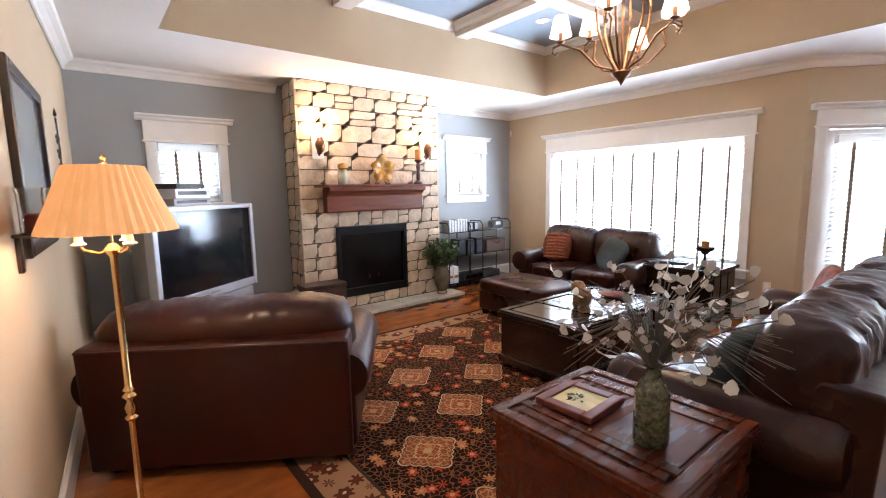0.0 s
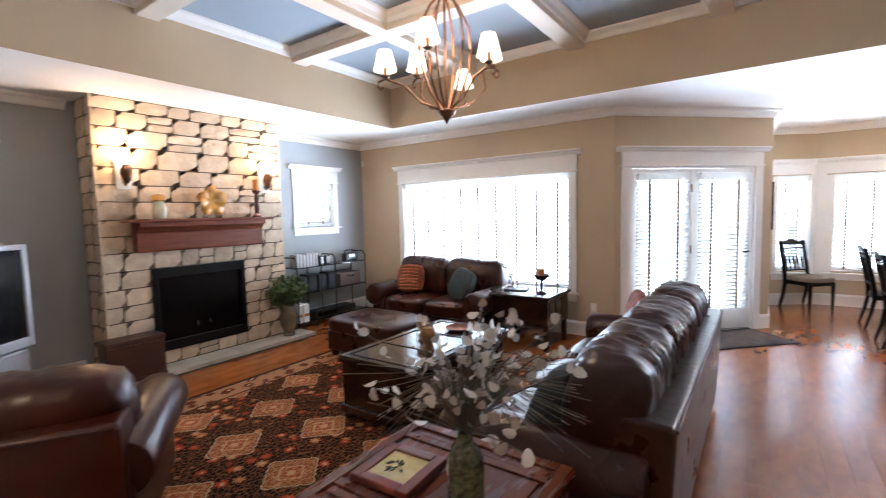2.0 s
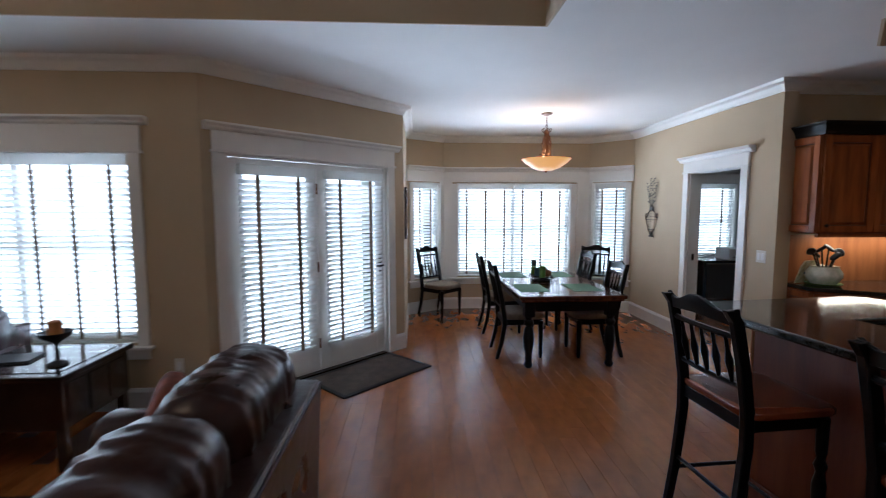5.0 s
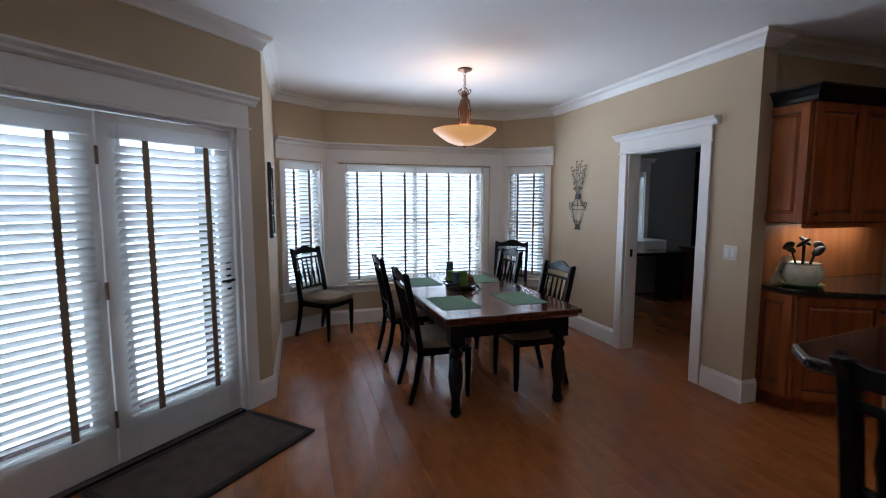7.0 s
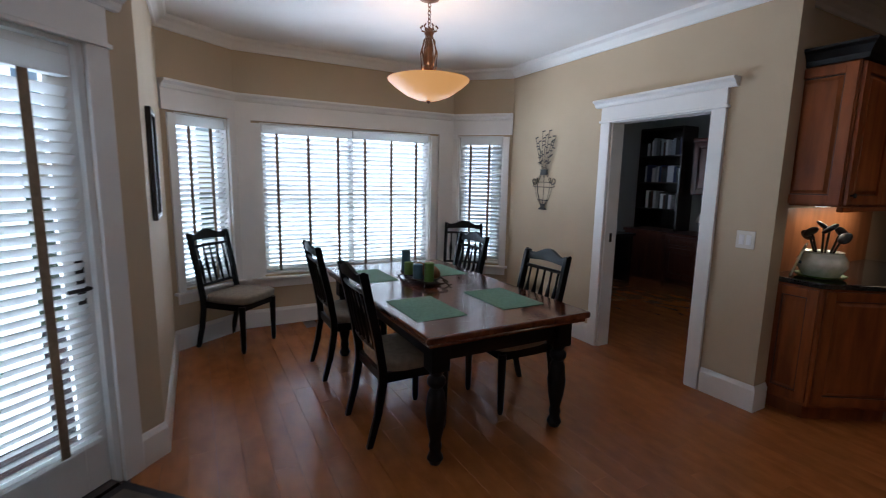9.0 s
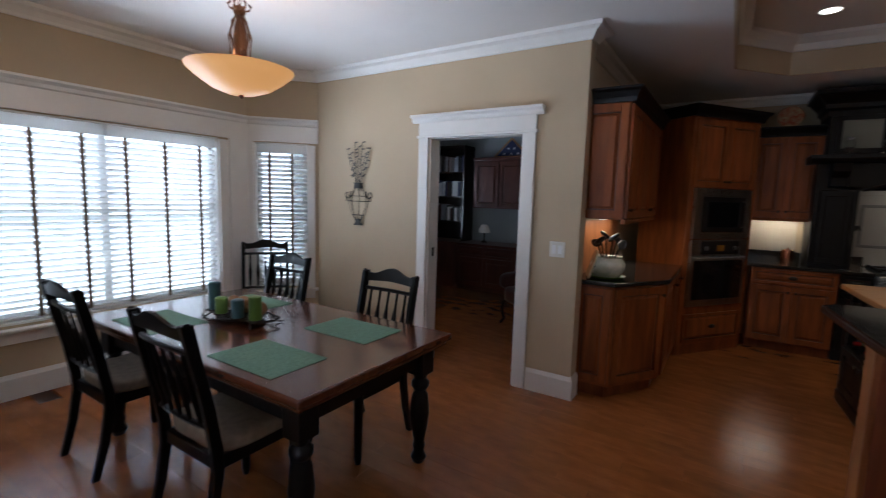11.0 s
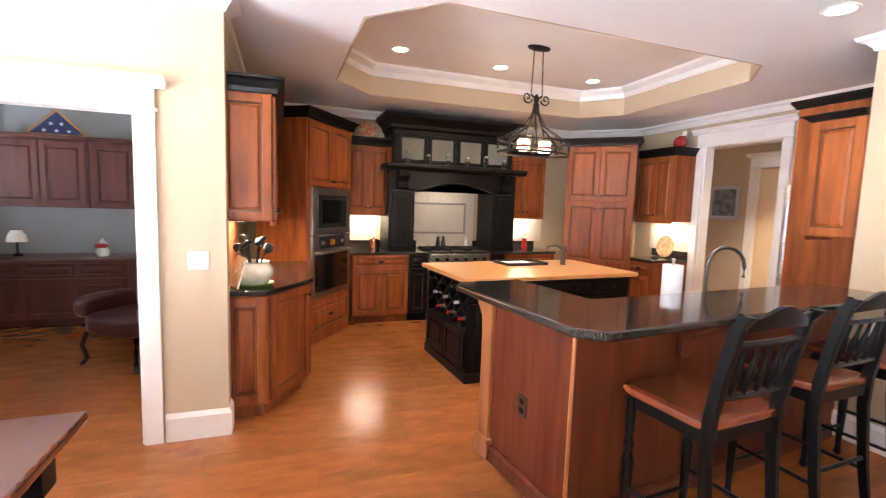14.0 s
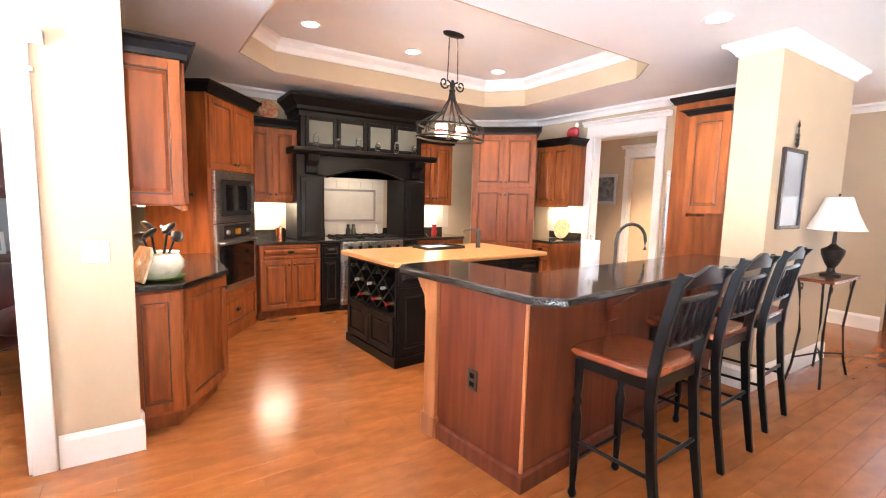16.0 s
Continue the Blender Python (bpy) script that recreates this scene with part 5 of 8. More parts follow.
def picture(m, w, h, label, border, inner, name="picture"):
    th = thing(name, m, label, "picture")
    f = 0.055 if w > 0.5 else 0.03
    part("picture_surround", box((-w / 2, 0, 0, -w / 2 + f, 0.03, h), (w / 2 - f, 0, 0, w / 2, 0.03, h), (-w / 2 + f, 0, 0, w / 2 - f, 0.03, f), (-w / 2 + f, 0, h - f, w / 2 - f, 0.03, h)), border, th, bevel=0.006)
    part("print", box((-w / 2 + f, 0.002, f, w / 2 - f, 0.008, h - f)), inner, th)
    g = part("glazing", box((-w / 2 + f, 0.012, f, w / 2 - f, 0.014, h - f)), GLASS, th)
    g.visible_shadow = False


PRINT = mat("pale_print", (0.45, 0.47, 0.48), 0.5, scale=2.5, second=(0.25, 0.24, 0.24))
PRINT_D = mat("dark_print", (0.30, 0.29, 0.29), 0.5, scale=9, second=(0.05, 0.05, 0.05))
picture(west(3.22, 1.24), 0.95, 0.82, "dark framed pale landscape print on tan wall", ESPRESSO, PRINT)
sc = thing("candle_sconce", west(2.62, 1.34), "dark wall bracket with red candle in glass", "candle holder")
part("bracket", box((-0.07, 0, 0.0, 0.07, 0.13, 0.016), (-0.02, 0, -0.14, 0.02, 0.02, 0.0)), ESPRESSO, sc, bevel=0.006)
part("candle", lathe([(0.036, 0.018), (0.036, 0.085), (0.03, 0.09)], 0, 0.07, 0, 16), CANDLE_R, sc, "red pillar candle", smooth=True)
part("glass_cylinder", lathe([(0.05, 0.017), (0.052, 0.17), (0.058, 0.19), (0.055, 0.19), (0.049, 0.17), (0.047, 0.021)], 0, 0.07, 0, 22), GLASS, sc, "clear glass hurricane", smooth=True)


def scroll_ornament(m, label, s=1.0):
    th = thing("iron_wall_ornament", m, label, "wall decor")
    part("spine", tube([(0, 0.02, 0), (0, 0.025, 0.2 * s), (0, 0.02, 0.42 * s)], 0.007), IRON, th)
    for k, z in enumerate((0.06, 0.16, 0.26)):
        for sg in (-1, 1):
            part("scroll", tube([(sg * (0.05 * s) + p[0] * sg, 0.02, z * s + p[2]) for p in scroll(0, 0, 0.045 * s, 1.1, 0.3)], 0.005, 6), IRON, th)
    part("tip", lathe([(0.0, 0.0), (0.012, 0.02), (0.0, 0.07)], 0, 0.02, 0.42 * s, 8), IRON, th)


scroll_ornament(west(4.45, 1.62), "black wrought iron scroll ornament on tan wall")

# chandelier
cx, cy = 3.06, 1.86
cd = thing("chandelier", pose(cx, cy, 0), "bronze six-arm chandelier with small lit shades", "chandelier")
part("canopy", lathe([(0.07, LTOP - 0.14), (0.065, LTOP - 0.16), (0.02, LTOP - 0.185)], seg=20), BRONZE, cd, smooth=True)
bm = bmesh.new()
for i in range(4):
    z = LTOP - 0.185 - i * 0.03
    tube([(0.009 * math.cos(a) * (1 if i % 2 else 0.3), 0.009 * math.cos(a) * (0.3 if i % 2 else 1), z - 0.012 + 0.02 * math.sin(a)) for a in [k * math.pi / 5 for k in range(11)]], 0.003, 5, bm)
part("chain", bm, BRONZE, cd)
part("rod", tube([(0, 0, 2.20), (0, 0, LTOP - 0.28)], 0.008), BRONZE, cd)
part("finial", lathe([(0.0, 2.13), (0.012, 2.15), (0.03, 2.175), (0.055, 2.195), (0.06, 2.21), (0.03, 2.225)], seg=18), BRONZE, cd, smooth=True)
for i in range(6):
    a = radians(15 + 60 * i)
    ca, sa = math.cos(a), math.sin(a)
    part("cage_rib", tube([(r * ca, r * sa, z) for r, z in ((0.03, 2.21), (0.10, 2.33), (0.15, 2.47), (0.165, 2.60), (0.15, 2.74), (0.09, 2.86), (0.03, 2.92), (0.015, 2.95))], 0.008, 7), BRONZE, cd, smooth=True)
    R = 0.38 if i % 2 == 0 else 0.30
    zb = 2.40 if i % 2 == 0 else 2.49
    arm = part("arm", tube([(r * ca, r * sa, z) for r, z in ((0.03, 2.22), (0.16, 2.26), (0.26, 2.36), (R - 0.06, zb - 0.02), (R, zb), (R + 0.045, zb - 0.02), (R + 0.05, zb - 0.05), (R + 0.03, zb - 0.065), (R + 0.018, zb - 0.05))], 0.007, 7), BRONZE, cd, smooth=True)
    x, y = R * ca, R * sa
    part("cup", lathe([(0.008, zb), (0.028, zb + 0.015), (0.012, zb + 0.025), (0.012, zb + 0.07)], x, y, 0, 12), BRONZE, arm, smooth=True)
    bm = lathe([(0.070, zb + 0.05), (0.064, zb + 0.07), (0.049, zb + 0.135), (0.040, zb + 0.17)], x, y, 0, 20)
    bmesh.ops.delete(bm, geom=[f for f in bm.faces if len(f.verts) > 4], context="FACES_ONLY")
    part("shade", bm, SHADE_SM, arm, "small lit cream bell shade", smooth=True)
lamp("chandelier_light", "POINT", pose(cx, cy, 2.62), 40, (1.0, 0.62, 0.32), 0.22)
dl = thing("downlight", pose(4.55, 3.72, LTOP), "small recessed ceiling downlight glowing in a coffer", "downlight", "downlights")
part("rim", lathe([(0.075, -0.001), (0.072, -0.006), (0.058, -0.006), (0.055, -0.001)], seg=24, caps=False), TRIM, dl, smooth=True)
part("lens", lathe([(0.054, -0.004), (0.0, -0.0045)], seg=24), CANGLOW, dl)

# rug
RUG = bpy.data.materials.new("persian_rug")
RUG.use_nodes = True


def rug_nodes(m, x0, y0, x1, y1):
    """Dark floral field with staggered tan medallions and a border, in knotted wool."""
    nt = m.node_tree
    p = nt.nodes["Principled BSDF"]
    p.inputs["Roughness"].default_value = 0.95
    p.inputs["Specular IOR Level"].default_value = 0.08

    def math_(op, a, b=None, c=None):
        n = nt.nodes.new("ShaderNodeMath")
        n.operation = op
        for i, v in enumerate((a, b, c)):
            if v is None:
                continue
            if isinstance(v, (int, float)):
                n.inputs[i].default_value = v
            else:
                nt.links.new(v, n.inputs[i])
        return n.outputs[0]

    def blend(fac, a, b):
        n = nt.nodes.new("ShaderNodeMix")
        n.data_type = "RGBA"
        nt.links.new(fac, n.inputs["Factor"])
        for key, v in (("A", a), ("B", b)):
            if isinstance(v, tuple):
                n.inputs[key].default_value = (*v, 1)
            else:
                nt.links.new(v, n.inputs[key])
        return n.outputs["Result"]

    tc = nt.nodes.new("ShaderNodeTexCoord")
    sp = nt.nodes.new("ShaderNodeSeparateXYZ")
    nt.links.new(tc.outputs["Object"], sp.inputs[0])
    u, v = sp.outputs[0], sp.outputs[1]

    def lattice(off):
        fx = math_("MULTIPLY", math_("SUBTRACT", math_("FRACT", math_("ADD", math_("DIVIDE", math_("SUBTRACT", u, 1.21), 1.03), off)), 0.5), 1.03)
        fy = math_("MULTIPLY", math_("SUBTRACT", math_("FRACT", math_("ADD", math_("DIVIDE", math_("SUBTRACT", v, 1.889), 0.62), off)), 0.5), 0.62)
        ax, ay = math_("ABSOLUTE", fx), math_("ABSOLUTE", fy)
        sq = math_("MULTIPLY", math_("ADD", ax, ay), 1.42)
        ang = math_("ARCTAN2", fy, fx)
        scal = math_("MULTIPLY", math_("ABSOLUTE", math_("SINE", math_("MULTIPLY", ang, 10))), 0.022)
        return math_("SUBTRACT", sq, scal), ang

    (da, aa), (db, ab) = lattice(0.0), lattice(0.5)
    d = math_("MINIMUM", da, db)
    vor = nt.nodes.new("ShaderNodeTexVoronoi")
    vor.inputs["Scale"].default_value = 8.5
    warp = nt.nodes.new("ShaderNodeTexNoise")
    warp.inputs["Scale"].default_value = 9
    wv = nt.nodes.new("ShaderNodeVectorMath")
    wv.operation = "MULTIPLY_ADD"
    nt.links.new(tc.outputs["Object"], warp.inputs["Vector"])
    nt.links.new(warp.outputs["Color"], wv.inputs[0])
    wv.inputs[1].default_value = (0.05, 0.05, 0.0)
    nt.links.new(tc.outputs["Object"], wv.inputs[2])
    nt.links.new(wv.outputs[0], vor.inputs["Vector"])
    vor2 = nt.nodes.new("ShaderNodeTexVoronoi")
    vor2.inputs["Scale"].default_value = 30
    vor2.feature = "DISTANCE_TO_EDGE"
    nt.links.new(wv.outputs[0], vor2.inputs["Vector"])
    wn = nt.nodes.new("ShaderNodeTexWhiteNoise")
    nt.links.new(vor.outputs["Position"], wn.inputs["Vector"])
    dv = nt.nodes.new("ShaderNodeVectorMath")
    dv.operation = "SUBTRACT"
    nt.links.new(wv.outputs[0], dv.inputs[0])
    nt.links.new(vor.outputs["Position"], dv.inputs[1])
    ds = nt.nodes.new("ShaderNodeSeparateXYZ")
    nt.links.new(dv.outputs[0], ds.inputs[0])
    pet = math_("MULTIPLY", math_("COSINE", math_("MULTIPLY", math_("ARCTAN2", ds.outputs[1], ds.outputs[0]), 7)), 0.07)
    fd = math_("SUBTRACT", vor.outputs["Distance"], pet)
    flower = math_("LESS_THAN", fd, 0.40)
    petal = math_("LESS_THAN", vor.outputs["Distance"], 0.13)
    tendril = math_("LESS_THAN", vor2.outputs["Distance"], 0.075)
    rust = blend(math_("GREATER_THAN", wn.outputs["Value"], 0.55), (0.36, 0.060, 0.020), (0.38, 0.17, 0.06))
    field = blend(tendril, (0.011, 0.0075, 0.0065), (0.17, 0.065, 0.026))
    field = blend(flower, field, blend(math_("LESS_THAN", fd, 0.29), (0.030, 0.012, 0.009), rust))
    field = blend(petal, field, (0.42, 0.28, 0.15))
    med = blend(tendril, (0.22, 0.075, 0.030), (0.40, 0.22, 0.095))
    med = blend(math_("LESS_THAN", d, 0.115), med, blend(tendril, (0.24, 0.058, 0.026), (0.38, 0.19, 0.08)))
    med = blend(math_("LESS_THAN", math_("ABSOLUTE", math_("SUBTRACT", d, 0.12)), 0.010), med, (0.46, 0.31, 0.15))
    med = blend(math_("LESS_THAN", d, 0.035), med, (0.44, 0.28, 0.13))
    col = blend(math_("LESS_THAN", d, 0.285), field, (0.46, 0.33, 0.19))
    col = blend(math_("LESS_THAN", d, 0.268), col, (0.12, 0.04, 0.022))
    col = blend(math_("LESS_THAN", d, 0.256), col, med)
    ed = math_("MINIMUM", math_("MINIMUM", math_("SUBTRACT", u, x0), math_("SUBTRACT", x1, u)), math_("MINIMUM", math_("SUBTRACT", v, y0), math_("SUBTRACT", y1, v)))
    bord = blend(flower, (0.30, 0.17, 0.085), (0.10, 0.028, 0.016))
    bord = blend(petal, bord, (0.50, 0.38, 0.22))
    col = blend(math_("LESS_THAN", ed, 0.30), col, (0.05, 0.03, 0.02))
    col = blend(math_("LESS_THAN", ed, 0.28), col, bord)
    col = blend(math_("LESS_THAN", ed, 0.05), col, (0.035, 0.02, 0.015))
    wear = nt.nodes.new("ShaderNodeTexNoise")
    wear.inputs["Scale"].default_value = 2.2
    hs = nt.nodes.new("ShaderNodeHueSaturation")
    nt.links.new(col, hs.inputs["Color"])
    nt.links.new(math_("ADD", math_("MULTIPLY", wear.outputs["Fac"], 0.4), 0.8), hs.inputs["Value"])
    nt.links.new(hs.outputs[0], p.inputs["Base Color"])
    kn = nt.nodes.new("ShaderNodeTexNoise")
    kn.inputs["Scale"].default_value = 420
    bp = nt.nodes.new("ShaderNodeBump")
    bp.inputs["Strength"].default_value, bp.inputs["Distance"].default_value = 0.5, 0.004
    nt.links.new(kn.outputs["Fac"], bp.inputs["Height"])
    nt.links.new(bp.outputs[0], p.inputs["Normal"])


rug_nodes(RUG, 1.05, 0.95, 5.05, 4.26)
rg = thing("area_rug", pose(0, 0, 0), "dark floral patterned wool area rug with medallions", "rug")
part("wool_field", box((1.05, 0.95, 0.002, 5.05, 4.26, 0.013)), RUG, rg, bevel=0.004)
dm = thing("door_mat", pose(6.87, 0.42, 0, 0, 0, -45), "brown patterned door mat before the garden doors", "mat")
part("field", box((-0.50, -0.28, 0.002, 0.50, 0.28, 0.012)), mat("mat_field", (0.075, 0.05, 0.033), 0.95, scale=9, second=(0.045, 0.03, 0.022), bump=0.4, bscale=200), dm)
part("edging", box((-0.54, -0.32, 0.001, 0.54, -0.28, 0.014), (-0.54, 0.28, 0.001, 0.54, 0.32, 0.014), (-0.54, -0.28, 0.001, -0.50, 0.28, 0.014), (0.50, -0.28, 0.001, 0.54, 0.28, 0.014)), mat("mat_edge", (0.018, 0.014, 0.012), 0.9, spots=0.2), dm, "dark bound edge")

# ---------------------------------------------------------------- dining area
def turned(profile, x, y, z=0, seg=14):
    return lathe(profile, x, y, z, seg)


def side_chair(name, label, category, seat_z, back_z, w, d, seat_mat, front_turned, group):
    """A black spindle-back chair facing +y; bar stools are the same with longer legs."""
    th = thing(name, pose(0, 0, 0), label, category, group)
    k = seat_z
    if front_turned:
        prof = [(0.016, 0.0), (0.024, 0.02), (0.015, 0.05), (0.021, k * 0.25), (0.027, k * 0.55), (0.015, k * 0.62), (0.026, k * 0.66), (0.015, k * 0.70), (0.022, k * 0.74), (0.024, k - 0.05)]
    else:
        prof = [(0.014, 0.0), (0.02, 0.03), (0.026, k * 0.7), (0.028, k - 0.05)]
    for s in (-1, 1):
        part("front_leg", turned(prof, s * (w / 2 - 0.035), d / 2 - 0.04), CHAIRBLACK, th, smooth=True)
        zs = [0.0, k * 0.4, k * 0.8, k, k + 0.2, k + 0.38, back_z - 0.02]
        ys = [-d / 2 - 0.065, -d / 2 - 0.015, -d / 2 + 0.015, -d / 2 + 0.012, -d / 2 - 0.02, -d / 2 - 0.06, -d / 2 - 0.095]
        bm = bmesh.new()
        rings = []
        for z, y in zip(zs, ys):
            h = 0.017 + 0.007 * min(1, z / k)
            rings.append([bm.verts.new((s * (w / 2 - 0.028) + a * 0.017, y + b * h, z)) for a, b in ((-1, -1), (1, -1), (1, 1), (-1, 1))])
        for a, b in zip(rings, rings[1:]):
            for i in range(4):
                bm.faces.new((a[i], a[(i + 1) % 4], b[(i + 1) % 4], b[i]))
        bm.faces.new(rings[0])
        bm.faces.new(rings[-1])
        part("back_post", bm, CHAIRBLACK, th, bevel=0.005)
    part("apron", box((-w / 2 + 0.03, -d / 2 + 0.01, k - 0.095, w / 2 - 0.03, d / 2 - 0.03, k - 0.035)), CHAIRBLACK, th, bevel=0.004)
    if front_turned:
        part("seat", rounded(-w / 2, -d / 2 + 0.0, k - 0.035, w / 2, d / 2 + 0.015, k + 0.004, 0.0, 9, 8), seat_mat, th, "glossy brown wood seat", smooth=True)
    else:
        part("seat_cushion", rounded(-w / 2, -d / 2 + 0.02, k - 0.045, w / 2, d / 2 + 0.015, k + 0.045, 0.004, 4.5, 9), seat_mat, th, "tan upholstered seat", smooth=True)

    def yb(z):
        return -d / 2 - 0.02 - (z - k - 0.2) * 0.21

    # crest rail with a scalloped top, and the lower rails
    xs = [-w / 2 + 0.012 + (w - 0.024) * i / 16 for i in range(17)]
    bm = bmesh.new()
    top, bot = [], []
    for x in xs:
        u = x / (w / 2)
        zt = back_z - 0.015 + 0.022 * math.cos(u * math.pi * 1.5) + 0.012 * abs(u) ** 6
        bow = -0.022 * (1 - u * u)
        top.append((x, yb(zt) + bow, zt))
        bot.append((x, yb(back_z - 0.085) + bow, back_z - 0.085 + 0.006 * math.cos(u * 3)))
    rows = [[bm.verts.new((p[0], p[1] + o, p[2])) for p in line] for line, o in ((bot, -0.011), (top, -0.011), (top, 0.011), (bot, 0.011))]
    for a, b in zip(rows, rows[1:] + rows[:1]):
        for i in range(16):
            bm.faces.new((a[i], a[i + 1], b[i + 1], b[i]))
    bm.faces.new([r[0] for r in rows])
    bm.faces.new([r[-1] for r in rows][::-1])
    part("crest_rail", bm, CHAIRBLACK, th, bevel=0.003)
    z1, z0 = back_z - 0.135, k + 0.10
    for z in (z1, z0):
        bm = bmesh.new()
        tube([(x, yb(z) - 0.018 * (1 - (2 * x / w) ** 2), z) for x in xs[::2]], 0.013, 6, bm)
        part("back_rail", bm, CHAIRBLACK, th, smooth=True)
    for i in range(5):
        x = (i - 2) * (w - 0.11) / 5
        dy = -0.018 * (1 - (2 * x / w) ** 2)
        pts = [(x, yb(z) + dy, z) for z in (z0, z0 + (z1 - z0) * 0.3, z0 + (z1 - z0) * 0.45, z0 + (z1 - z0) * 0.62, z0 + (z1 - z0) * 0.72, z1)]
        part("spindle", tube(pts, 0.01, 8, None, (0.008, 0.013, 0.017, 0.011, 0.008, 0.008)), CHAIRBLACK, th, smooth=True)
    if front_turned:
        for z, a, b in ((0.20, (-w / 2 + 0.035, d / 2 - 0.04), (w / 2 - 0.035, d / 2 - 0.04)), (0.30, (-w / 2 + 0.035, d / 2 - 0.04), (-w / 2 + 0.028, -d / 2 - 0.02)), (0.30, (w / 2 - 0.035, d / 2 - 0.04), (w / 2 - 0.028, -d / 2 - 0.02)), (0.36, (-w / 2 + 0.028, -d / 2 - 0.01), (w / 2 - 0.028, -d / 2 - 0.01))):
            part("stretcher", tube([(*a, z), (*b, z)], 0.010, 8), CHAIRBLACK, th, smooth=True)
    return th


chair = side_chair("dining_chair", "black spindle-back dining chair with tan upholstered seat", "chair", 0.46, 1.03, 0.47, 0.45, CUSHION, False, "chairs round the dining table")
chair.matrix_basis = pose(7.43, -1.19, 0, 0, 0, 180)
for x, y, r in ((8.40, -1.18, 180), (7.40, -1.97, 0), (8.50, -2.06, 2), (9.28, -2.70, 53), (9.30, -0.42, 135)):
    copy_thing(chair, pose(x, y, 0, 0, 0, r))
stool = side_chair("bar_stool", "tall black bar stool with brown wood seat", "bar stool", 0.77, 1.22, 0.46, 0.42, SEATWOOD, True, "stools along the bar")
stool.matrix_basis = pose(4.46, -1.59, 0, 0, 0, 184)
copy_thing(stool, pose(3.62, -1.72, 0, 0, 0, 183))
copy_thing(stool, pose(2.88, -1.80, 0, 0, 0, 185))

dt = thing("dining_table", pose(7.78, -1.59, 0), "long glossy red-brown dining table with turned legs", "table")
part("tabletop", box((-0.97, -0.54, 0.715, 0.97, 0.54, 0.755)), TABLEWOOD, dt, bevel=0.012, segs=3)
part("edge_moulding", box((-0.95, -0.52, 0.69, 0.95, 0.52, 0.714)), TABLEWOOD, dt, bevel=0.01)
part("apron", box((-0.86, -0.44, 0.58, 0.86, -0.41, 0.69), (-0.86, 0.41, 0.58, 0.86, 0.44, 0.69), (-0.86, -0.41, 0.58, -0.83, 0.41, 0.69), (0.83, -0.41, 0.58, 0.86, 0.41, 0.69)), BLACKWOOD, dt, "black apron under the tabletop")
for sx in (-1, 1):
    for sy in (-1, 1):
        x, y = sx * 0.84, sy * 0.42
        leg = part("leg", turned([(0.03, 0.0), (0.045, 0.03), (0.03, 0.07), (0.036, 0.10), (0.03, 0.13), (0.048, 0.22), (0.056, 0.30), (0.045, 0.40), (0.032, 0.43), (0.05, 0.455), (0.05, 0.48), (0.032, 0.50), (0.045, 0.53)], x, y, 0, 18), BLACKWOOD, dt, "black turned leg", smooth=True)
        part("leg_block", box((x - 0.052, y - 0.052, 0.53, x + 0.052, y + 0.052, 0.69)), BLACKWOOD, leg, bevel=0.004)
for x, y in ((7.29, -1.27), (8.27, -1.27), (7.29, -1.83), (8.27, -1.87)):
    pm = thing("placemat", pose(x, y, 0.755, 0, 0, 0), "sage green woven placemat on the dining table", "placemat", "placemats")
    part("weave", box((-0.23, -0.155, 0.0005, 0.23, 0.155, 0.004)), GREENMAT, pm, bevel=0.002)
cp = thing("centrepiece", pose(7.95, -1.58, 0.755), "iron tray centrepiece of pillar candles and rattan balls", "centrepiece")
part("rail", tube([(-0.26, -0.03, 0.03), (-0.24, -0.08, 0.035), (0.0, -0.11, 0.04), (0.24, -0.08, 0.035), (0.26, 0.0, 0.03), (0.24, 0.08, 0.035), (0.0, 0.11, 0.04), (-0.24, 0.08, 0.035), (-0.26, -0.03, 0.03)], 0.006), IRON, cp)
part("dish", lathe([(0.10, 0.012), (0.13, 0.02), (0.14, 0.034), (0.13, 0.03)], seg=20), IRON, cp, smooth=True)
for sx in (-1, 1):
    for sy in (-1, 1):
        part("foot", tube([(sx * 0.18, sy * 0.07, 0.036), (sx * 0.22, sy * 0.10, 0.004), (sx * 0.24, sy * 0.11, 0.012)], 0.005), IRON, cp)
for i, (x, y, h, mt) in enumerate(((-0.20, 0.05, 0.13, CANDLE_G), (-0.08, 0.08, 0.10, CANDLE_B), (0.08, 0.08, 0.09, CANDLE_G), (0.2, 0.05, 0.16, CANDLE_B))):
    part("candle_plate", lathe([(0.042, 0.034), (0.045, 0.04), (0.042, 0.044)], x, y, 0, 16), IRON, cp)
    part("candle", lathe([(0.035, 0.044), (0.035, 0.044 + h), (0.028, 0.048 + h)], x, y, 0, 18), mt, cp, "green or blue pillar candle", smooth=True)
for i in range(5):
    part("rattan_ball", pillow(0.09, 0.09, 0.085, None, Matrix.Translation((-0.12 + i * 0.065, -0.035 - 0.02 * (i % 2), 0.078)), 2.0, 7, 0.004, seed=i), RATTAN, cp, smooth=True)

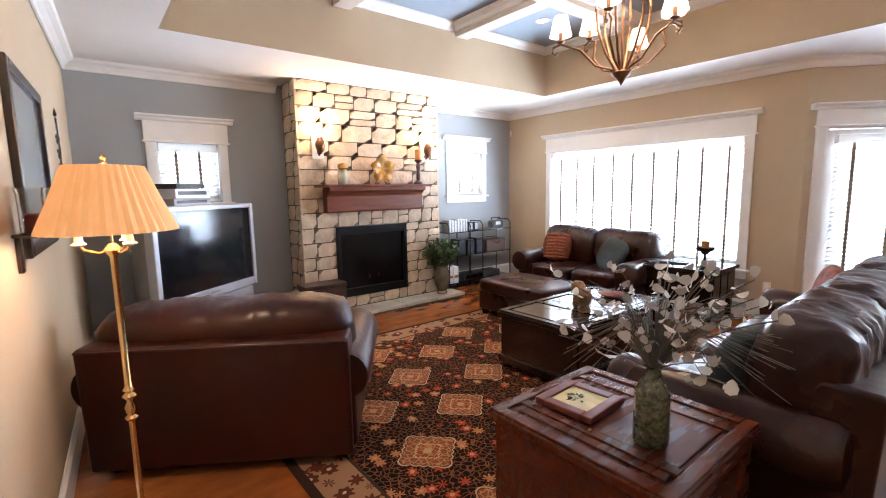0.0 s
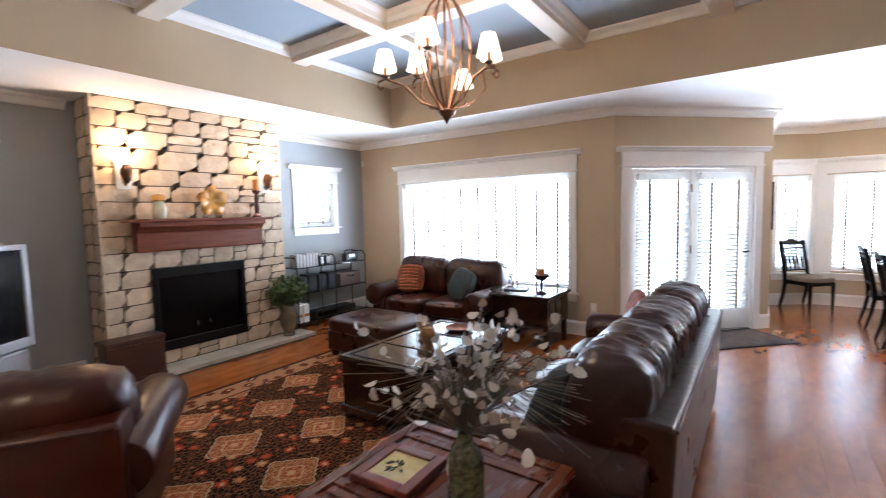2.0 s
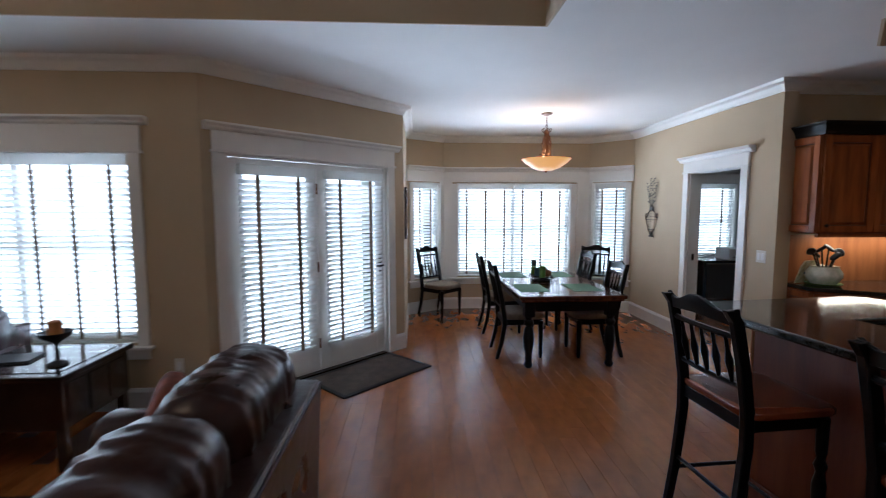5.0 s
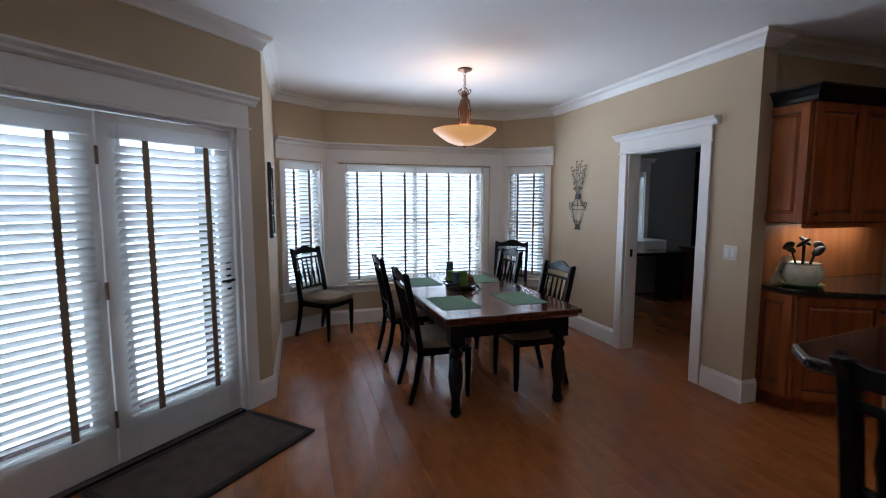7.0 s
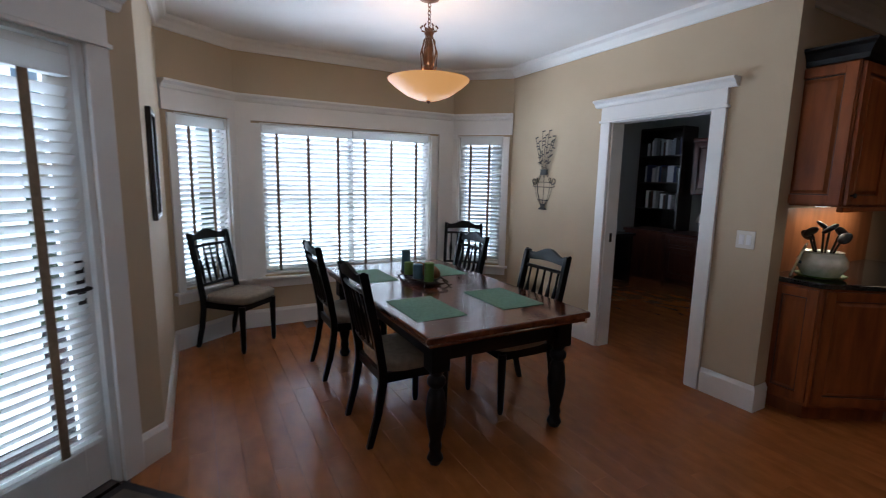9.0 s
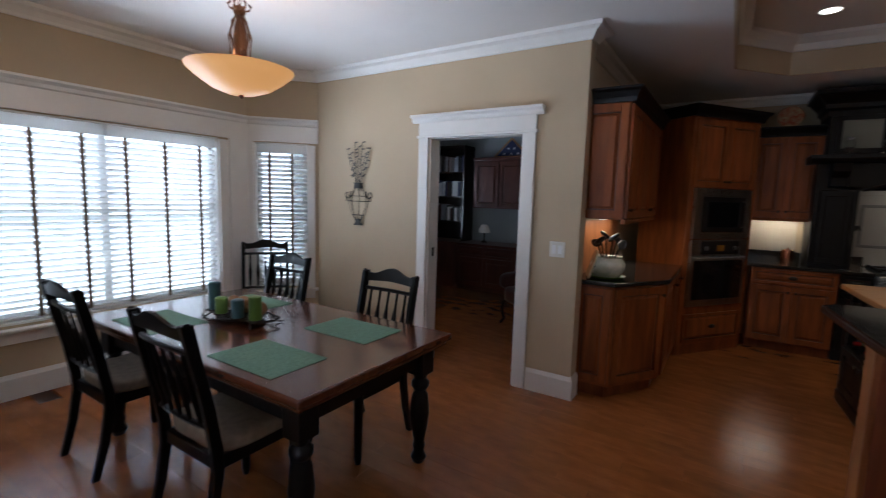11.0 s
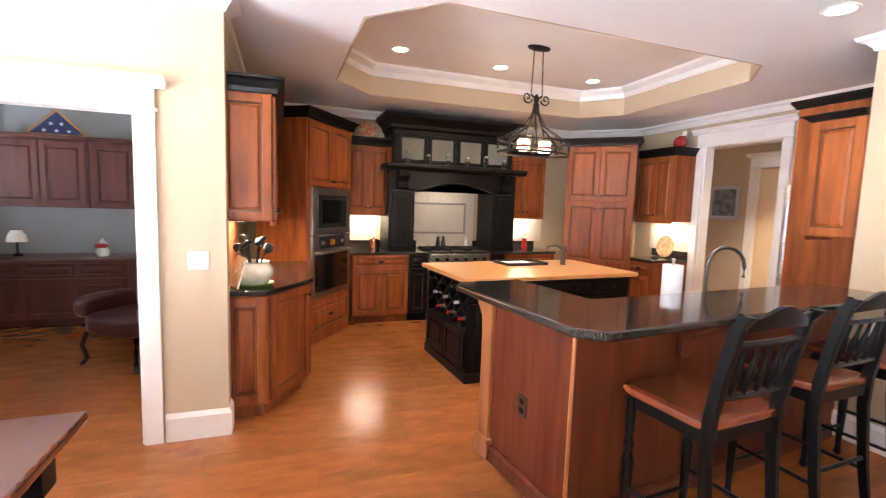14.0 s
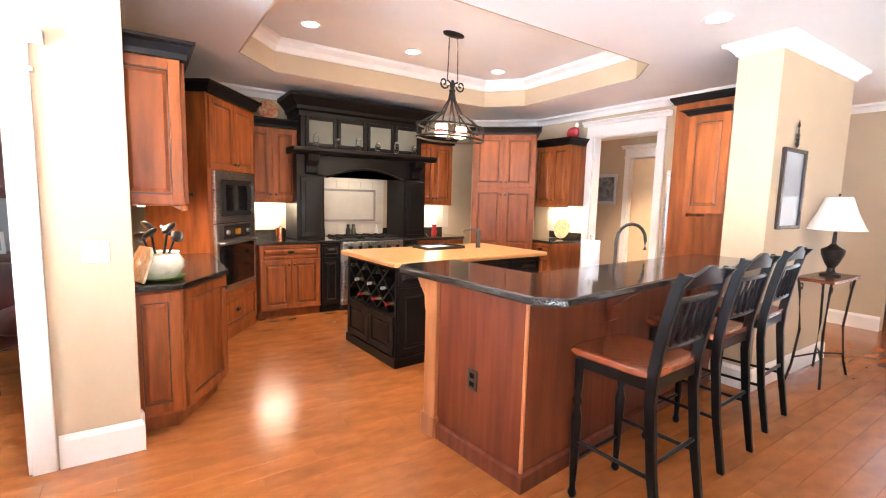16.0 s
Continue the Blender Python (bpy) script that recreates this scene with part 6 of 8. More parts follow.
pd = thing("pendant_lamp", pose(7.96, -1.61, 0), "lit alabaster bowl pendant on a bronze leaf stem", "pendant lamp")
part("canopy", lathe([(0.065, H - 0.001), (0.065, H - 0.012), (0.02, H - 0.03)], seg=20), BRONZE, pd, smooth=True)
bm = bmesh.new()
for i in range(6):
    z = H - 0.045 - i * 0.026
    tube([(0.009 * math.cos(a) * (1 if i % 2 else 0.25), 0.009 * math.cos(a) * (0.25 if i % 2 else 1), z + 0.017 * math.sin(a)) for a in [k * math.pi / 5 for k in range(11)]], 0.003, 5, bm)
part("chain", bm, BRONZE, pd)
part("stem", tube([(0, 0, H - 0.19), (0, 0, 2.16)], 0.009), BRONZE, pd)
part("loop", lathe([(0.02, H - 0.20), (0.035, H - 0.23), (0.02, H - 0.26)], seg=12), BRONZE, pd, smooth=True)
for i in range(6):
    a = radians(60 * i)
    part("cage_bar", tube([(r * math.cos(a), r * math.sin(a), z) for r, z in ((0.045, 2.565), (0.06, 2.55), (0.05, 2.53), (0.02, 2.52), (0.03, 2.47), (0.058, 2.38), (0.05, 2.28), (0.02, 2.22))], 0.006, 6), BRONZE, pd, smooth=True)
part("stem_leaf", lathe([(0.012, 2.50), (0.03, 2.44), (0.034, 2.34), (0.016, 2.27), (0.03, 2.22)], seg=14), BRONZE, pd, smooth=True)
for i in range(3):
    a = radians(30 + 120 * i)
    part("leaf_arm", tube([(r * math.cos(a), r * math.sin(a), z) for r, z in ((0.012, 2.50), (0.045, 2.47), (0.055, 2.40), (0.035, 2.31), (0.05, 2.25), (0.16, 2.215), (0.27, 2.20), (0.295, 2.215), (0.29, 2.235), (0.275, 2.23))], 0.006, 6), BRONZE, pd, smooth=True)
bm = lathe([(0.02, 2.062), (0.08, 2.07), (0.16, 2.10), (0.24, 2.155), (0.285, 2.195), (0.29, 2.205), (0.28, 2.20), (0.235, 2.165), (0.155, 2.112), (0.02, 2.08)], seg=36)
part("bowl", bm, ALABASTER, pd, "glowing amber alabaster bowl", smooth=True)
part("finial", lathe([(0.0, 2.04), (0.012, 2.05), (0.016, 2.062), (0.006, 2.07)], seg=10), BRONZE, pd, smooth=True)
lamp("pendant_light", "POINT", pose(7.96, -1.61, 2.29), 42, (1.0, 0.62, 0.30), 0.10)

# iron urn on the dining wall: an open wire vase of leafy sprigs
ur = thing("iron_urn_decor", M_DS @ Matrix.Translation((2.18, 0.02, 1.22)), "dark iron wire urn of leafy sprigs on tan wall", "wall decor")
GI = mat("aged_iron", (0.055, 0.05, 0.042), 0.6, 0.4, spots=0.4, scale=30)
FLAT = Matrix.Diagonal((1, 0.32, 1, 1))
part("foot", lathe([(0.062, 0.0), (0.055, 0.012), (0.034, 0.025), (0.04, 0.06)], m=FLAT, seg=14), GI, ur, smooth=True)
part("neck", lathe([(0.05, 0.36), (0.058, 0.37), (0.05, 0.40), (0.064, 0.415)], m=FLAT, seg=14), GI, ur, smooth=True)
for r_, z_ in ((0.125, 0.235), (0.118, 0.285), (0.075, 0.10)):
    part("hoop", tube([(r_ * math.cos(a), 0.32 * r_ * math.sin(a), z_) for a in [k * math.pi / 10 for k in range(21)]], 0.0035, 5), GI, ur, smooth=True)
for k in range(8):
    a = (k + 0.5) * math.pi / 4
    part("wire_rib", tube([(r_ * math.cos(a), 0.32 * r_ * math.sin(a), z_) for r_, z_ in ((0.036, 0.05), (0.075, 0.10), (0.112, 0.18), (0.125, 0.24), (0.115, 0.29), (0.07, 0.34), (0.052, 0.37))], 0.0025, 4), GI, ur)
for sg in (-1, 1):
    part("urn_scroll", tube([(sg * (0.145 + p[0]), 0.0, 0.30 + p[2]) for p in scroll(0, 0, 0.05, 1.2, 2.5)], 0.0045, 6), GI, ur)
    part("urn_handle", tube([(sg * 0.125, 0, 0.235), (sg * 0.165, 0, 0.24), (sg * 0.15, 0, 0.28)], 0.004, 5), GI, ur)
ru = random.Random(8)
for i in range(7):
    x1, z1 = (i - 3) * 0.052, 0.84 - 0.03 * abs(i - 3) - 0.07 * (i % 2)
    part("sprig", tube([(x1 * 0.15, 0, 0.40), (x1 * 0.55, 0.01, 0.56), (x1, 0.0, z1)], 0.0025, 5), GI, ur)
    for t in (0.25, 0.45, 0.65, 0.82, 0.98):
        sg = 1 if ru.random() > 0.5 else -1
        c = Vector((x1 * (0.15 + 0.85 * t) + sg * 0.022, 0.006, 0.40 + (z1 - 0.40) * t))
        bm = bmesh.new()
        add_box(bm, (-0.022, -0.0015, -0.006, 0.022, 0.0015, 0.006), Matrix.Translation(c) @ Matrix.Rotation(radians(ru.uniform(-25, 25)), 4, "Y"))
        part("leaf", bm, GI, ur, bevel=0.002)
picture(M_DN @ Matrix.Translation((1.25, 0, 1.25)), 0.34, 0.62, "slim dark framed print on the short dining wall", ESPRESSO, PRINT_D)

# ---------------------------------------------------------------- kitchen
def door_face(parent, x0, z0, x1, z1, y, material, knob=None, drawer=False, groove=None):
    """A raised-panel door on the plane y, facing +y."""
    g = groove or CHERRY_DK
    s = 0.058 if not drawer else 0.03
    d = part("drawer_front" if drawer else "door", box((x0, y, z0, x0 + s, y + 0.02, z1), (x1 - s, y, z0, x1, y + 0.02, z1), (x0 + s, y, z1 - s, x1 - s, y + 0.02, z1), (x0 + s, y, z0, x1 - s, y + 0.02, z0 + s), (x0 + s, y, z0 + s, x1 - s, y + 0.006, z1 - s)), material, parent, bevel=0.003)
    a, b, c, e = x0 + s, z0 + s, x1 - s, z1 - s
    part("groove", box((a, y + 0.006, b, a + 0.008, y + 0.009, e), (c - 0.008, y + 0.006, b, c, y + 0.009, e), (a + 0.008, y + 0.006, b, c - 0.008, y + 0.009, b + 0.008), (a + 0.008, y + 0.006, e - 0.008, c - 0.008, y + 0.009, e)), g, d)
    bm = bmesh.new()
    i, o = 0.030, 0.012
    lo = [bm.verts.new(v) for v in ((a + o, y + 0.006, b + o), (c - o, y + 0.006, b + o), (c - o, y + 0.006, e - o), (a + o, y + 0.006, e - o))]
    hi = [bm.verts.new(v) for v in ((a + i, y + 0.018, b + i), (c - i, y + 0.018, b + i), (c - i, y + 0.018, e - i), (a + i, y + 0.018, e - i))]
    bm.faces.new(hi)
    for q in range(4):
        bm.faces.new((lo[q], lo[(q + 1) % 4], hi[(q + 1) % 4], hi[q]))
    part("panel", bm, material, d)
    if knob:
        mm = Matrix.Translation((knob[0], y + 0.02, knob[1])) @ Matrix.Rotation(radians(-90), 4, "X")
        if drawer:
            part("cup_pull", lathe([(0.035, 0.0), (0.032, 0.014), (0.02, 0.022), (0.0, 0.024)], m=mm @ Matrix.Diagonal((1.2, 0.6, 1, 1)), seg=14), IRON, d, "dark bronze cup pull", smooth=True)
        else:
            part("knob", lathe([(0.006, 0.0), (0.006, 0.012), (0.015, 0.02), (0.014, 0.028), (0.0, 0.032)], m=mm, seg=12), IRON, d, "dark bronze knob", smooth=True)
    return d


def cornice(parent, w, d, z, material=BLACKWOOD, left=True, right=True, h=0.10):
    path = ([(0, 0)] if left else []) + [(0, d), (w, d)] + ([(w, 0)] if right else [])
    prof = [(0.0, z), (0.012, z), (0.018, z + h * 0.3), (0.04, z + h * 0.7), (0.058, z + h * 0.85), (0.058, z + h), (0.0, z + h)]
    part("cornice", sweep(path, prof), material, parent, "black stained crown moulding")
    part("top_board", box((0.0, 0.0, z, w, d - 0.001, z + 0.012)), material, parent)


def upper(m, w, d, z0, z1, doors, label, material=CHERRY, left=True, right=True, crown=0.10):
    th = thing("wall_cabinet", m, label, "cabinet", "kitchen wall cabinets")
    part("body", box((0, 0.002, z0, w, d, z1)), material, th, bevel=0.003)
    n = doors
    for i in range(n):
        x0, x1 = 0.012 + i * (w - 0.024) / n, 0.012 + (i + 1) * (w - 0.024) / n - 0.004
        kx = x1 - 0.03 if (n == 1 or i % 2 == 0) else x0 + 0.03
        door_face(th, x0, z0 + 0.012, x1, z1 - 0.012, d, material, (kx, z0 + 0.07))
    cornice(th, w, d + 0.02, z1, left=left, right=right, h=crown)
    part("light_rail", box((0, d - 0.02, z0 - 0.03, w, d + 0.012, z0)), material, th, bevel=0.003)
    return th


def base(m, w, d, plan, label, material=CHERRY, name="base_cabinet", group="kitchen base cabinets", knobs=True):
    """plan: list of (x0, x1, 'dd' two doors, 'd' a door, with 'w' a drawer above)."""
    th = thing(name, m, label, "cabinet", group)
    part("body", box((0, 0.002, 0.10, w, d, 0.885)), material, th, bevel=0.003)
    part("toe_kick", box((0.0, 0.01, 0.0, w, d - 0.06, 0.10)), material, th)
    for x0, x1, kind in plan:
        top = 0.87
        if "w" in kind:
            door_face(th, x0 + 0.01, 0.72, x1 - 0.01, 0.87, d, material, ((x0 + x1) / 2, 0.795), True)
            top = 0.705
        n = kind.count("d")
        for i in range(n):
            a = x0 + 0.01 + i * (x1 - x0 - 0.02) / n
            b = x0 + 0.01 + (i + 1) * (x1 - x0 - 0.02) / n - (0.004 if i < n - 1 else 0)
            kx = b - 0.03 if i % 2 == 0 else a + 0.03
            door_face(th, a, 0.115, b, top, d, material, (kx, top - 0.06))
    return th


SW, EW, WW, NW = -6.40, 6.56, 1.10, -2.18
# south run
base(pose(4.60, SW, 0), 0.72, 0.60, [(0.0, 0.72, "wdd")], "cherry base cabinet with drawer and two doors")
base(pose(4.34, SW, 0), 0.25, 0.60, [(0.0, 0.25, "wd")], "narrow black base cabinet beside the range", BLACKWOOD)
base(pose(3.22, SW, 0), 0.25, 0.60, [(0.0, 0.25, "wd")], "narrow black base cabinet beside the range", BLACKWOOD)
base(pose(2.42, SW, 0), 0.79, 0.60, [(0.0, 0.79, "wdd")], "cherry base cabinet with drawer and two doors")
upper(pose(4.80, SW, 0), 0.60, 0.34, 1.40, 2.26, 2, "two-door knotty cherry wall cabinet", left=False, right=True)
upper(pose(2.48, SW, 0), 0.66, 0.34, 1.40, 2.26, 2, "two-door knotty cherry wall cabinet", left=True, right=False)
for x0, x1 in ((4.34, 5.38), (2.42, 3.47)):
    ct = thing("worktop", pose(0, 0, 0), "polished black granite worktop", "worktop", "granite worktops")
    part("slab", box((x0, SW + 0.002, 0.885, x1, SW + 0.635, 0.92)), GRANITE, ct, bevel=0.006)
    part("upstand", box((x0, SW + 0.002, 0.92, x1, SW + 0.022, 1.02)), GRANITE, ct, bevel=0.003)
for x0, x1 in ((4.92, 5.80), (2.30, 3.08)):
    tl = thing("backsplash", pose(0, 0, 0), "cream tiled backsplash lit from above", "backsplash", "tiled backsplashes")
    nx = int((x1 - x0) / 0.11)
    for i in range(nx):
        for j in range(3):
            w = (x1 - x0) / nx
            part("tile", box((x0 + i * w + 0.001, SW + 0.002, 1.022 + j * 0.125, x0 + (i + 1) * w - 0.001, SW + 0.010, 1.022 + (j + 1) * 0.125 - 0.002)), BACKSPLASH, tl)


def strip(x, y, z, w, d, rz, power):
    th = thing("strip_light", pose(x, y, z, 0, 0, rz), "slim under-cabinet strip light glowing warm", "strip light", "under-cabinet lights")
    part("diffuser", box((-w / 2, -0.02, -0.012, w / 2, 0.02, 0.0)), STRIPGLOW, th)
    lamp("strip_lamp", "AREA", pose(x, y, z - 0.016, 0, 0, rz), power, (1.0, 0.80, 0.52), (w, d))


strip(5.10, SW + 0.12, 1.398, 0.5, 0.05, 0, 5)
strip(2.80, SW + 0.12, 1.398, 0.5, 0.05, 0, 5)
strip(6.42, -4.2, 1.388, 0.9, 0.05, 90, 13)
strip(1.22, -4.98, 1.398, 0.5, 0.05, 90, 5)

# range
rn = thing("range_cooker", pose(3.47, SW, 0), "stainless steel professional range with black grates", "cooker")
part("body", box((0.005, 0.02, 0.08, 0.865, 0.62, 0.90)), STEEL, rn, bevel=0.004)
part("kick", box((0.02, 0.04, 0.0, 0.85, 0.58, 0.08)), PLASTIC_BK, rn)
part("oven_door", box((0.03, 0.62, 0.16, 0.84, 0.655, 0.72)), STEEL, rn, bevel=0.006)
part("oven_window", box((0.18, 0.655, 0.30, 0.69, 0.659, 0.58)), DARKGLASS, rn)
part("oven_handle", tube([(0.08, 0.655, 0.70), (0.08, 0.70, 0.70), (0.79, 0.70, 0.70), (0.79, 0.655, 0.70)], 0.011), STEEL, rn, smooth=True)
part("control_panel", box((0.005, 0.60, 0.75, 0.865, 0.67, 0.90)), STEEL, rn, bevel=0.01)
part("cooktop", box((0.005, 0.02, 0.90, 0.865, 0.66, 0.925)), PLASTIC_BK, rn, bevel=0.004)
for i in range(6):
    part("control_knob", lathe([(0.024, 0.0), (0.022, 0.03), (0.0, 0.032)], m=Matrix.Translation((0.10 + i * 0.134, 0.67, 0.825)) @ Matrix.Rotation(radians(-90), 4, "X"), seg=14), PLASTIC_BK, rn, smooth=True)
for i in range(3):
    for j in range(2):
        x, y = 0.15 + i * 0.285, 0.18 + j * 0.30
        gr = part("grate", box((x - 0.12, y - 0.008, 0.935, x + 0.12, y + 0.008, 0.952), (x - 0.008, y - 0.12, 0.9355, x + 0.008, y + 0.12, 0.9515), (x - 0.125, y - 0.125, 0.925, x - 0.11, y + 0.125, 0.95), (x + 0.11, y - 0.125, 0.925, x + 0.125, y + 0.125, 0.95)), IRON, rn, "black cast iron grate")

# hood surround
hd = thing("hood_surround", pose(3.04, SW, 0), "black carved mantel-style range hood with glass doors", "range hood")
HWD = 1.84
for x0 in (0.0, HWD - 0.38):
    leg = part("leg", box((x0 + 0.02, 0.003, 0.922, x0 + 0.36, 0.52, 1.74)), BLACKWOOD, hd, bevel=0.004)
    part("pilaster", box((x0 + 0.06, 0.52, 0.96, x0 + 0.32, 0.545, 1.70), ), BLACKWOOD, leg, bevel=0.012)
    part("pilaster_panel", box((x0 + 0.11, 0.545, 1.02, x0 + 0.27, 0.556, 1.64)), BLACKWOOD, leg, bevel=0.008)
    part("corbel", slab([(0.52, 1.72), (0.56, 1.74), (0.57, 1.82), (0.64, 1.88), (0.66, 1.96), (0.52, 1.96)], x0 + 0.12, x0 + 0.26), BLACKWOOD, hd, bevel=0.008)
poly = [(0.38, 1.70)] + [(0.38 + (HWD - 0.76) * i / 16, 1.70 + 0.12 * math.sin(math.pi * i / 16)) for i in range(17)] + [(HWD - 0.38, 1.70), (HWD - 0.02, 1.74), (HWD - 0.02, 1.96), (0.02, 1.96), (0.02, 1.74)]
bm = bmesh.new()
fr = [bm.verts.new((x, 0.52, z)) for x, z in poly[1:]]
bk2 = [bm.verts.new((x, 0.30, z)) for x, z in poly[1:]]
bm.faces.new(fr)
bm.faces.new(bk2[::-1])
for i in range(len(fr)):
    j = (i + 1) % len(fr)
    bm.faces.new((fr[i], bk2[i], bk2[j], fr[j]))
bmesh.ops.triangulate(bm, faces=[f for f in bm.faces if len(f.verts) > 4])
part("arch_apron", bm, BLACKWOOD, hd)
part("arch_bead", tube([(x, 0.53, z) for x, z in poly[1:18]], 0.014, 8), BLACKWOOD, hd, smooth=True)
part("ledge", slab([(0.003, 1.96), (0.66, 1.96), (0.68, 1.975), (0.70, 2.0), (0.70, 2.035), (0.003, 2.035)], -0.06, HWD + 0.06), BLACKWOOD, hd, bevel=0.005)
part("cabinet_box", box((0.08, 0.003, 2.035, HWD - 0.08, 0.50, 2.46)), BLACKWOOD, hd, bevel=0.004)
part("crown", sweep([(0.08, 0.0), (0.08, 0.50), (HWD - 0.08, 0.50), (HWD - 0.08, 0.0)], [(0.0, 2.42), (0.02, 2.42), (0.03, 2.47), (0.055, 2.49), (0.06, 2.53), (0.13, 2.61), (0.15, 2.62), (0.15, 2.66), (0.0, 2.66)]), BLACKWOOD, hd, "wide black crown moulding")
part("crown_top", box((0.08, 0.003, 2.46, HWD - 0.08, 0.50, 2.65)), BLACKWOOD, hd)
for i in range(4):
    a = 0.12 + i * (HWD - 0.24) / 4
    b = a + (HWD - 0.24) / 4 - 0.012
    gd2 = part("glass_door", box((a, 0.50, 2.06, a + 0.045, 0.522, 2.42), (b - 0.045, 0.50, 2.06, b, 0.522, 2.42), (a + 0.045, 0.50, 2.375, b - 0.045, 0.522, 2.42), (a + 0.045, 0.50, 2.06, b - 0.045, 0.522, 2.105)), BLACKWOOD, hd, bevel=0.003)
    part("glass_panel", box((a + 0.045, 0.503, 2.105, b - 0.045, 0.508, 2.375)), FROST, gd2, "pale frosted glass panel")
part("hood_underside", box((0.38, 0.003, 1.83, HWD - 0.38, 0.299, 1.95)), STEEL, hd)
lamp("hood_light", "AREA", pose(4.0, SW + 0.22, 1.80), 1.3, (1.0, 0.85, 0.62), (0.6, 0.1))
for i in range(6):
    gl = thing("glass_jar", pose(3.30 + i * 0.27, SW + 0.61, 2.035), "small clear glass canister on the hood ledge", "jar", "ledge jars")
    part("body", lathe([(0.026, 0.0), (0.034, 0.008), (0.034, 0.09 + 0.03 * (i % 2)), (0.024, 0.11 + 0.03 * (i % 2))], seg=14), GLASS, gl, "clear glass body", smooth=True)
    part("lid", lathe([(0.026, 0.11 + 0.03 * (i % 2)), (0.026, 0.125 + 0.03 * (i % 2)), (0.01, 0.14 + 0.03 * (i % 2))], seg=12), STEEL, gl, smooth=True)
# tiles behind the range
rt = thing("range_tiles", pose(3.46, SW, 0), "cream tiled panel with framed inset behind the range", "backsplash")
for i in range(6):
    for j in range(6):
        part("tile", box((0.001 + i * 0.18, 0.003, 0.93 + j * 0.148, 0.179 + i * 0.18, 0.014, 1.075 + j * 0.148)), BACKSPLASH, rt)
part("inset_border", box((0.13, 0.014, 1.12, 0.95, 0.024, 1.15), (0.13, 0.014, 1.54, 0.95, 0.024, 1.57), (0.13, 0.014, 1.15, 0.16, 0.024, 1.54), (0.92, 0.014, 1.15, 0.95, 0.024, 1.54)), mat("pewter_tile", (0.30, 0.27, 0.23), 0.4, spots=0.2), rt, "grey pewter tile border", bevel=0.004)
part("inset_field", box((0.16, 0.014, 1.15, 0.92, 0.018, 1.54)), BACKSPLASH, rt)
pf = thing("pot_filler", pose(4.44, SW + 0.014, 1.30), "dark bronze wall-mounted pot filler tap", "tap")
part("body", tube([(0, 0.0, 0), (0, 0.06, 0), (0, 0.07, 0.04), (0.0, 0.18, 0.04), (-0.01, 0.19, 0.0)], 0.012), IRON, pf, smooth=True)

# oven tower on the diagonal
OM = pose(5.852, -6.079, 0, 0, 0, 54)
ov = thing("oven_tower", OM, "tall cherry oven cabinet with microwave and wall oven", "cabinet")
OW, OD = 0.93, 0.60
part("body", box((0, 0.002, 0.10, OW, OD, 2.36)), CHERRY, ov, bevel=0.003)
part("toe_kick", box((0, 0.01, 0.0, OW, OD - 0.01, 0.10)), CHERRY, ov)
door_face(ov, 0.03, 1.69, OW / 2 - 0.002, 2.34, OD, CHERRY, (OW / 2 - 0.03, 1.75))
door_face(ov, OW / 2 + 0.002, 1.69, OW - 0.03, 2.34, OD, CHERRY, (OW / 2 + 0.03, 1.75))
door_face(ov, 0.06, 0.13, OW - 0.06, 0.42, OD, CHERRY, (OW / 2, 0.28), True)
cornice(ov, OW, OD + 0.02, 2.36)
mw = part("microwave", box((0.07, OD, 1.185, OW - 0.07, OD + 0.03, 1.68)), STEEL, ov, "built-in stainless microwave", bevel=0.005)
part("microwave_door", box((0.17, OD + 0.03, 1.25, OW - 0.17, OD + 0.042, 1.60)), PLASTIC_BK, mw, "black microwave door", bevel=0.004)
part("microwave_window", box((0.25, OD + 0.042, 1.30, OW - 0.24, OD + 0.046, 1.55)), DARKGLASS, mw)
part("microwave_handle", tube([(0.20, OD + 0.042, 1.30), (0.20, OD + 0.075, 1.31), (0.20, OD + 0.075, 1.55), (0.20, OD + 0.042, 1.56)], 0.009), STEEL, mw, smooth=True)
wo = part("wall_oven", box((0.07, OD, 0.50, OW - 0.07, OD + 0.03, 1.175)), STEEL, ov, "built-in wall oven with dark glass", bevel=0.005)
part("oven_window", box((0.12, OD + 0.03, 0.57, OW - 0.12, OD + 0.036, 0.965)), DARKGLASS, wo)
part("control_strip", box((0.20, OD + 0.03, 1.03, OW - 0.20, OD + 0.036, 1.16)), PLASTIC_BK, wo)
part("oven_display", box((OW / 2 - 0.05, OD + 0.036, 1.06, OW / 2 + 0.05, OD + 0.039, 1.12)), AMBER, wo)
part("oven_bar", tube([(0.13, OD + 0.03, 0.995), (0.13, OD + 0.07, 0.995), (OW - 0.13, OD + 0.07, 0.995), (OW - 0.13, OD + 0.03, 0.995)], 0.011), STEEL, wo, smooth=True)
for i in range(2):
    part("oven_dial", lathe([(0.024, 0), (0.021, 0.02), (0.0, 0.022)], m=Matrix.Translation((0.26 + i * (OW - 0.52), OD + 0.036, 1.09)) @ Matrix.Rotation(radians(-90), 4, "X"), seg=12), STEEL, wo, smooth=True)

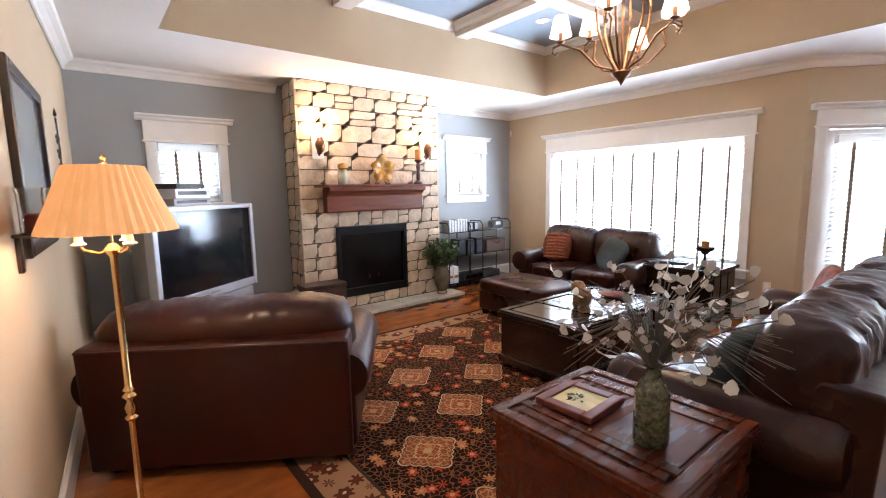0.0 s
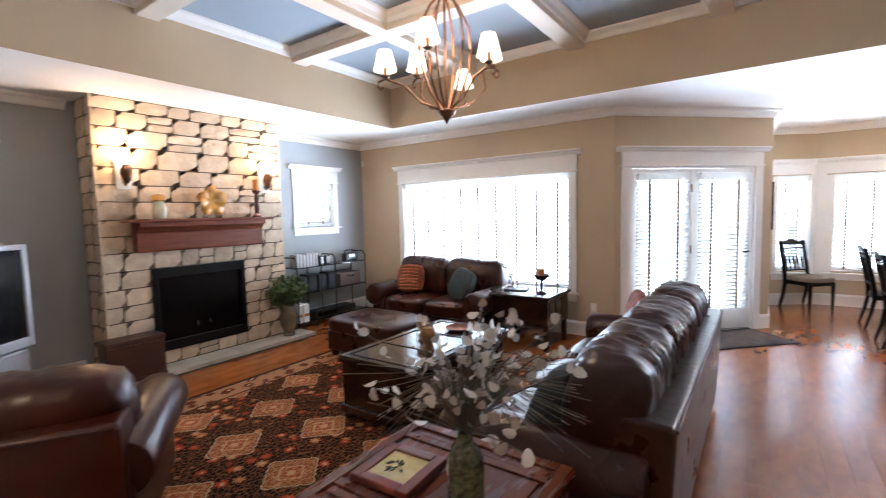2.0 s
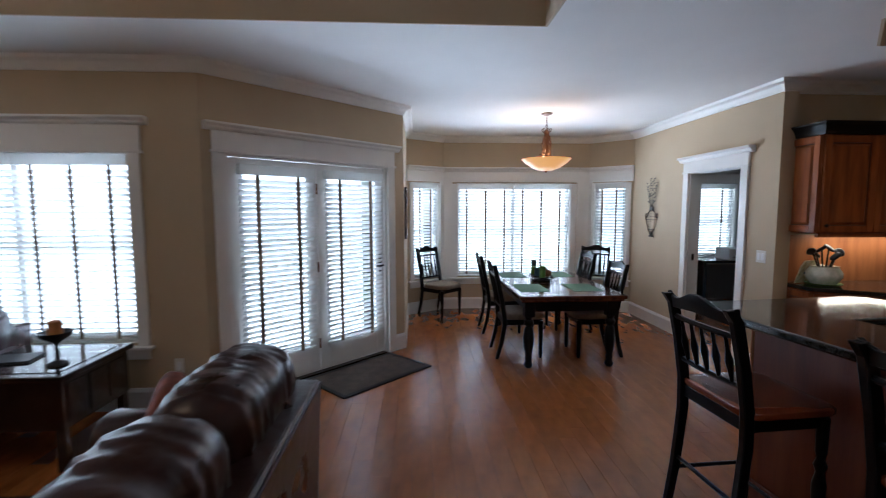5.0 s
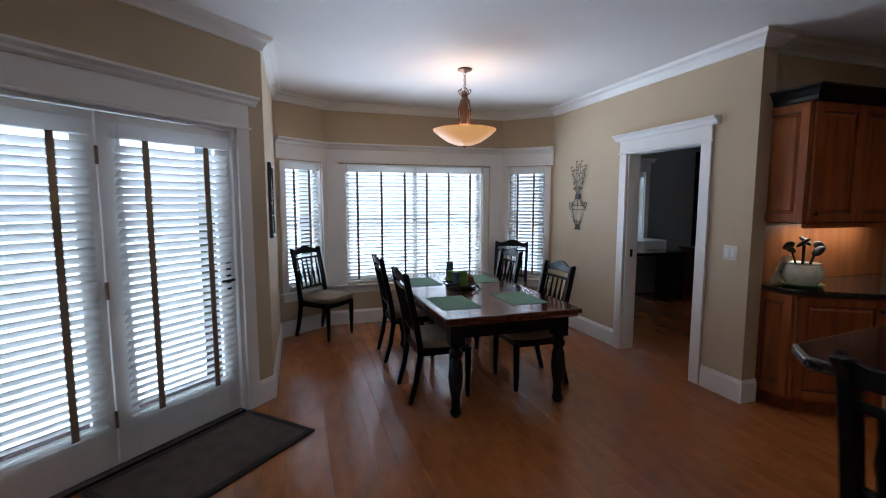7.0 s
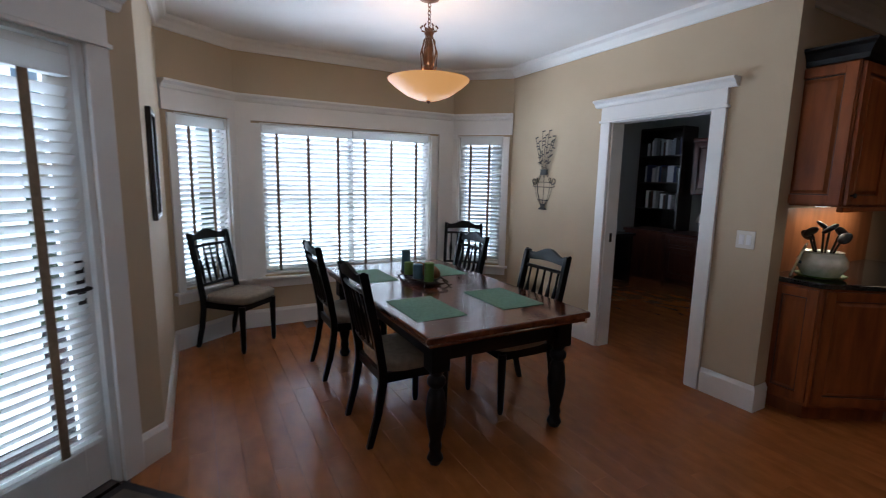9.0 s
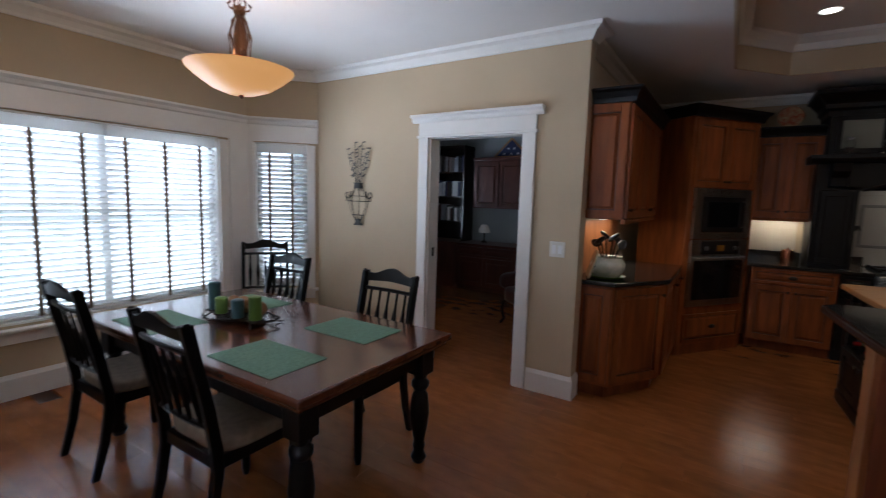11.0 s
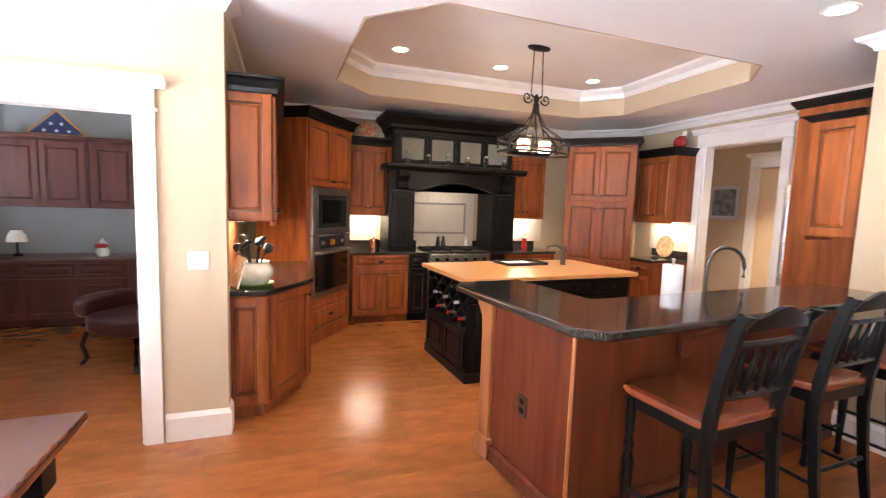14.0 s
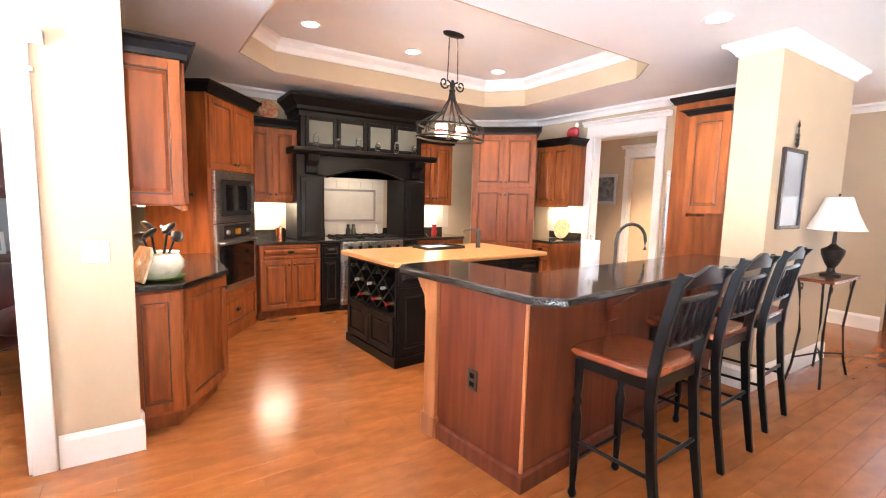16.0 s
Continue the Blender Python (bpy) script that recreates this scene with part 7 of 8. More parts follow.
# east run: base with angled end, and the wall cabinet over it
eb = thing("base_cabinet", pose(0, 0, 0), "cherry base cabinet with an angled end door", "cabinet", "kitchen base cabinets")
EP = [(6.555, -3.50), (6.235, -3.50), (5.94, -3.95), (5.94, -5.00), (6.555, -5.00)]
part("body", prism(EP, 0.10, 0.885), CHERRY, eb, bevel=0.003)
part("toe_kick", prism([(6.55, -3.54), (6.27, -3.54), (6.0, -3.97), (6.0, -5.00), (6.55, -5.00)], 0.0, 0.10), CHERRY, eb)


def angled_door(p, q, knob):
    d = Vector(q) - Vector(p)
    m = Matrix.Translation((p[0], p[1], 0)) @ Matrix.Rotation(math.atan2(d.y, d.x), 4, "Z")
    dr = door_face(eb, 0.012, 0.125, d.length - 0.012, 0.87, 0.001, CHERRY, knob and (0.05, 0.80))
    dr.matrix_basis = m


angled_door((6.235, -3.50), (6.52, -3.50), False)
angled_door((5.94, -3.95), (6.235, -3.50), True)
angled_door((5.94, -4.54), (5.94, -3.96), True)
angled_door((5.94, -4.99), (5.94, -4.54), True)
ec = thing("worktop", pose(0, 0, 0), "polished black granite worktop with clipped corner", "worktop", "granite worktops")
part("slab", prism([(6.557, -3.473), (6.22, -3.473), (5.905, -3.94), (5.905, -5.00), (6.557, -5.00)], 0.885, 0.92), GRANITE, ec, bevel=0.006)
part("side_panel", box((6.545, -5.00, 0.921, 6.557, -3.48, 1.36)), HONEY, ec, "honey wood splash panel")
upper(pose(EW, -4.92, 0, 0, 0, 90), 1.45, 0.36, 1.39, 2.23, 3, "tall cherry wall cabinet with panelled end")
uend = thing("wall_cabinet_end", pose(6.205, -3.47, 0), "raised cherry end panel of the wall cabinet", "cabinet panel")
door_face(uend, 0.0, 1.40, 0.335, 2.22, 0.0, CHERRY)

# pantry and west run
pn = thing("pantry_cupboard", pose(1.835, -6.10, 0, 0, 0, -45), "tall four-door cherry pantry cupboard on the diagonal", "cupboard")
pm_w, pm_d = 0.90, 0.36
pn.matrix_basis = Matrix.Translation((2.38, -5.67, 0)) @ Matrix.Rotation(radians(-45), 4, "Z") @ Matrix.Translation((-pm_w, -pm_d, 0))
part("body", box((0, 0.002, 0.10, pm_w, pm_d, 2.40)), CHERRY, pn, bevel=0.003)
part("toe_kick", box((0, 0.01, 0, pm_w, pm_d - 0.05, 0.10)), CHERRY, pn)
for i in range(2):
    a, b = 0.02 + i * (pm_w / 2 - 0.018), 0.02 + (i + 1) * (pm_w / 2 - 0.018) - 0.005
    kx = b - 0.03 if i == 0 else a + 0.03
    door_face(pn, a, 1.66, b, 2.38, pm_d, CHERRY, (kx, 1.73))
    door_face(pn, a, 0.80, b, 1.64, pm_d, CHERRY, (kx, 1.55))
    door_face(pn, a, 0.12, b, 0.78, pm_d, CHERRY, (kx, 0.72))
cornice(pn, pm_w, pm_d + 0.02, 2.40)
upper(pose(WW, -4.69, 0, 0, 0, -90), 0.62, 0.34, 1.42, 2.26, 2, "two-door knotty cherry wall cabinet", right=False)
base(pose(WW, -4.69, 0, 0, 0, -90), 0.42, 0.60, [(0, 0.42, "wdd")], "cherry base cabinet with drawer and two doors")
wt = thing("worktop", pose(0, 0, 0), "polished black granite worktop", "worktop", "granite worktops")
part("slab", box((WW + 0.002, -5.11, 0.885, WW + 0.63, -4.685, 0.92)), GRANITE, wt, bevel=0.006)
part("upstand", box((WW + 0.002, -5.30, 0.92, WW + 0.022, -4.69, 1.02)), GRANITE, wt)
tl = thing("backsplash", pose(0, 0, 0), "cream tiled backsplash lit from above", "backsplash", "tiled backsplashes")
for i in range(6):
    for j in range(3):
        part("tile", box((WW + 0.002, -5.36 + i * 0.112, 1.022 + j * 0.13, WW + 0.010, -5.25 + i * 0.112, 1.15 + j * 0.13)), BACKSPLASH, tl)
# refrigerator enclosure behind the pier
fe = thing("fridge_cabinet", pose(1.12, NW, 0), "tall cherry panel housing the refrigerator", "cabinet")
part("end_panel", box((0.96, -0.66, 0.0, 0.985, -0.002, 2.42)), CHERRY, fe, bevel=0.002)
part("top_box", box((0.0, -0.62, 1.86, 0.96, -0.002, 2.42)), CHERRY, fe)
part("cornice", sweep([(0.985, 0.0), (0.985, -0.66), (0.0, -0.66)][::-1], [(-0.0, 2.42), (-0.015, 2.42), (-0.025, 2.44), (-0.045, 2.465), (-0.045, 2.485), (0.0, 2.485)]), BLACKWOOD, fe, "black stained crown moulding")
rf = thing("refrigerator", pose(1.14, NW - 0.03, 0), "stainless steel refrigerator standing in its housing", "refrigerator")
part("body", box((0.0, -0.66, 0.02, 0.92, 0.0, 1.82)), STEEL, rf, bevel=0.006)
part("door", box((0.0, -0.71, 0.04, 0.455, -0.665, 1.81)), STEEL, rf, bevel=0.01)
part("door", box((0.465, -0.71, 0.04, 0.92, -0.665, 1.81)), STEEL, rf, bevel=0.01)
part("handle", tube([(0.42, -0.71, 0.6), (0.42, -0.76, 0.62), (0.42, -0.76, 1.5), (0.42, -0.71, 1.52)], 0.012), STEEL, rf, smooth=True)
nc = upper(pose(2.43, NW, 0, 0, 0, 180), 0.31, 0.33, 1.40, 2.24, 1, "small cherry wall cabinet beside the pier", crown=0.045)
nce = thing("wall_cabinet_end", pose(2.432, NW - 0.002, 0, 0, 0, -90), "raised cherry end panel of the small cabinet", "cabinet panel")
door_face(nce, 0.0, 1.41, 0.33, 2.23, 0.0, CHERRY)

# island
IM = pose(4.70, -3.64, 0, 0, 0, 3.5)
isl = thing("kitchen_island", IM, "black kitchen island with butcher block top and wine rack", "kitchen island")
part("top", box((-1.92, -1.06, 0.89, 0.0, 0.0, 0.93)), BUTCHER, isl, "pale butcher block top", bevel=0.008)
part("body", box((-1.86, -1.00, 0.09, -0.30, -0.06, 0.885)), BLACKWOOD, isl, bevel=0.003)
part("plinth", box((-1.88, -1.02, 0.0, -0.04, -0.04, 0.09)), BLACKWOOD, isl, bevel=0.008)
part("rack_box", box((-0.30, -1.00, 0.09, -0.06, -0.06, 0.46), (-0.30, -1.00, 0.46, -0.06, -0.97, 0.885), (-0.30, -0.09, 0.46, -0.06, -0.06, 0.885), (-0.30, -0.97, 0.855, -0.06, -0.09, 0.885)), BLACKWOOD, isl)
for i in range(2):
    dr = door_face(isl, 0.0, 0.11, 0.44, 0.45, 0.0, BLACKWOOD, (0.40 if i == 0 else 0.04, 0.40), groove=BLACKWOOD)
    dr.matrix_basis = Matrix.Translation((-0.058, -0.08 - i * 0.45, 0)) @ Matrix.Rotation(radians(-90), 4, "Z")
for k in range(4):
    for sg in (-1, 1):
        y = -0.53 + (k - 1.5) * 0.22
        bm = bmesh.new()
        add_box(bm, (-0.29, -0.30, -0.008, -0.07, 0.30, 0.008), Matrix.Translation((0, y, 0.66)) @ Matrix.Rotation(radians(42 * sg), 4, "X"))
        for co, no in (((0, 0, 0.462), (0, 0, -1)), ((0, 0, 0.853), (0, 0, 1)), ((0, -0.968, 0), (0, -1, 0)), ((0, -0.092, 0), (0, 1, 0))):
            bmesh.ops.bisect_plane(bm, geom=bm.verts[:] + bm.edges[:] + bm.faces[:], plane_co=co, plane_no=no, clear_outer=True)
        part("rack_slat", bm, BLACKWOOD, isl)
for i in range(4):
    x0 = -1.84 + i * 0.445
    dr = door_face(isl, x0, 0.11, x0 + 0.435, 0.70, -0.06, BLACKWOOD, (x0 + (0.40 if i % 2 == 0 else 0.035), 0.64), groove=BLACKWOOD)
    dr = door_face(isl, x0, 0.72, x0 + 0.435, 0.87, -0.06, BLACKWOOD, (x0 + 0.22, 0.795), True, groove=BLACKWOOD)
rw = random.Random(12)
for i in range(9):
    y, z = -0.20 - 0.085 * i, 0.54 + 0.13 * (i % 3)
    wb = thing("wine_bottle", IM @ Matrix.Translation((-0.16, y, z)) @ Matrix.Rotation(radians(90), 4, "Y"), "dark wine bottle lying in the island rack", "bottle", "wine bottles")
    part("glass", lathe([(0.036, -0.12), (0.037, 0.03), (0.016, 0.07), (0.014, 0.12)], seg=12), BOTTLE, wb, smooth=True)
    part("foil", lathe([(0.0155, 0.085), (0.0155, 0.122), (0.0, 0.124)], seg=12), (PAINTRED, SILVER, PLASTIC_BK)[i % 3], wb, "coloured foil capsule", smooth=True)
tr = thing("serving_tray", IM @ Matrix.Translation((-1.05, -0.80, 0.93)), "black serving tray with pale papers", "tray")
part("tray", box((-0.25, -0.15, 0.0, 0.25, 0.15, 0.012), (-0.25, -0.15, 0.012, 0.25, -0.135, 0.03), (-0.25, 0.135, 0.012, 0.25, 0.15, 0.03), (-0.25, -0.135, 0.012, -0.235, 0.135, 0.03), (0.235, -0.135, 0.012, 0.25, 0.135, 0.03)), PLASTIC_BK, tr)
part("papers", box((-0.1, -0.1, 0.0122, 0.2, 0.12, 0.022)), PAPER, tr)
fc = thing("island_tap", IM @ Matrix.Translation((-1.50, -0.66, 0.93)), "brushed steel tap on the island", "tap")
part("body", lathe([(0.03, 0.0), (0.026, 0.02), (0.022, 0.15), (0.026, 0.17), (0.018, 0.21)], seg=14), GUNMETAL, fc, smooth=True)
part("spout", tube([(0, 0, 0.16), (0.08, -0.02, 0.21), (0.17, -0.04, 0.20), (0.19, -0.045, 0.17)], 0.013), GUNMETAL, fc, smooth=True)

# bar
BM_ = pose(5.03, -1.60, 0, 0, 0, 6.0)
bar = thing("breakfast_bar", BM_, "L-shaped cherry breakfast bar under a black granite top", "breakfast bar")
part("bar_top", prism([(-2.60, 0.0), (-0.10, 0.0), (0.0, -0.11), (0.0, -1.13), (-0.07, -1.20), (-0.50, -1.20), (-0.52, -0.54), (-2.58, -0.48)], 1.025, 1.066), GRANITE, bar, "polished black granite top", bevel=0.012, segs=3)
part("panel_north", box((-2.58, -0.38, 0.10, -0.19, -0.29, 1.025)), CHERRY_PANEL, bar)
part("panel_east", box((-0.30, -1.06, 0.10, -0.19, -0.381, 1.025)), CHERRY_PANEL, bar)
part("panel_end", box((-0.50, -1.06, 0.10, -0.301, -0.96, 1.025)), CHERRY_PANEL, bar)
part("corner_bead", tube([(-0.19, -0.29, 0.10), (-0.19, -0.29, 1.025)], 0.010), HONEY, bar, "pale worn corner bead", smooth=True)
part("skirting", sweep([(-2.58, -0.29), (-0.19, -0.29), (-0.19, -1.06), (-0.50, -1.06)][::-1], [(0.0, 0.0), (-0.022, 0.0), (-0.022, 0.085), (-0.01, 0.10), (0.0, 0.10)]), CHERRY_PANEL, bar)
part("pilaster", box((-0.29, -1.075, 0.0, -0.165, -0.965, 1.025)), HONEY, bar, "honey wood pilaster", bevel=0.004)
part("pilaster_foot", box((-0.30, -1.09, 0.0, -0.15, -0.95, 0.13)), HONEY, bar, bevel=0.008)
part("corbel", slab([(-1.075, 0.77), (-1.10, 0.79), (-1.105, 0.87), (-1.15, 0.93), (-1.18, 0.97), (-1.185, 1.024), (-1.075, 1.024)], -0.28, -0.175), HONEY, bar, "carved honey wood corbel", bevel=0.008)
for x in (-0.95, -2.05):
    part("corbel", slab([(-0.29, 0.77), (-0.26, 0.79), (-0.255, 0.87), (-0.19, 0.93), (-0.13, 0.97), (-0.12, 1.024), (-0.29, 1.024)], x - 0.05, x + 0.05), CHERRY_PANEL, bar, "carved cherry corbel", bevel=0.008)
op = thing("bar_outlet", BM_ @ Matrix.Translation((-0.19, -0.66, 0.47)), "black outlet plate on the bar end", "outlet")
part("plate", box((0.0, -0.04, -0.06, 0.007, 0.04, 0.06)), PLASTIC_BK, op, bevel=0.003)
for z in (-0.025, 0.025):
    part("socket", box((0.007, -0.017, z - 0.014, 0.009, 0.017, z + 0.014)), DARKGLASS, op)
sk = thing("sink_cabinet", BM_, "cherry sink cabinet behind the bar", "cabinet")
part("body", box((-2.50, -0.96, 0.10, -0.52, -0.40, 0.885)), CHERRY, sk)
part("toe_kick", box((-2.50, -0.90, 0.0, -0.52, -0.40, 0.10)), CHERRY, sk)
for i in range(4):
    dr = door_face(sk, 0.0, 0.12, 0.48, 0.87, 0.0, CHERRY, (0.44 if i % 2 else 0.04, 0.80))
    dr.matrix_basis = Matrix.Translation((-0.52 - i * 0.495, -0.961, 0)) @ Matrix.Rotation(radians(180), 4, "Z")
sl = thing("worktop", BM_, "polished black granite worktop behind the bar", "worktop", "granite worktops")
part("slab", box((-2.50, -0.985, 0.885, -0.52, -0.385, 0.92)), GRANITE, sl, bevel=0.004)
pt = thing("paper_towel", pose(3.75, -2.44, 0.92), "white paper towel roll on a stand", "paper towel")
part("roll", lathe([(0.02, 0.015), (0.062, 0.015), (0.062, 0.285), (0.02, 0.285)], seg=24), PAPER, pt, smooth=True)
part("stand", lathe([(0.075, 0.0), (0.075, 0.012), (0.008, 0.013), (0.008, 0.31), (0.014, 0.32), (0.0, 0.33)], seg=20), STEEL, pt, smooth=True)
gn = thing("kitchen_tap", pose(3.42, -2.47, 0.92), "tall gooseneck steel kitchen tap", "tap")
part("body", lathe([(0.028, 0.0), (0.024, 0.02), (0.02, 0.08)], seg=14), GUNMETAL, gn, smooth=True)
part("spout", tube([(0, 0, 0.06), (0, 0, 0.27)] + [(-0.11 + 0.11 * math.cos(a), 0.05 * (1 - math.cos(a)), 0.27 + 0.13 * math.sin(a)) for a in [k * math.pi / 8 for k in range(9)]] + [(-0.22, 0.10, 0.20)], 0.013), GUNMETAL, gn, smooth=True)

# pendant over the island
kp = thing("kitchen_pendant", pose(3.80, -4.18, 0, 0, 0, 8), "wrought iron scroll pendant with lit glass shades", "pendant lamp")
part("canopy", lathe([(0.13, KTOP), (0.125, KTOP - 0.015), (0.05, KTOP - 0.03)], m=Matrix.Diagonal((1, 0.5, 1, 1)), seg=22), IRON, kp, smooth=True)
for sg in (-1, 1):
    bm = bmesh.new()
    for i in range(14):
        z = KTOP - 0.045 - i * 0.03
        x = sg * (0.055 + 0.001 * i)
        tube([(x + 0.008 * math.cos(a) * (1 if i % 2 else 0.25), 0.008 * math.cos(a) * (0.25 if i % 2 else 1), z + 0.019 * math.sin(a)) for a in [k * math.pi / 4 for k in range(9)]], 0.003, 4, bm)
    part("chain", bm, IRON, kp)
    part("top_scroll", tube([(sg * (0.11 + p[0]), 0, 2.60 + p[2]) for p in scroll(0, 0, 0.06, 1.3, 3.4)], 0.008, 6), IRON, kp, smooth=True)
part("hub", lathe([(0.012, 2.64), (0.03, 2.60), (0.02, 2.56), (0.035, 2.54), (0.012, 2.50)], seg=12), IRON, kp, smooth=True)
part("crossbar", tube([(-0.07, 0, 2.63), (0, 0, 2.60), (0.07, 0, 2.63)], 0.009), IRON, kp)
RX, RY = 0.40, 0.24
for i in range(8):
    a = 2 * math.pi * (i + 0.5) / 8
    ca, sa = math.cos(a), math.sin(a)
    part("rib", tube([(k * RX * ca, k * RY * sa, z) for k, z in ((0.04, 2.56), (0.10, 2.45), (0.30, 2.33), (0.70, 2.25), (0.97, 2.18), (1.0, 2.10))], 0.008, 6), IRON, kp, smooth=True)
    part("side_scroll", tube([(RX * ca * 0.99 + p[0] * -sa * 0.9, RY * sa * 0.99 + p[0] * ca * 0.9, 2.13 + p[2]) for p in scroll(0, 0, 0.05, 1.2, 1.0, 14)], 0.005, 5), IRON, kp)
for z in (2.19, 2.07):
    part("ring", tube([(RX * math.cos(a), RY * math.sin(a), z) for a in [k * 2 * math.pi / 36 for k in range(37)]], 0.010, 6), IRON, kp, smooth=True)
for sg in (-1, 1):
    s = part("shade", lathe([(0.055, 2.09), (0.062, 2.10), (0.06, 2.19), (0.05, 2.20)], sg * 0.13, 0, 0, 18), SHADE_SM, kp, "lit cream glass shade", smooth=True)
    part("shade_band", lathe([(0.064, 2.125), (0.065, 2.135), (0.064, 2.145)], sg * 0.13, 0, 0, 18), PAINTRED, s)
    part("holder", tube([(sg * 0.13, 0, 2.20), (sg * 0.10, 0, 2.30), (0, 0, 2.50)], 0.007), IRON, kp)
lamp("kitchen_pendant_light", "POINT", pose(3.80, -4.18, 2.02), 10, WARM, 0.12)

# Last entry: unseen fixture assumed in the hall ceiling, added to brighten the hall.
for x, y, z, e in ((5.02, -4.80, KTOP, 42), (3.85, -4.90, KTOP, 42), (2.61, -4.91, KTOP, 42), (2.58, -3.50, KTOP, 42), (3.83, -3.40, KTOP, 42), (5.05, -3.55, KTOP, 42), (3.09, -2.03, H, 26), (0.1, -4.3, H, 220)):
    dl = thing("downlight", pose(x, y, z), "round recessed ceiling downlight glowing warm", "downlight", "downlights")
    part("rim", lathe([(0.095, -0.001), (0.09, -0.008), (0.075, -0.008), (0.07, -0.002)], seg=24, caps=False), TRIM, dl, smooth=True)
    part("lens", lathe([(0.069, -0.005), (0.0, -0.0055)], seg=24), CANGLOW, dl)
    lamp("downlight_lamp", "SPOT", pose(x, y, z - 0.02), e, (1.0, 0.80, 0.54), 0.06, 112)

# worktop clutter
pot = thing("utensil_pot", pose(6.335, -3.69, 0.92), "hand-painted ceramic pot of black cooking utensils", "pot")
part("pot", lathe([(0.07, 0.0), (0.10, 0.02), (0.135, 0.08), (0.135, 0.12), (0.105, 0.165), (0.11, 0.175), (0.095, 0.165), (0.09, 0.06)], seg=26), mat("painted_ceramic", (0.78, 0.74, 0.62), 0.2, scale=16, second=(0.55, 0.56, 0.42), coat=0.5), pot, "cream pot painted with dragonflies", smooth=True)
part("saucer", lathe([(0.08, 0.0), (0.13, 0.01), (0.14, 0.022), (0.12, 0.014)], seg=24), CANDLE_G, pot, "green rimmed saucer", smooth=True)
for i in range(6):
    a = i * 1.05
    tip = Vector((0.10 * math.cos(a), 0.10 * math.sin(a), 0.27 + 0.03 * (i % 3)))
    ut = part("utensil", tube([(0.02 * math.cos(a), 0.02 * math.sin(a), 0.08), tip * 0.8 + Vector((0, 0, 0.03)), tip], 0.007), PLASTIC_BK, pot)
    part("utensil_head", pillow(0.07, 0.10, 0.03, None, Matrix.Translation(tip) @ Euler((radians(40), 0, a)).to_matrix().to_4x4(), 2.4, 5), PLASTIC_BK, ut, smooth=True)
for i, (dx, dy, col) in enumerate(((-0.06, 0.10, PAINTRED), (0.07, 0.115, CANDLE_B), (0.0, 0.131, PAINTRED))):
    part("painted_motif", pillow(0.035, 0.006, 0.022, None, Matrix.Translation((dx, dy, 0.10)), 2.0, 4), col, pot)
pl2 = thing("decor_plate", pose(6.475, -3.60, 0.92, 0, 0, 110), "cream painted plate leaning on the splash panel", "plate")
part("plate", prism([(-0.11, 0.0), (0.11, 0.0), (0.12, 0.16), (0.08, 0.22), (-0.08, 0.22), (-0.12, 0.16)], 0, 0.015), mat("cream_plate", (0.74, 0.68, 0.50), 0.25, scale=18, second=(0.45, 0.38, 0.20), coat=0.4), pl2, bevel=0.005)
pl2.children[0].matrix_basis = pose(0, 0.02, 0.005, 74, 0, 0)
for x, h in ((5.00, 0.12), (4.78, 0.14)):
    cn = thing("copper_canister", pose(x, SW + 0.28, 0.92), "polished copper canister on the granite worktop", "canister", "copper canisters")
    part("body", lathe([(0.055, 0.0), (0.057, 0.01), (0.057, h), (0.05, h)], seg=20), COPPER, cn, smooth=True)
    part("lid", lathe([(0.058, h), (0.058, h + 0.02), (0.01, h + 0.03), (0.012, h + 0.045), (0.0, h + 0.05)], seg=20), COPPER, cn, smooth=True)
for x, y, mt, lab in ((4.02, SW + 0.05, PLASTIC_BK, "black pepper mill standing behind the range"), (3.94, SW + 0.05, BOTTLE, "dark blue oil bottle standing behind the range"), (3.60, SW + 0.06, CERAMIC, "small white shaded lamp standing behind the range")):
    o = thing("condiment_bottle", pose(x, y, 0.926), lab, "bottle")
    part("body", lathe([(0.03, 0.0), (0.032, 0.08), (0.018, 0.11), (0.022, 0.15), (0.0, 0.16)], seg=12), mt, o, smooth=True)
sn = thing("snow_figure", pose(2.72, SW + 0.25, 0.92), "small red and white ceramic figure on the worktop", "ornament")
part("body", lathe([(0.04, 0.0), (0.05, 0.04), (0.035, 0.09), (0.03, 0.12), (0.036, 0.15), (0.0, 0.20)], seg=14), PAINTRED, sn, smooth=True)
part("cap", lathe([(0.045, 0.16), (0.05, 0.17), (0.0, 0.24)], seg=14), CERAMIC, sn, smooth=True)
wp = thing("decor_plate", pose(1.20, -4.95, 0.92, 0, 0, -90), "round cream and gold plate on the worktop", "plate")
part("plate", lathe([(0.05, 0.0), (0.11, 0.006), (0.15, 0.018), (0.145, 0.024), (0.05, 0.008)], seg=26, m=Matrix.Translation((0, 0.02, 0.155)) @ Matrix.Rotation(radians(-80), 4, "X")), mat("gold_plate", (0.62, 0.50, 0.28), 0.3, scale=20, second=(0.35, 0.24, 0.10), coat=0.4), wp, smooth=True)
rp = thing("rooster_plate", pose(5.10, SW + 0.20, 2.36), "colourful round plate on top of the cabinets", "plate")
part("plate", lathe([(0.04, 0.0), (0.09, 0.006), (0.12, 0.016), (0.115, 0.022), (0.04, 0.008)], seg=24, m=Matrix.Translation((0, 0, 0.12)) @ Matrix.Rotation(radians(-75), 4, "X")), mat("bright_plate", (0.45, 0.10, 0.05), 0.25, scale=22, second=(0.55, 0.45, 0.25), coat=0.4), rp, smooth=True)
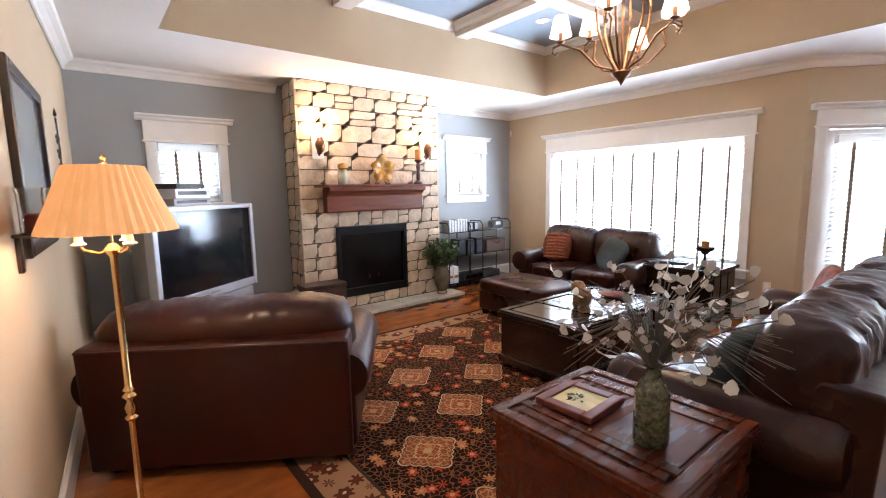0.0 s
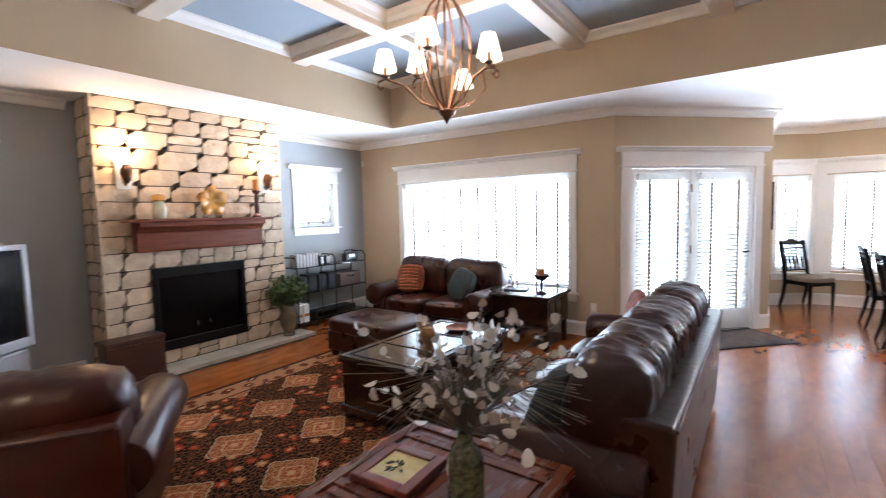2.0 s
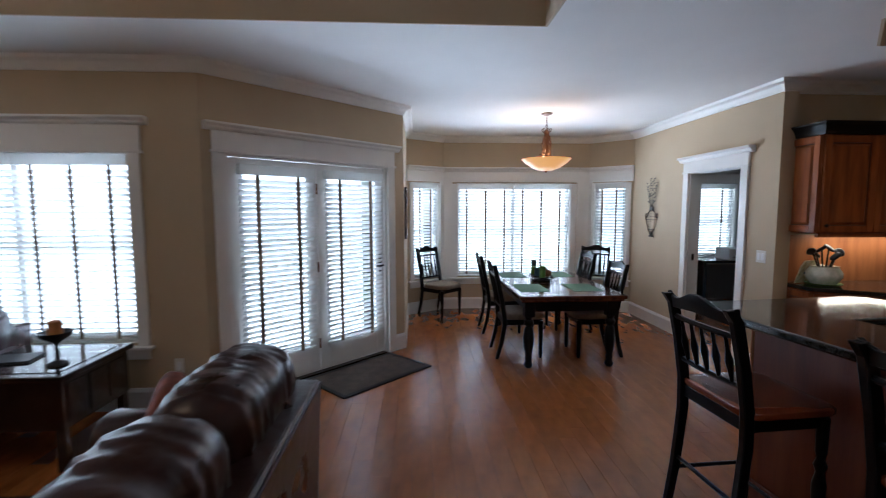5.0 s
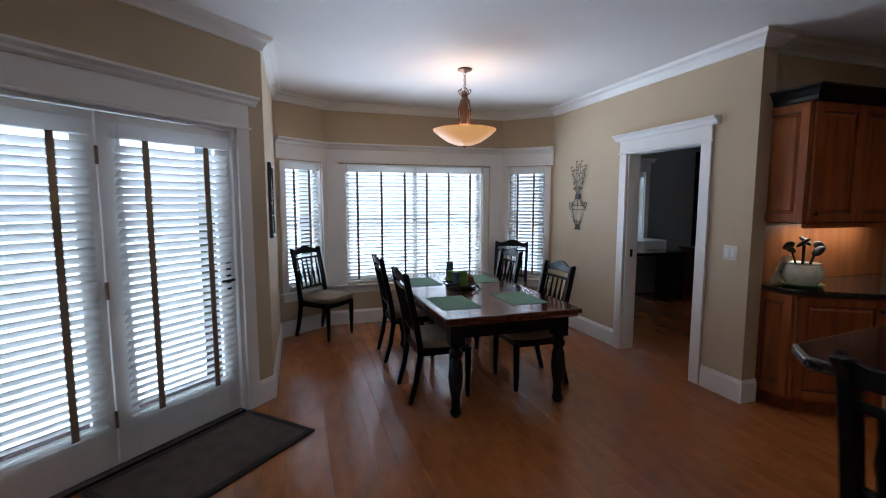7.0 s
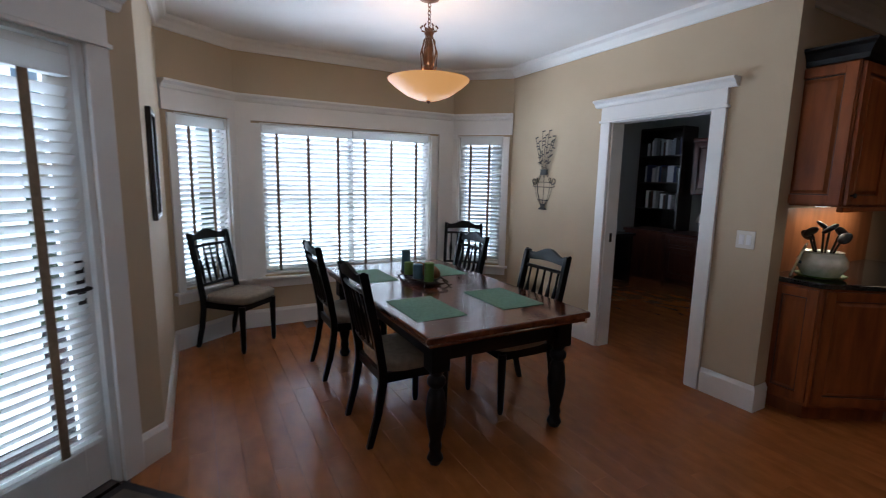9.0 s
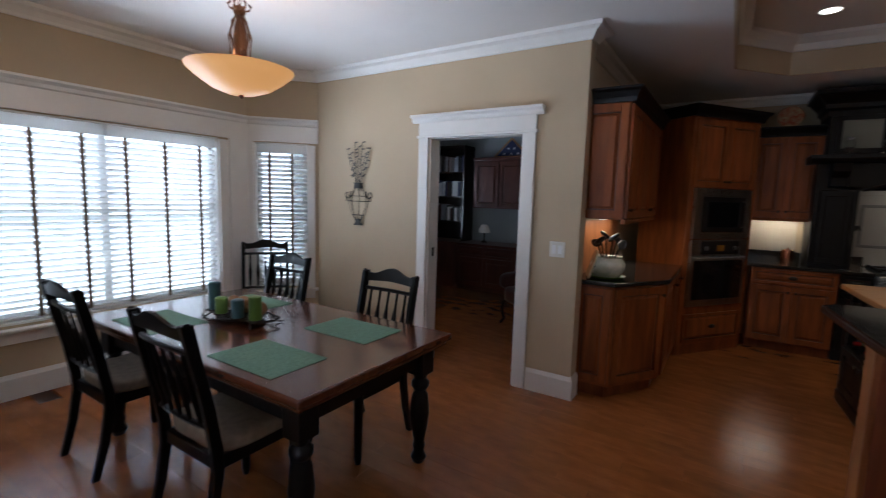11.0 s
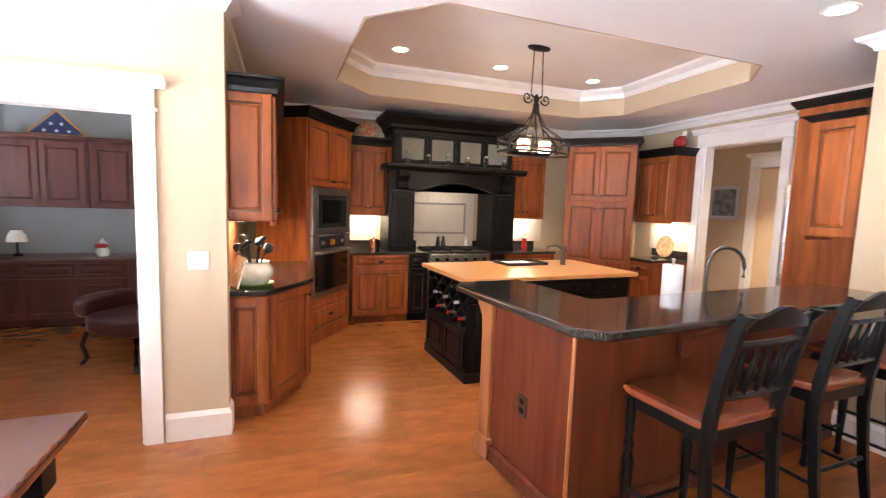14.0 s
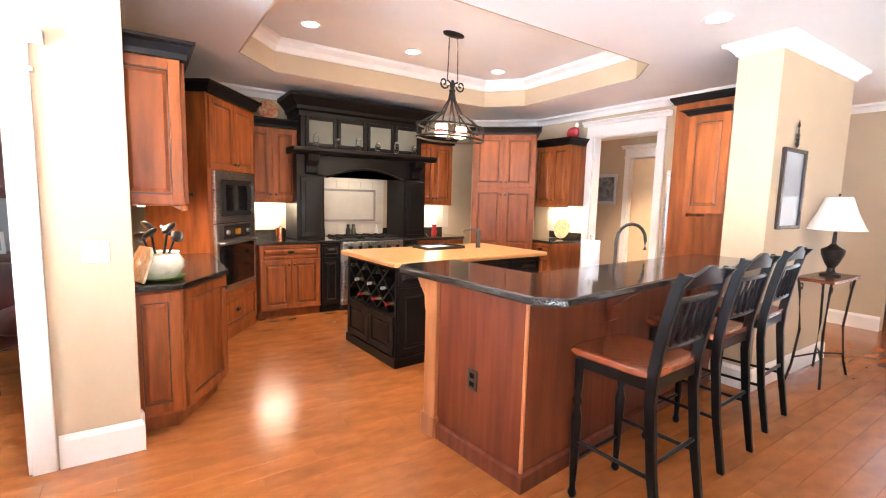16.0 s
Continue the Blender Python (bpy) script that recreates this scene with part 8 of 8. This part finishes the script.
rt2 = thing("ceramic_rooster", pose(1.28, -4.80, 2.36), "red and white ceramic ornament on a cabinet", "ornament")
part("body", pillow(0.10, 0.20, 0.16, None, Matrix.Translation((0, 0, 0.085)), 2.3, 8, 0.01), PAINTRED, rt2, smooth=True)
part("head", pillow(0.05, 0.06, 0.07, None, Matrix.Translation((0, 0.06, 0.19)), 2.2, 6), CERAMIC, rt2, smooth=True)
brd = thing("bird_figure", pose(6.40, -4.0, 2.242), "small dark carved bird on the cabinet top", "ornament")
part("body", pillow(0.05, 0.12, 0.07, None, Matrix.Translation((0, 0, 0.035)), 2.2, 6), ESPRESSO, brd, smooth=True)
part("tail", prism([(-0.01, -0.05), (0.01, -0.05), (0.006, -0.11), (-0.006, -0.11)], 0.05, 0.10), ESPRESSO, brd)

# ---------------------------------------------------------------- pier side, hall and foyer
lt = thing("console_table", pose(1.55, -1.70, 0), "narrow iron console table with reddish wood top", "table")
part("top", box((-0.34, -0.14, 0.875, 0.34, 0.14, 0.90)), SEATWOOD, lt, bevel=0.006)
for sx in (-1, 1):
    for sy in (-1, 1):
        part("leg", tube([(sx * 0.29, sy * 0.11, 0.875), (sx * 0.27, sy * 0.10, 0.78), (sx * 0.24, sy * 0.08, 0.45), (sx * 0.27, sy * 0.10, 0.15), (sx * 0.32, sy * 0.12, 0.0)], 0.010), IRON, lt, smooth=True)
        part("leg_scroll", tube([(sx * (0.24 + p[0]), sy * 0.10, 0.81 + p[2]) for p in scroll(0, 0, 0.04, 1.1, 0.5, 12)], 0.005, 5), IRON, lt)
part("stretcher", tube([(-0.265, -0.10, 0.2), (0, 0, 0.24), (0.265, 0.10, 0.2)], 0.008), IRON, lt)
part("stretcher", tube([(-0.265, 0.10, 0.2), (0, 0.0, 0.225), (0.265, -0.10, 0.2)], 0.008), IRON, lt)
tl2 = thing("table_lamp", pose(1.50, -1.70, 0.90) @ Matrix.Scale(0.84, 4), "bronze urn table lamp with white bell shade", "table lamp")
part("base", lathe([(0.09, 0.0), (0.09, 0.02), (0.04, 0.04), (0.03, 0.08), (0.06, 0.13), (0.095, 0.22), (0.10, 0.27), (0.05, 0.30), (0.02, 0.33), (0.015, 0.45)], seg=20), IRON, tl2, smooth=True)
part("globe", lathe([(0.03, 0.10), (0.075, 0.17), (0.085, 0.23), (0.05, 0.28)], seg=18), CERAMIC, tl2, "white glass globe", smooth=True)
bm = lathe([(0.25, 0.47), (0.225, 0.51), (0.165, 0.64), (0.11, 0.80)], seg=28)
bmesh.ops.delete(bm, geom=[f for f in bm.faces if len(f.verts) > 4], context="FACES_ONLY")
part("shade", bm, SHADE_OFF, tl2, "white fabric bell shade", smooth=True)
part("finial", lathe([(0.004, 0.45), (0.004, 0.81), (0.012, 0.825), (0.0, 0.84)], seg=10), IRON, tl2, smooth=True)
picture(M_PIER @ Matrix.Translation((1.20, 0, 1.30)), 0.44, 0.64, "dark framed pale print on the pier wall", ESPRESSO, PRINT)
scroll_ornament(M_PIER @ Matrix.Translation((1.20, 0, 1.95)), "black wrought iron scroll ornament above the print", 0.35)
picture(M_HW @ Matrix.Translation((4.06, 0, 1.45)), 0.54, 0.56, "silver framed dark print on the hall wall", SILVER, PRINT_D)
switch_plate(M_HW, 2.58, 1.2, 0.075, 0.118, "white light switch plate in the hall", 1)
cc = thing("china_cabinet", pose(-2.55, -2.75, 0, 0, 0, 0), "tall dark cherry china cabinet with glass doors", "cabinet")
part("plinth", box((0, 0, 0, 0.42, 1.1, 0.12)), LEATHER_RED, cc, bevel=0.006)
part("carcass", box((0, 0, 0.12, 0.02, 1.1, 1.95), (0.02, 0, 0.12, 0.40, 0.03, 1.95), (0.02, 1.07, 0.12, 0.40, 1.1, 1.95), (0.0, 0.0, 1.95, 0.43, 1.1, 2.0), (0.02, 0.03, 0.12, 0.40, 1.07, 0.16)), TRUNK, cc, bevel=0.004)
for z in (0.55, 0.98, 1.42):
    part("shelf", box((0.02, 0.03, z, 0.38, 1.07, z + 0.012)), GLASS, cc)
for y in (0.03, 0.54):
    gdoor = part("door", box((0.40, y, 0.16, 0.425, y + 0.05, 1.94), (0.40, y + 0.46, 0.16, 0.425, y + 0.51, 1.94), (0.40, y + 0.05, 1.89, 0.425, y + 0.46, 1.94), (0.40, y + 0.05, 0.16, 0.425, y + 0.46, 0.21)), TRUNK, cc)
    part("pane", box((0.408, y + 0.05, 0.21, 0.412, y + 0.46, 1.89)), GLASS, gdoor)
for i in range(9):
    gl = thing("glass_goblet", pose(-2.36, -2.6 + 0.28 * (i % 3), (0.562, 0.992, 1.432)[i // 3]), "clear stemmed goblet in the china cabinet", "goblet", "goblets")
    part("bowl", lathe([(0.03, 0.0), (0.03, 0.004), (0.005, 0.008), (0.005, 0.08), (0.035, 0.11), (0.038, 0.16)], seg=12), SILVER, gl, smooth=True)
window_unit("window_8", M_FW, 0.30, 1.50, 0.10, 2.20, "tall bright white-cased foyer window", cols=2, rows=1, blinds=0)

# ---------------------------------------------------------------- study seen through the doorway
SY = -7.05
dk = thing("desk_cabinets", pose(7.35, SY, 0), "long cherry desk of drawers and doors", "desk")
part("body", box((0, 0.002, 0.08, 2.05, 0.58, 0.74)), STUDYWOOD, dk)
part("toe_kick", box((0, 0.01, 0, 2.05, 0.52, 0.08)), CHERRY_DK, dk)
for i in range(4):
    a = 0.01 + i * 0.51
    door_face(dk, a, 0.57, a + 0.50, 0.73, 0.58, STUDYWOOD, None, True)
    door_face(dk, a, 0.10, a + 0.50, 0.555, 0.58, STUDYWOOD, None)
part("desktop", box((-0.01, 0.002, 0.74, 2.06, 0.63, 0.78)), STUDYWOOD, dk, bevel=0.006)
for i in range(2):
    th = thing("wall_cabinet", pose(7.35 + i * 0.95, SY, 0), "cherry study wall cabinet with two doors", "cabinet", "study wall cabinets")
    part("body", box((0, 0.002, 1.36, 0.94, 0.34, 2.14)), STUDYWOOD, th)
    for k in range(2):
        door_face(th, 0.02 + k * 0.45, 1.38, 0.46 + k * 0.45, 2.12, 0.34, STUDYWOOD)
    part("cornice", box((-0.005, 0.002, 2.14, 0.945, 0.38, 2.19)), STUDYWOOD, th, bevel=0.01)
bc = thing("bookcase", pose(9.42, SY, 0), "tall dark bookcase filled with books and boxes", "bookcase")
part("carcass", box((0, 0, 0.78, 0.025, 0.36, 2.40), (0.735, 0, 0.78, 0.76, 0.36, 2.40), (0.025, 0, 2.37, 0.735, 0.36, 2.40), (0.025, 0, 0.78, 0.735, 0.02, 2.37)), ESPRESSO, bc)
part("base_box", box((0, 0.002, 0, 0.76, 0.58, 0.74)), STUDYWOOD, bc)
part("base_top", box((0, 0.002, 0.74, 0.76, 0.62, 0.78)), STUDYWOOD, bc)
for z in (1.10, 1.52, 1.94):
    part("shelf", box((0.025, 0.02, z, 0.735, 0.35, z + 0.022)), ESPRESSO, bc)
r = random.Random(3)
for z in (1.122, 1.542, 1.962):
    x = 9.46
    while x < 10.08:
        w = r.uniform(0.02, 0.055)
        b = thing("book", pose(x, SY + 0.08, z), "upright book on the study bookcase", "book", "study books")
        part("cover", box((0, 0, 0, w, 0.2, r.uniform(0.2, 0.29))), r.choice((PAPER, PAPER, SILVER, NAVY, PLASTIC_BK, LEATHER_RED)), b)
        x += w + (0.002 if r.random() > 0.15 else 0.06)
fc2 = thing("flag_case", pose(8.62, SY + 0.25, 2.19), "triangular wood case holding a folded starry flag", "display case")
bm = bmesh.new()
fr_ = [bm.verts.new(v) for v in ((-0.27, 0.0, 0.015), (0.27, 0.0, 0.015), (0.0, 0.0, 0.275))]
bk_ = [bm.verts.new((v.co.x, -0.06, v.co.z)) for v in fr_]
bm.faces.new(fr_)
bm.faces.new(bk_[::-1])
for k in range(3):
    bm.faces.new((fr_[k], fr_[(k + 1) % 3], bk_[(k + 1) % 3], bk_[k]))
part("cloth", bm, NAVY, fc2, "navy folded cloth")
for a, b in (((-0.30, 0.012), (0.30, 0.012)), ((-0.30, 0.012), (0.0, 0.30)), ((0.30, 0.012), (0.0, 0.30))):
    part("edge_rail", tube([(a[0], 0.0, a[1]), (b[0], 0.0, b[1])], 0.014, 4), BUTCHER, fc2, "pale wood edge")
for sx, sz in ((-0.12, 0.06), (0.0, 0.06), (0.12, 0.06), (-0.05, 0.14), (0.05, 0.14)):
    bm3 = bmesh.new()
    bm3.faces.new([bm3.verts.new((sx + (0.026 if k % 2 == 0 else 0.011) * math.sin(k * math.pi / 5), 0.004, sz + (0.026 if k % 2 == 0 else 0.011) * math.cos(k * math.pi / 5))) for k in range(10)])
    part("star", bm3, PAPER, fc2, "white star")
bt = thing("amber_bottle", pose(7.72, SY + 0.2, 2.19), "amber bottle on the study cabinets", "bottle")
part("body", lathe([(0.035, 0.0), (0.04, 0.1), (0.014, 0.16), (0.014, 0.24)], seg=12), AMBER, bt, smooth=True)
st = thing("desk_lamp", pose(9.05, SY + 0.25, 0.78), "small lamp with a fringed cream shade", "table lamp")
part("stem", lathe([(0.05, 0), (0.045, 0.02), (0.012, 0.04), (0.012, 0.2)], seg=12), IRON, st, smooth=True)
part("shade", lathe([(0.10, 0.17), (0.085, 0.24), (0.05, 0.30)], seg=16), SHADE_OFF, st, smooth=True)
ck = thing("santa_figure", pose(8.2, SY + 0.3, 0.78), "small red and white ceramic figure on the desk", "ornament")
part("body", lathe([(0.06, 0), (0.075, 0.05), (0.05, 0.12), (0.06, 0.15), (0.0, 0.22)], seg=12), CERAMIC, ck, smooth=True)
part("bow", pillow(0.14, 0.06, 0.06, None, Matrix.Translation((0, 0.04, 0.13)), 2.2, 5), PAINTRED, ck, smooth=True)
fm = thing("photo_stand", pose(7.72, SY + 0.25, 0.78, -12, 0, 0), "white-bordered photo standing on the desk", "photo")
part("mount", box((-0.1, 0, 0, 0.1, 0.012, 0.24)), PAPER, fm)
part("print", box((-0.07, 0.012, 0.04, 0.07, 0.014, 0.20)), PRINT, fm)
pr = thing("printer", pose(9.75, -5.35, 0.76, 0, 0, 90), "pale grey desktop printer under the study window", "printer")
part("body", box((-0.22, -0.18, 0, 0.22, 0.18, 0.2)), PAPER, pr, bevel=0.02)
part("tray", box((-0.15, 0.18, 0.05, 0.15, 0.26, 0.065)), PLASTIC_GR, pr)
sdk = thing("side_desk", pose(9.58, -6.0, 0), "dark side desk under the study window", "desk")
part("top", box((0, 0, 0.72, 0.60, 1.3, 0.76)), ESPRESSO, sdk, bevel=0.005)
for y in (0.03, 1.21):
    part("side", box((0.03, y, 0, 0.57, y + 0.05, 0.72)), ESPRESSO, sdk)
wc = thing("wing_chair", pose(7.42, -5.05, 0, 0, 0, -35), "oxblood leather wing chair with carved legs", "armchair")
part("seat", rounded(-0.30, -0.28, 0.28, 0.30, 0.32, 0.48, 0.004, 5, 9), LEATHER_RED, wc, smooth=True)
part("back", rounded(-0.30, -0.36, 0.40, 0.30, -0.22, 0.86, 0.006, 5, 9), LEATHER_RED, wc, smooth=True)
for sx in (-1, 1):
    part("arm", rounded(sx * 0.36 - 0.09, -0.30, 0.40, sx * 0.36 + 0.09, 0.28, 0.62, 0.0, 3.5, 8), LEATHER_RED, wc, smooth=True)
    for y in (-0.26, 0.26):
        part("leg", tube([(sx * 0.28, y, 0.30), (sx * 0.31, y * 1.08, 0.18), (sx * 0.28, y, 0.06), (sx * 0.32, y * 1.1, 0.0)], 0.02, 8), ESPRESSO, wc, smooth=True)

# ---------------------------------------------------------------- floor planks
PLANK = mat("cherry_floor_plank", (0.335, 0.116, 0.029), 0.22, scale=3.4, stretch=(1.2, 2.6, 1), second=(0.225, 0.070, 0.018), spread=0.08, coat=0.12)
PLANK_J = mat("cherry_floor_rest", (0.335, 0.116, 0.029), 0.22, scale=3.4, stretch=(1.2, 2.6, 1), second=(0.225, 0.070, 0.018), coat=0.12)
for _m in (PLANK, PLANK_J):
    _m.node_tree.nodes["Principled BSDF"].inputs["Coat Roughness"].default_value = 0.16
_nt = PLANK_J.node_tree
_geo = _nt.nodes.new("ShaderNodeNewGeometry")
_mr = _nt.nodes.new("ShaderNodeMapRange")
_mr.inputs["To Min"].default_value, _mr.inputs["To Max"].default_value = 0.94, 1.06
_nt.links.new(_geo.outputs["Random Per Island"], _mr.inputs["Value"])
_hs = _nt.nodes.new("ShaderNodeHueSaturation")
_src = _nt.nodes["Principled BSDF"].inputs["Base Color"].links[0].from_socket
_nt.links.new(_src, _hs.inputs["Color"])
_nt.links.new(_mr.outputs[0], _hs.inputs["Value"])
_nt.links.new(_hs.outputs[0], _nt.nodes["Principled BSDF"].inputs["Base Color"])
floor_ob = bpy.data.objects["floor"]
PW, GAP = 0.128, 0.0006
meshes = {}
rp_ = random.Random(17)
verts, faces = [], []
y = -7.05
near = 0
while y < 5.75:
    x = -4.6 - rp_.uniform(0, 1.2)
    while x < 10.25:
        L = rp_.choice((0.92, 1.22, 1.52, 1.83))
        mx = x + L / 2
        if (y > 1.75 - (mx - 6.17) and 6.3 < mx < 7.75 and y > 0.25) or (y > 0.2 and mx > 7.75) or mx > 10.2 or (mx < -0.5 and y > -0.65):
            x += L
            continue
        a, b, c, d = x + GAP, y + GAP, x + L - GAP, y + PW - GAP
        if 2.3 < (a + c) / 2 < 8.4 and -4.75 < y < 0.30 and near < 300:
            if L not in meshes:
                me = bpy.data.meshes.new("plank")
                bm = box((0, 0, -0.012, L - 2 * GAP, PW - 2 * GAP, 0.0))
                bm.to_mesh(me)
                bm.free()
                me.materials.append(PLANK)
                meshes[L] = me
            ob = new("plank", meshes[L])
            ob.parent = floor_ob
            ob.matrix_basis = pose(a, b, 0)
            near += 1
        else:
            n = len(verts)
            verts += [(a, b, -0.012), (c, b, -0.012), (c, d, -0.012), (a, d, -0.012), (a, b, 0), (c, b, 0), (c, d, 0), (a, d, 0)]
            faces += [(n + 4, n + 5, n + 6, n + 7), (n, n + 1, n + 5, n + 4), (n + 1, n + 2, n + 6, n + 5), (n + 2, n + 3, n + 7, n + 6), (n + 3, n, n + 4, n + 7)]
        x += L
    y += PW
me = bpy.data.meshes.new("planks")
me.from_pydata(verts, [], faces)
me.materials.append(PLANK_J)
rest = new("planks", me)
rest.parent = floor_ob
tagged(rest, "rest of the reddish wood floor planks", "", "", "stuff")
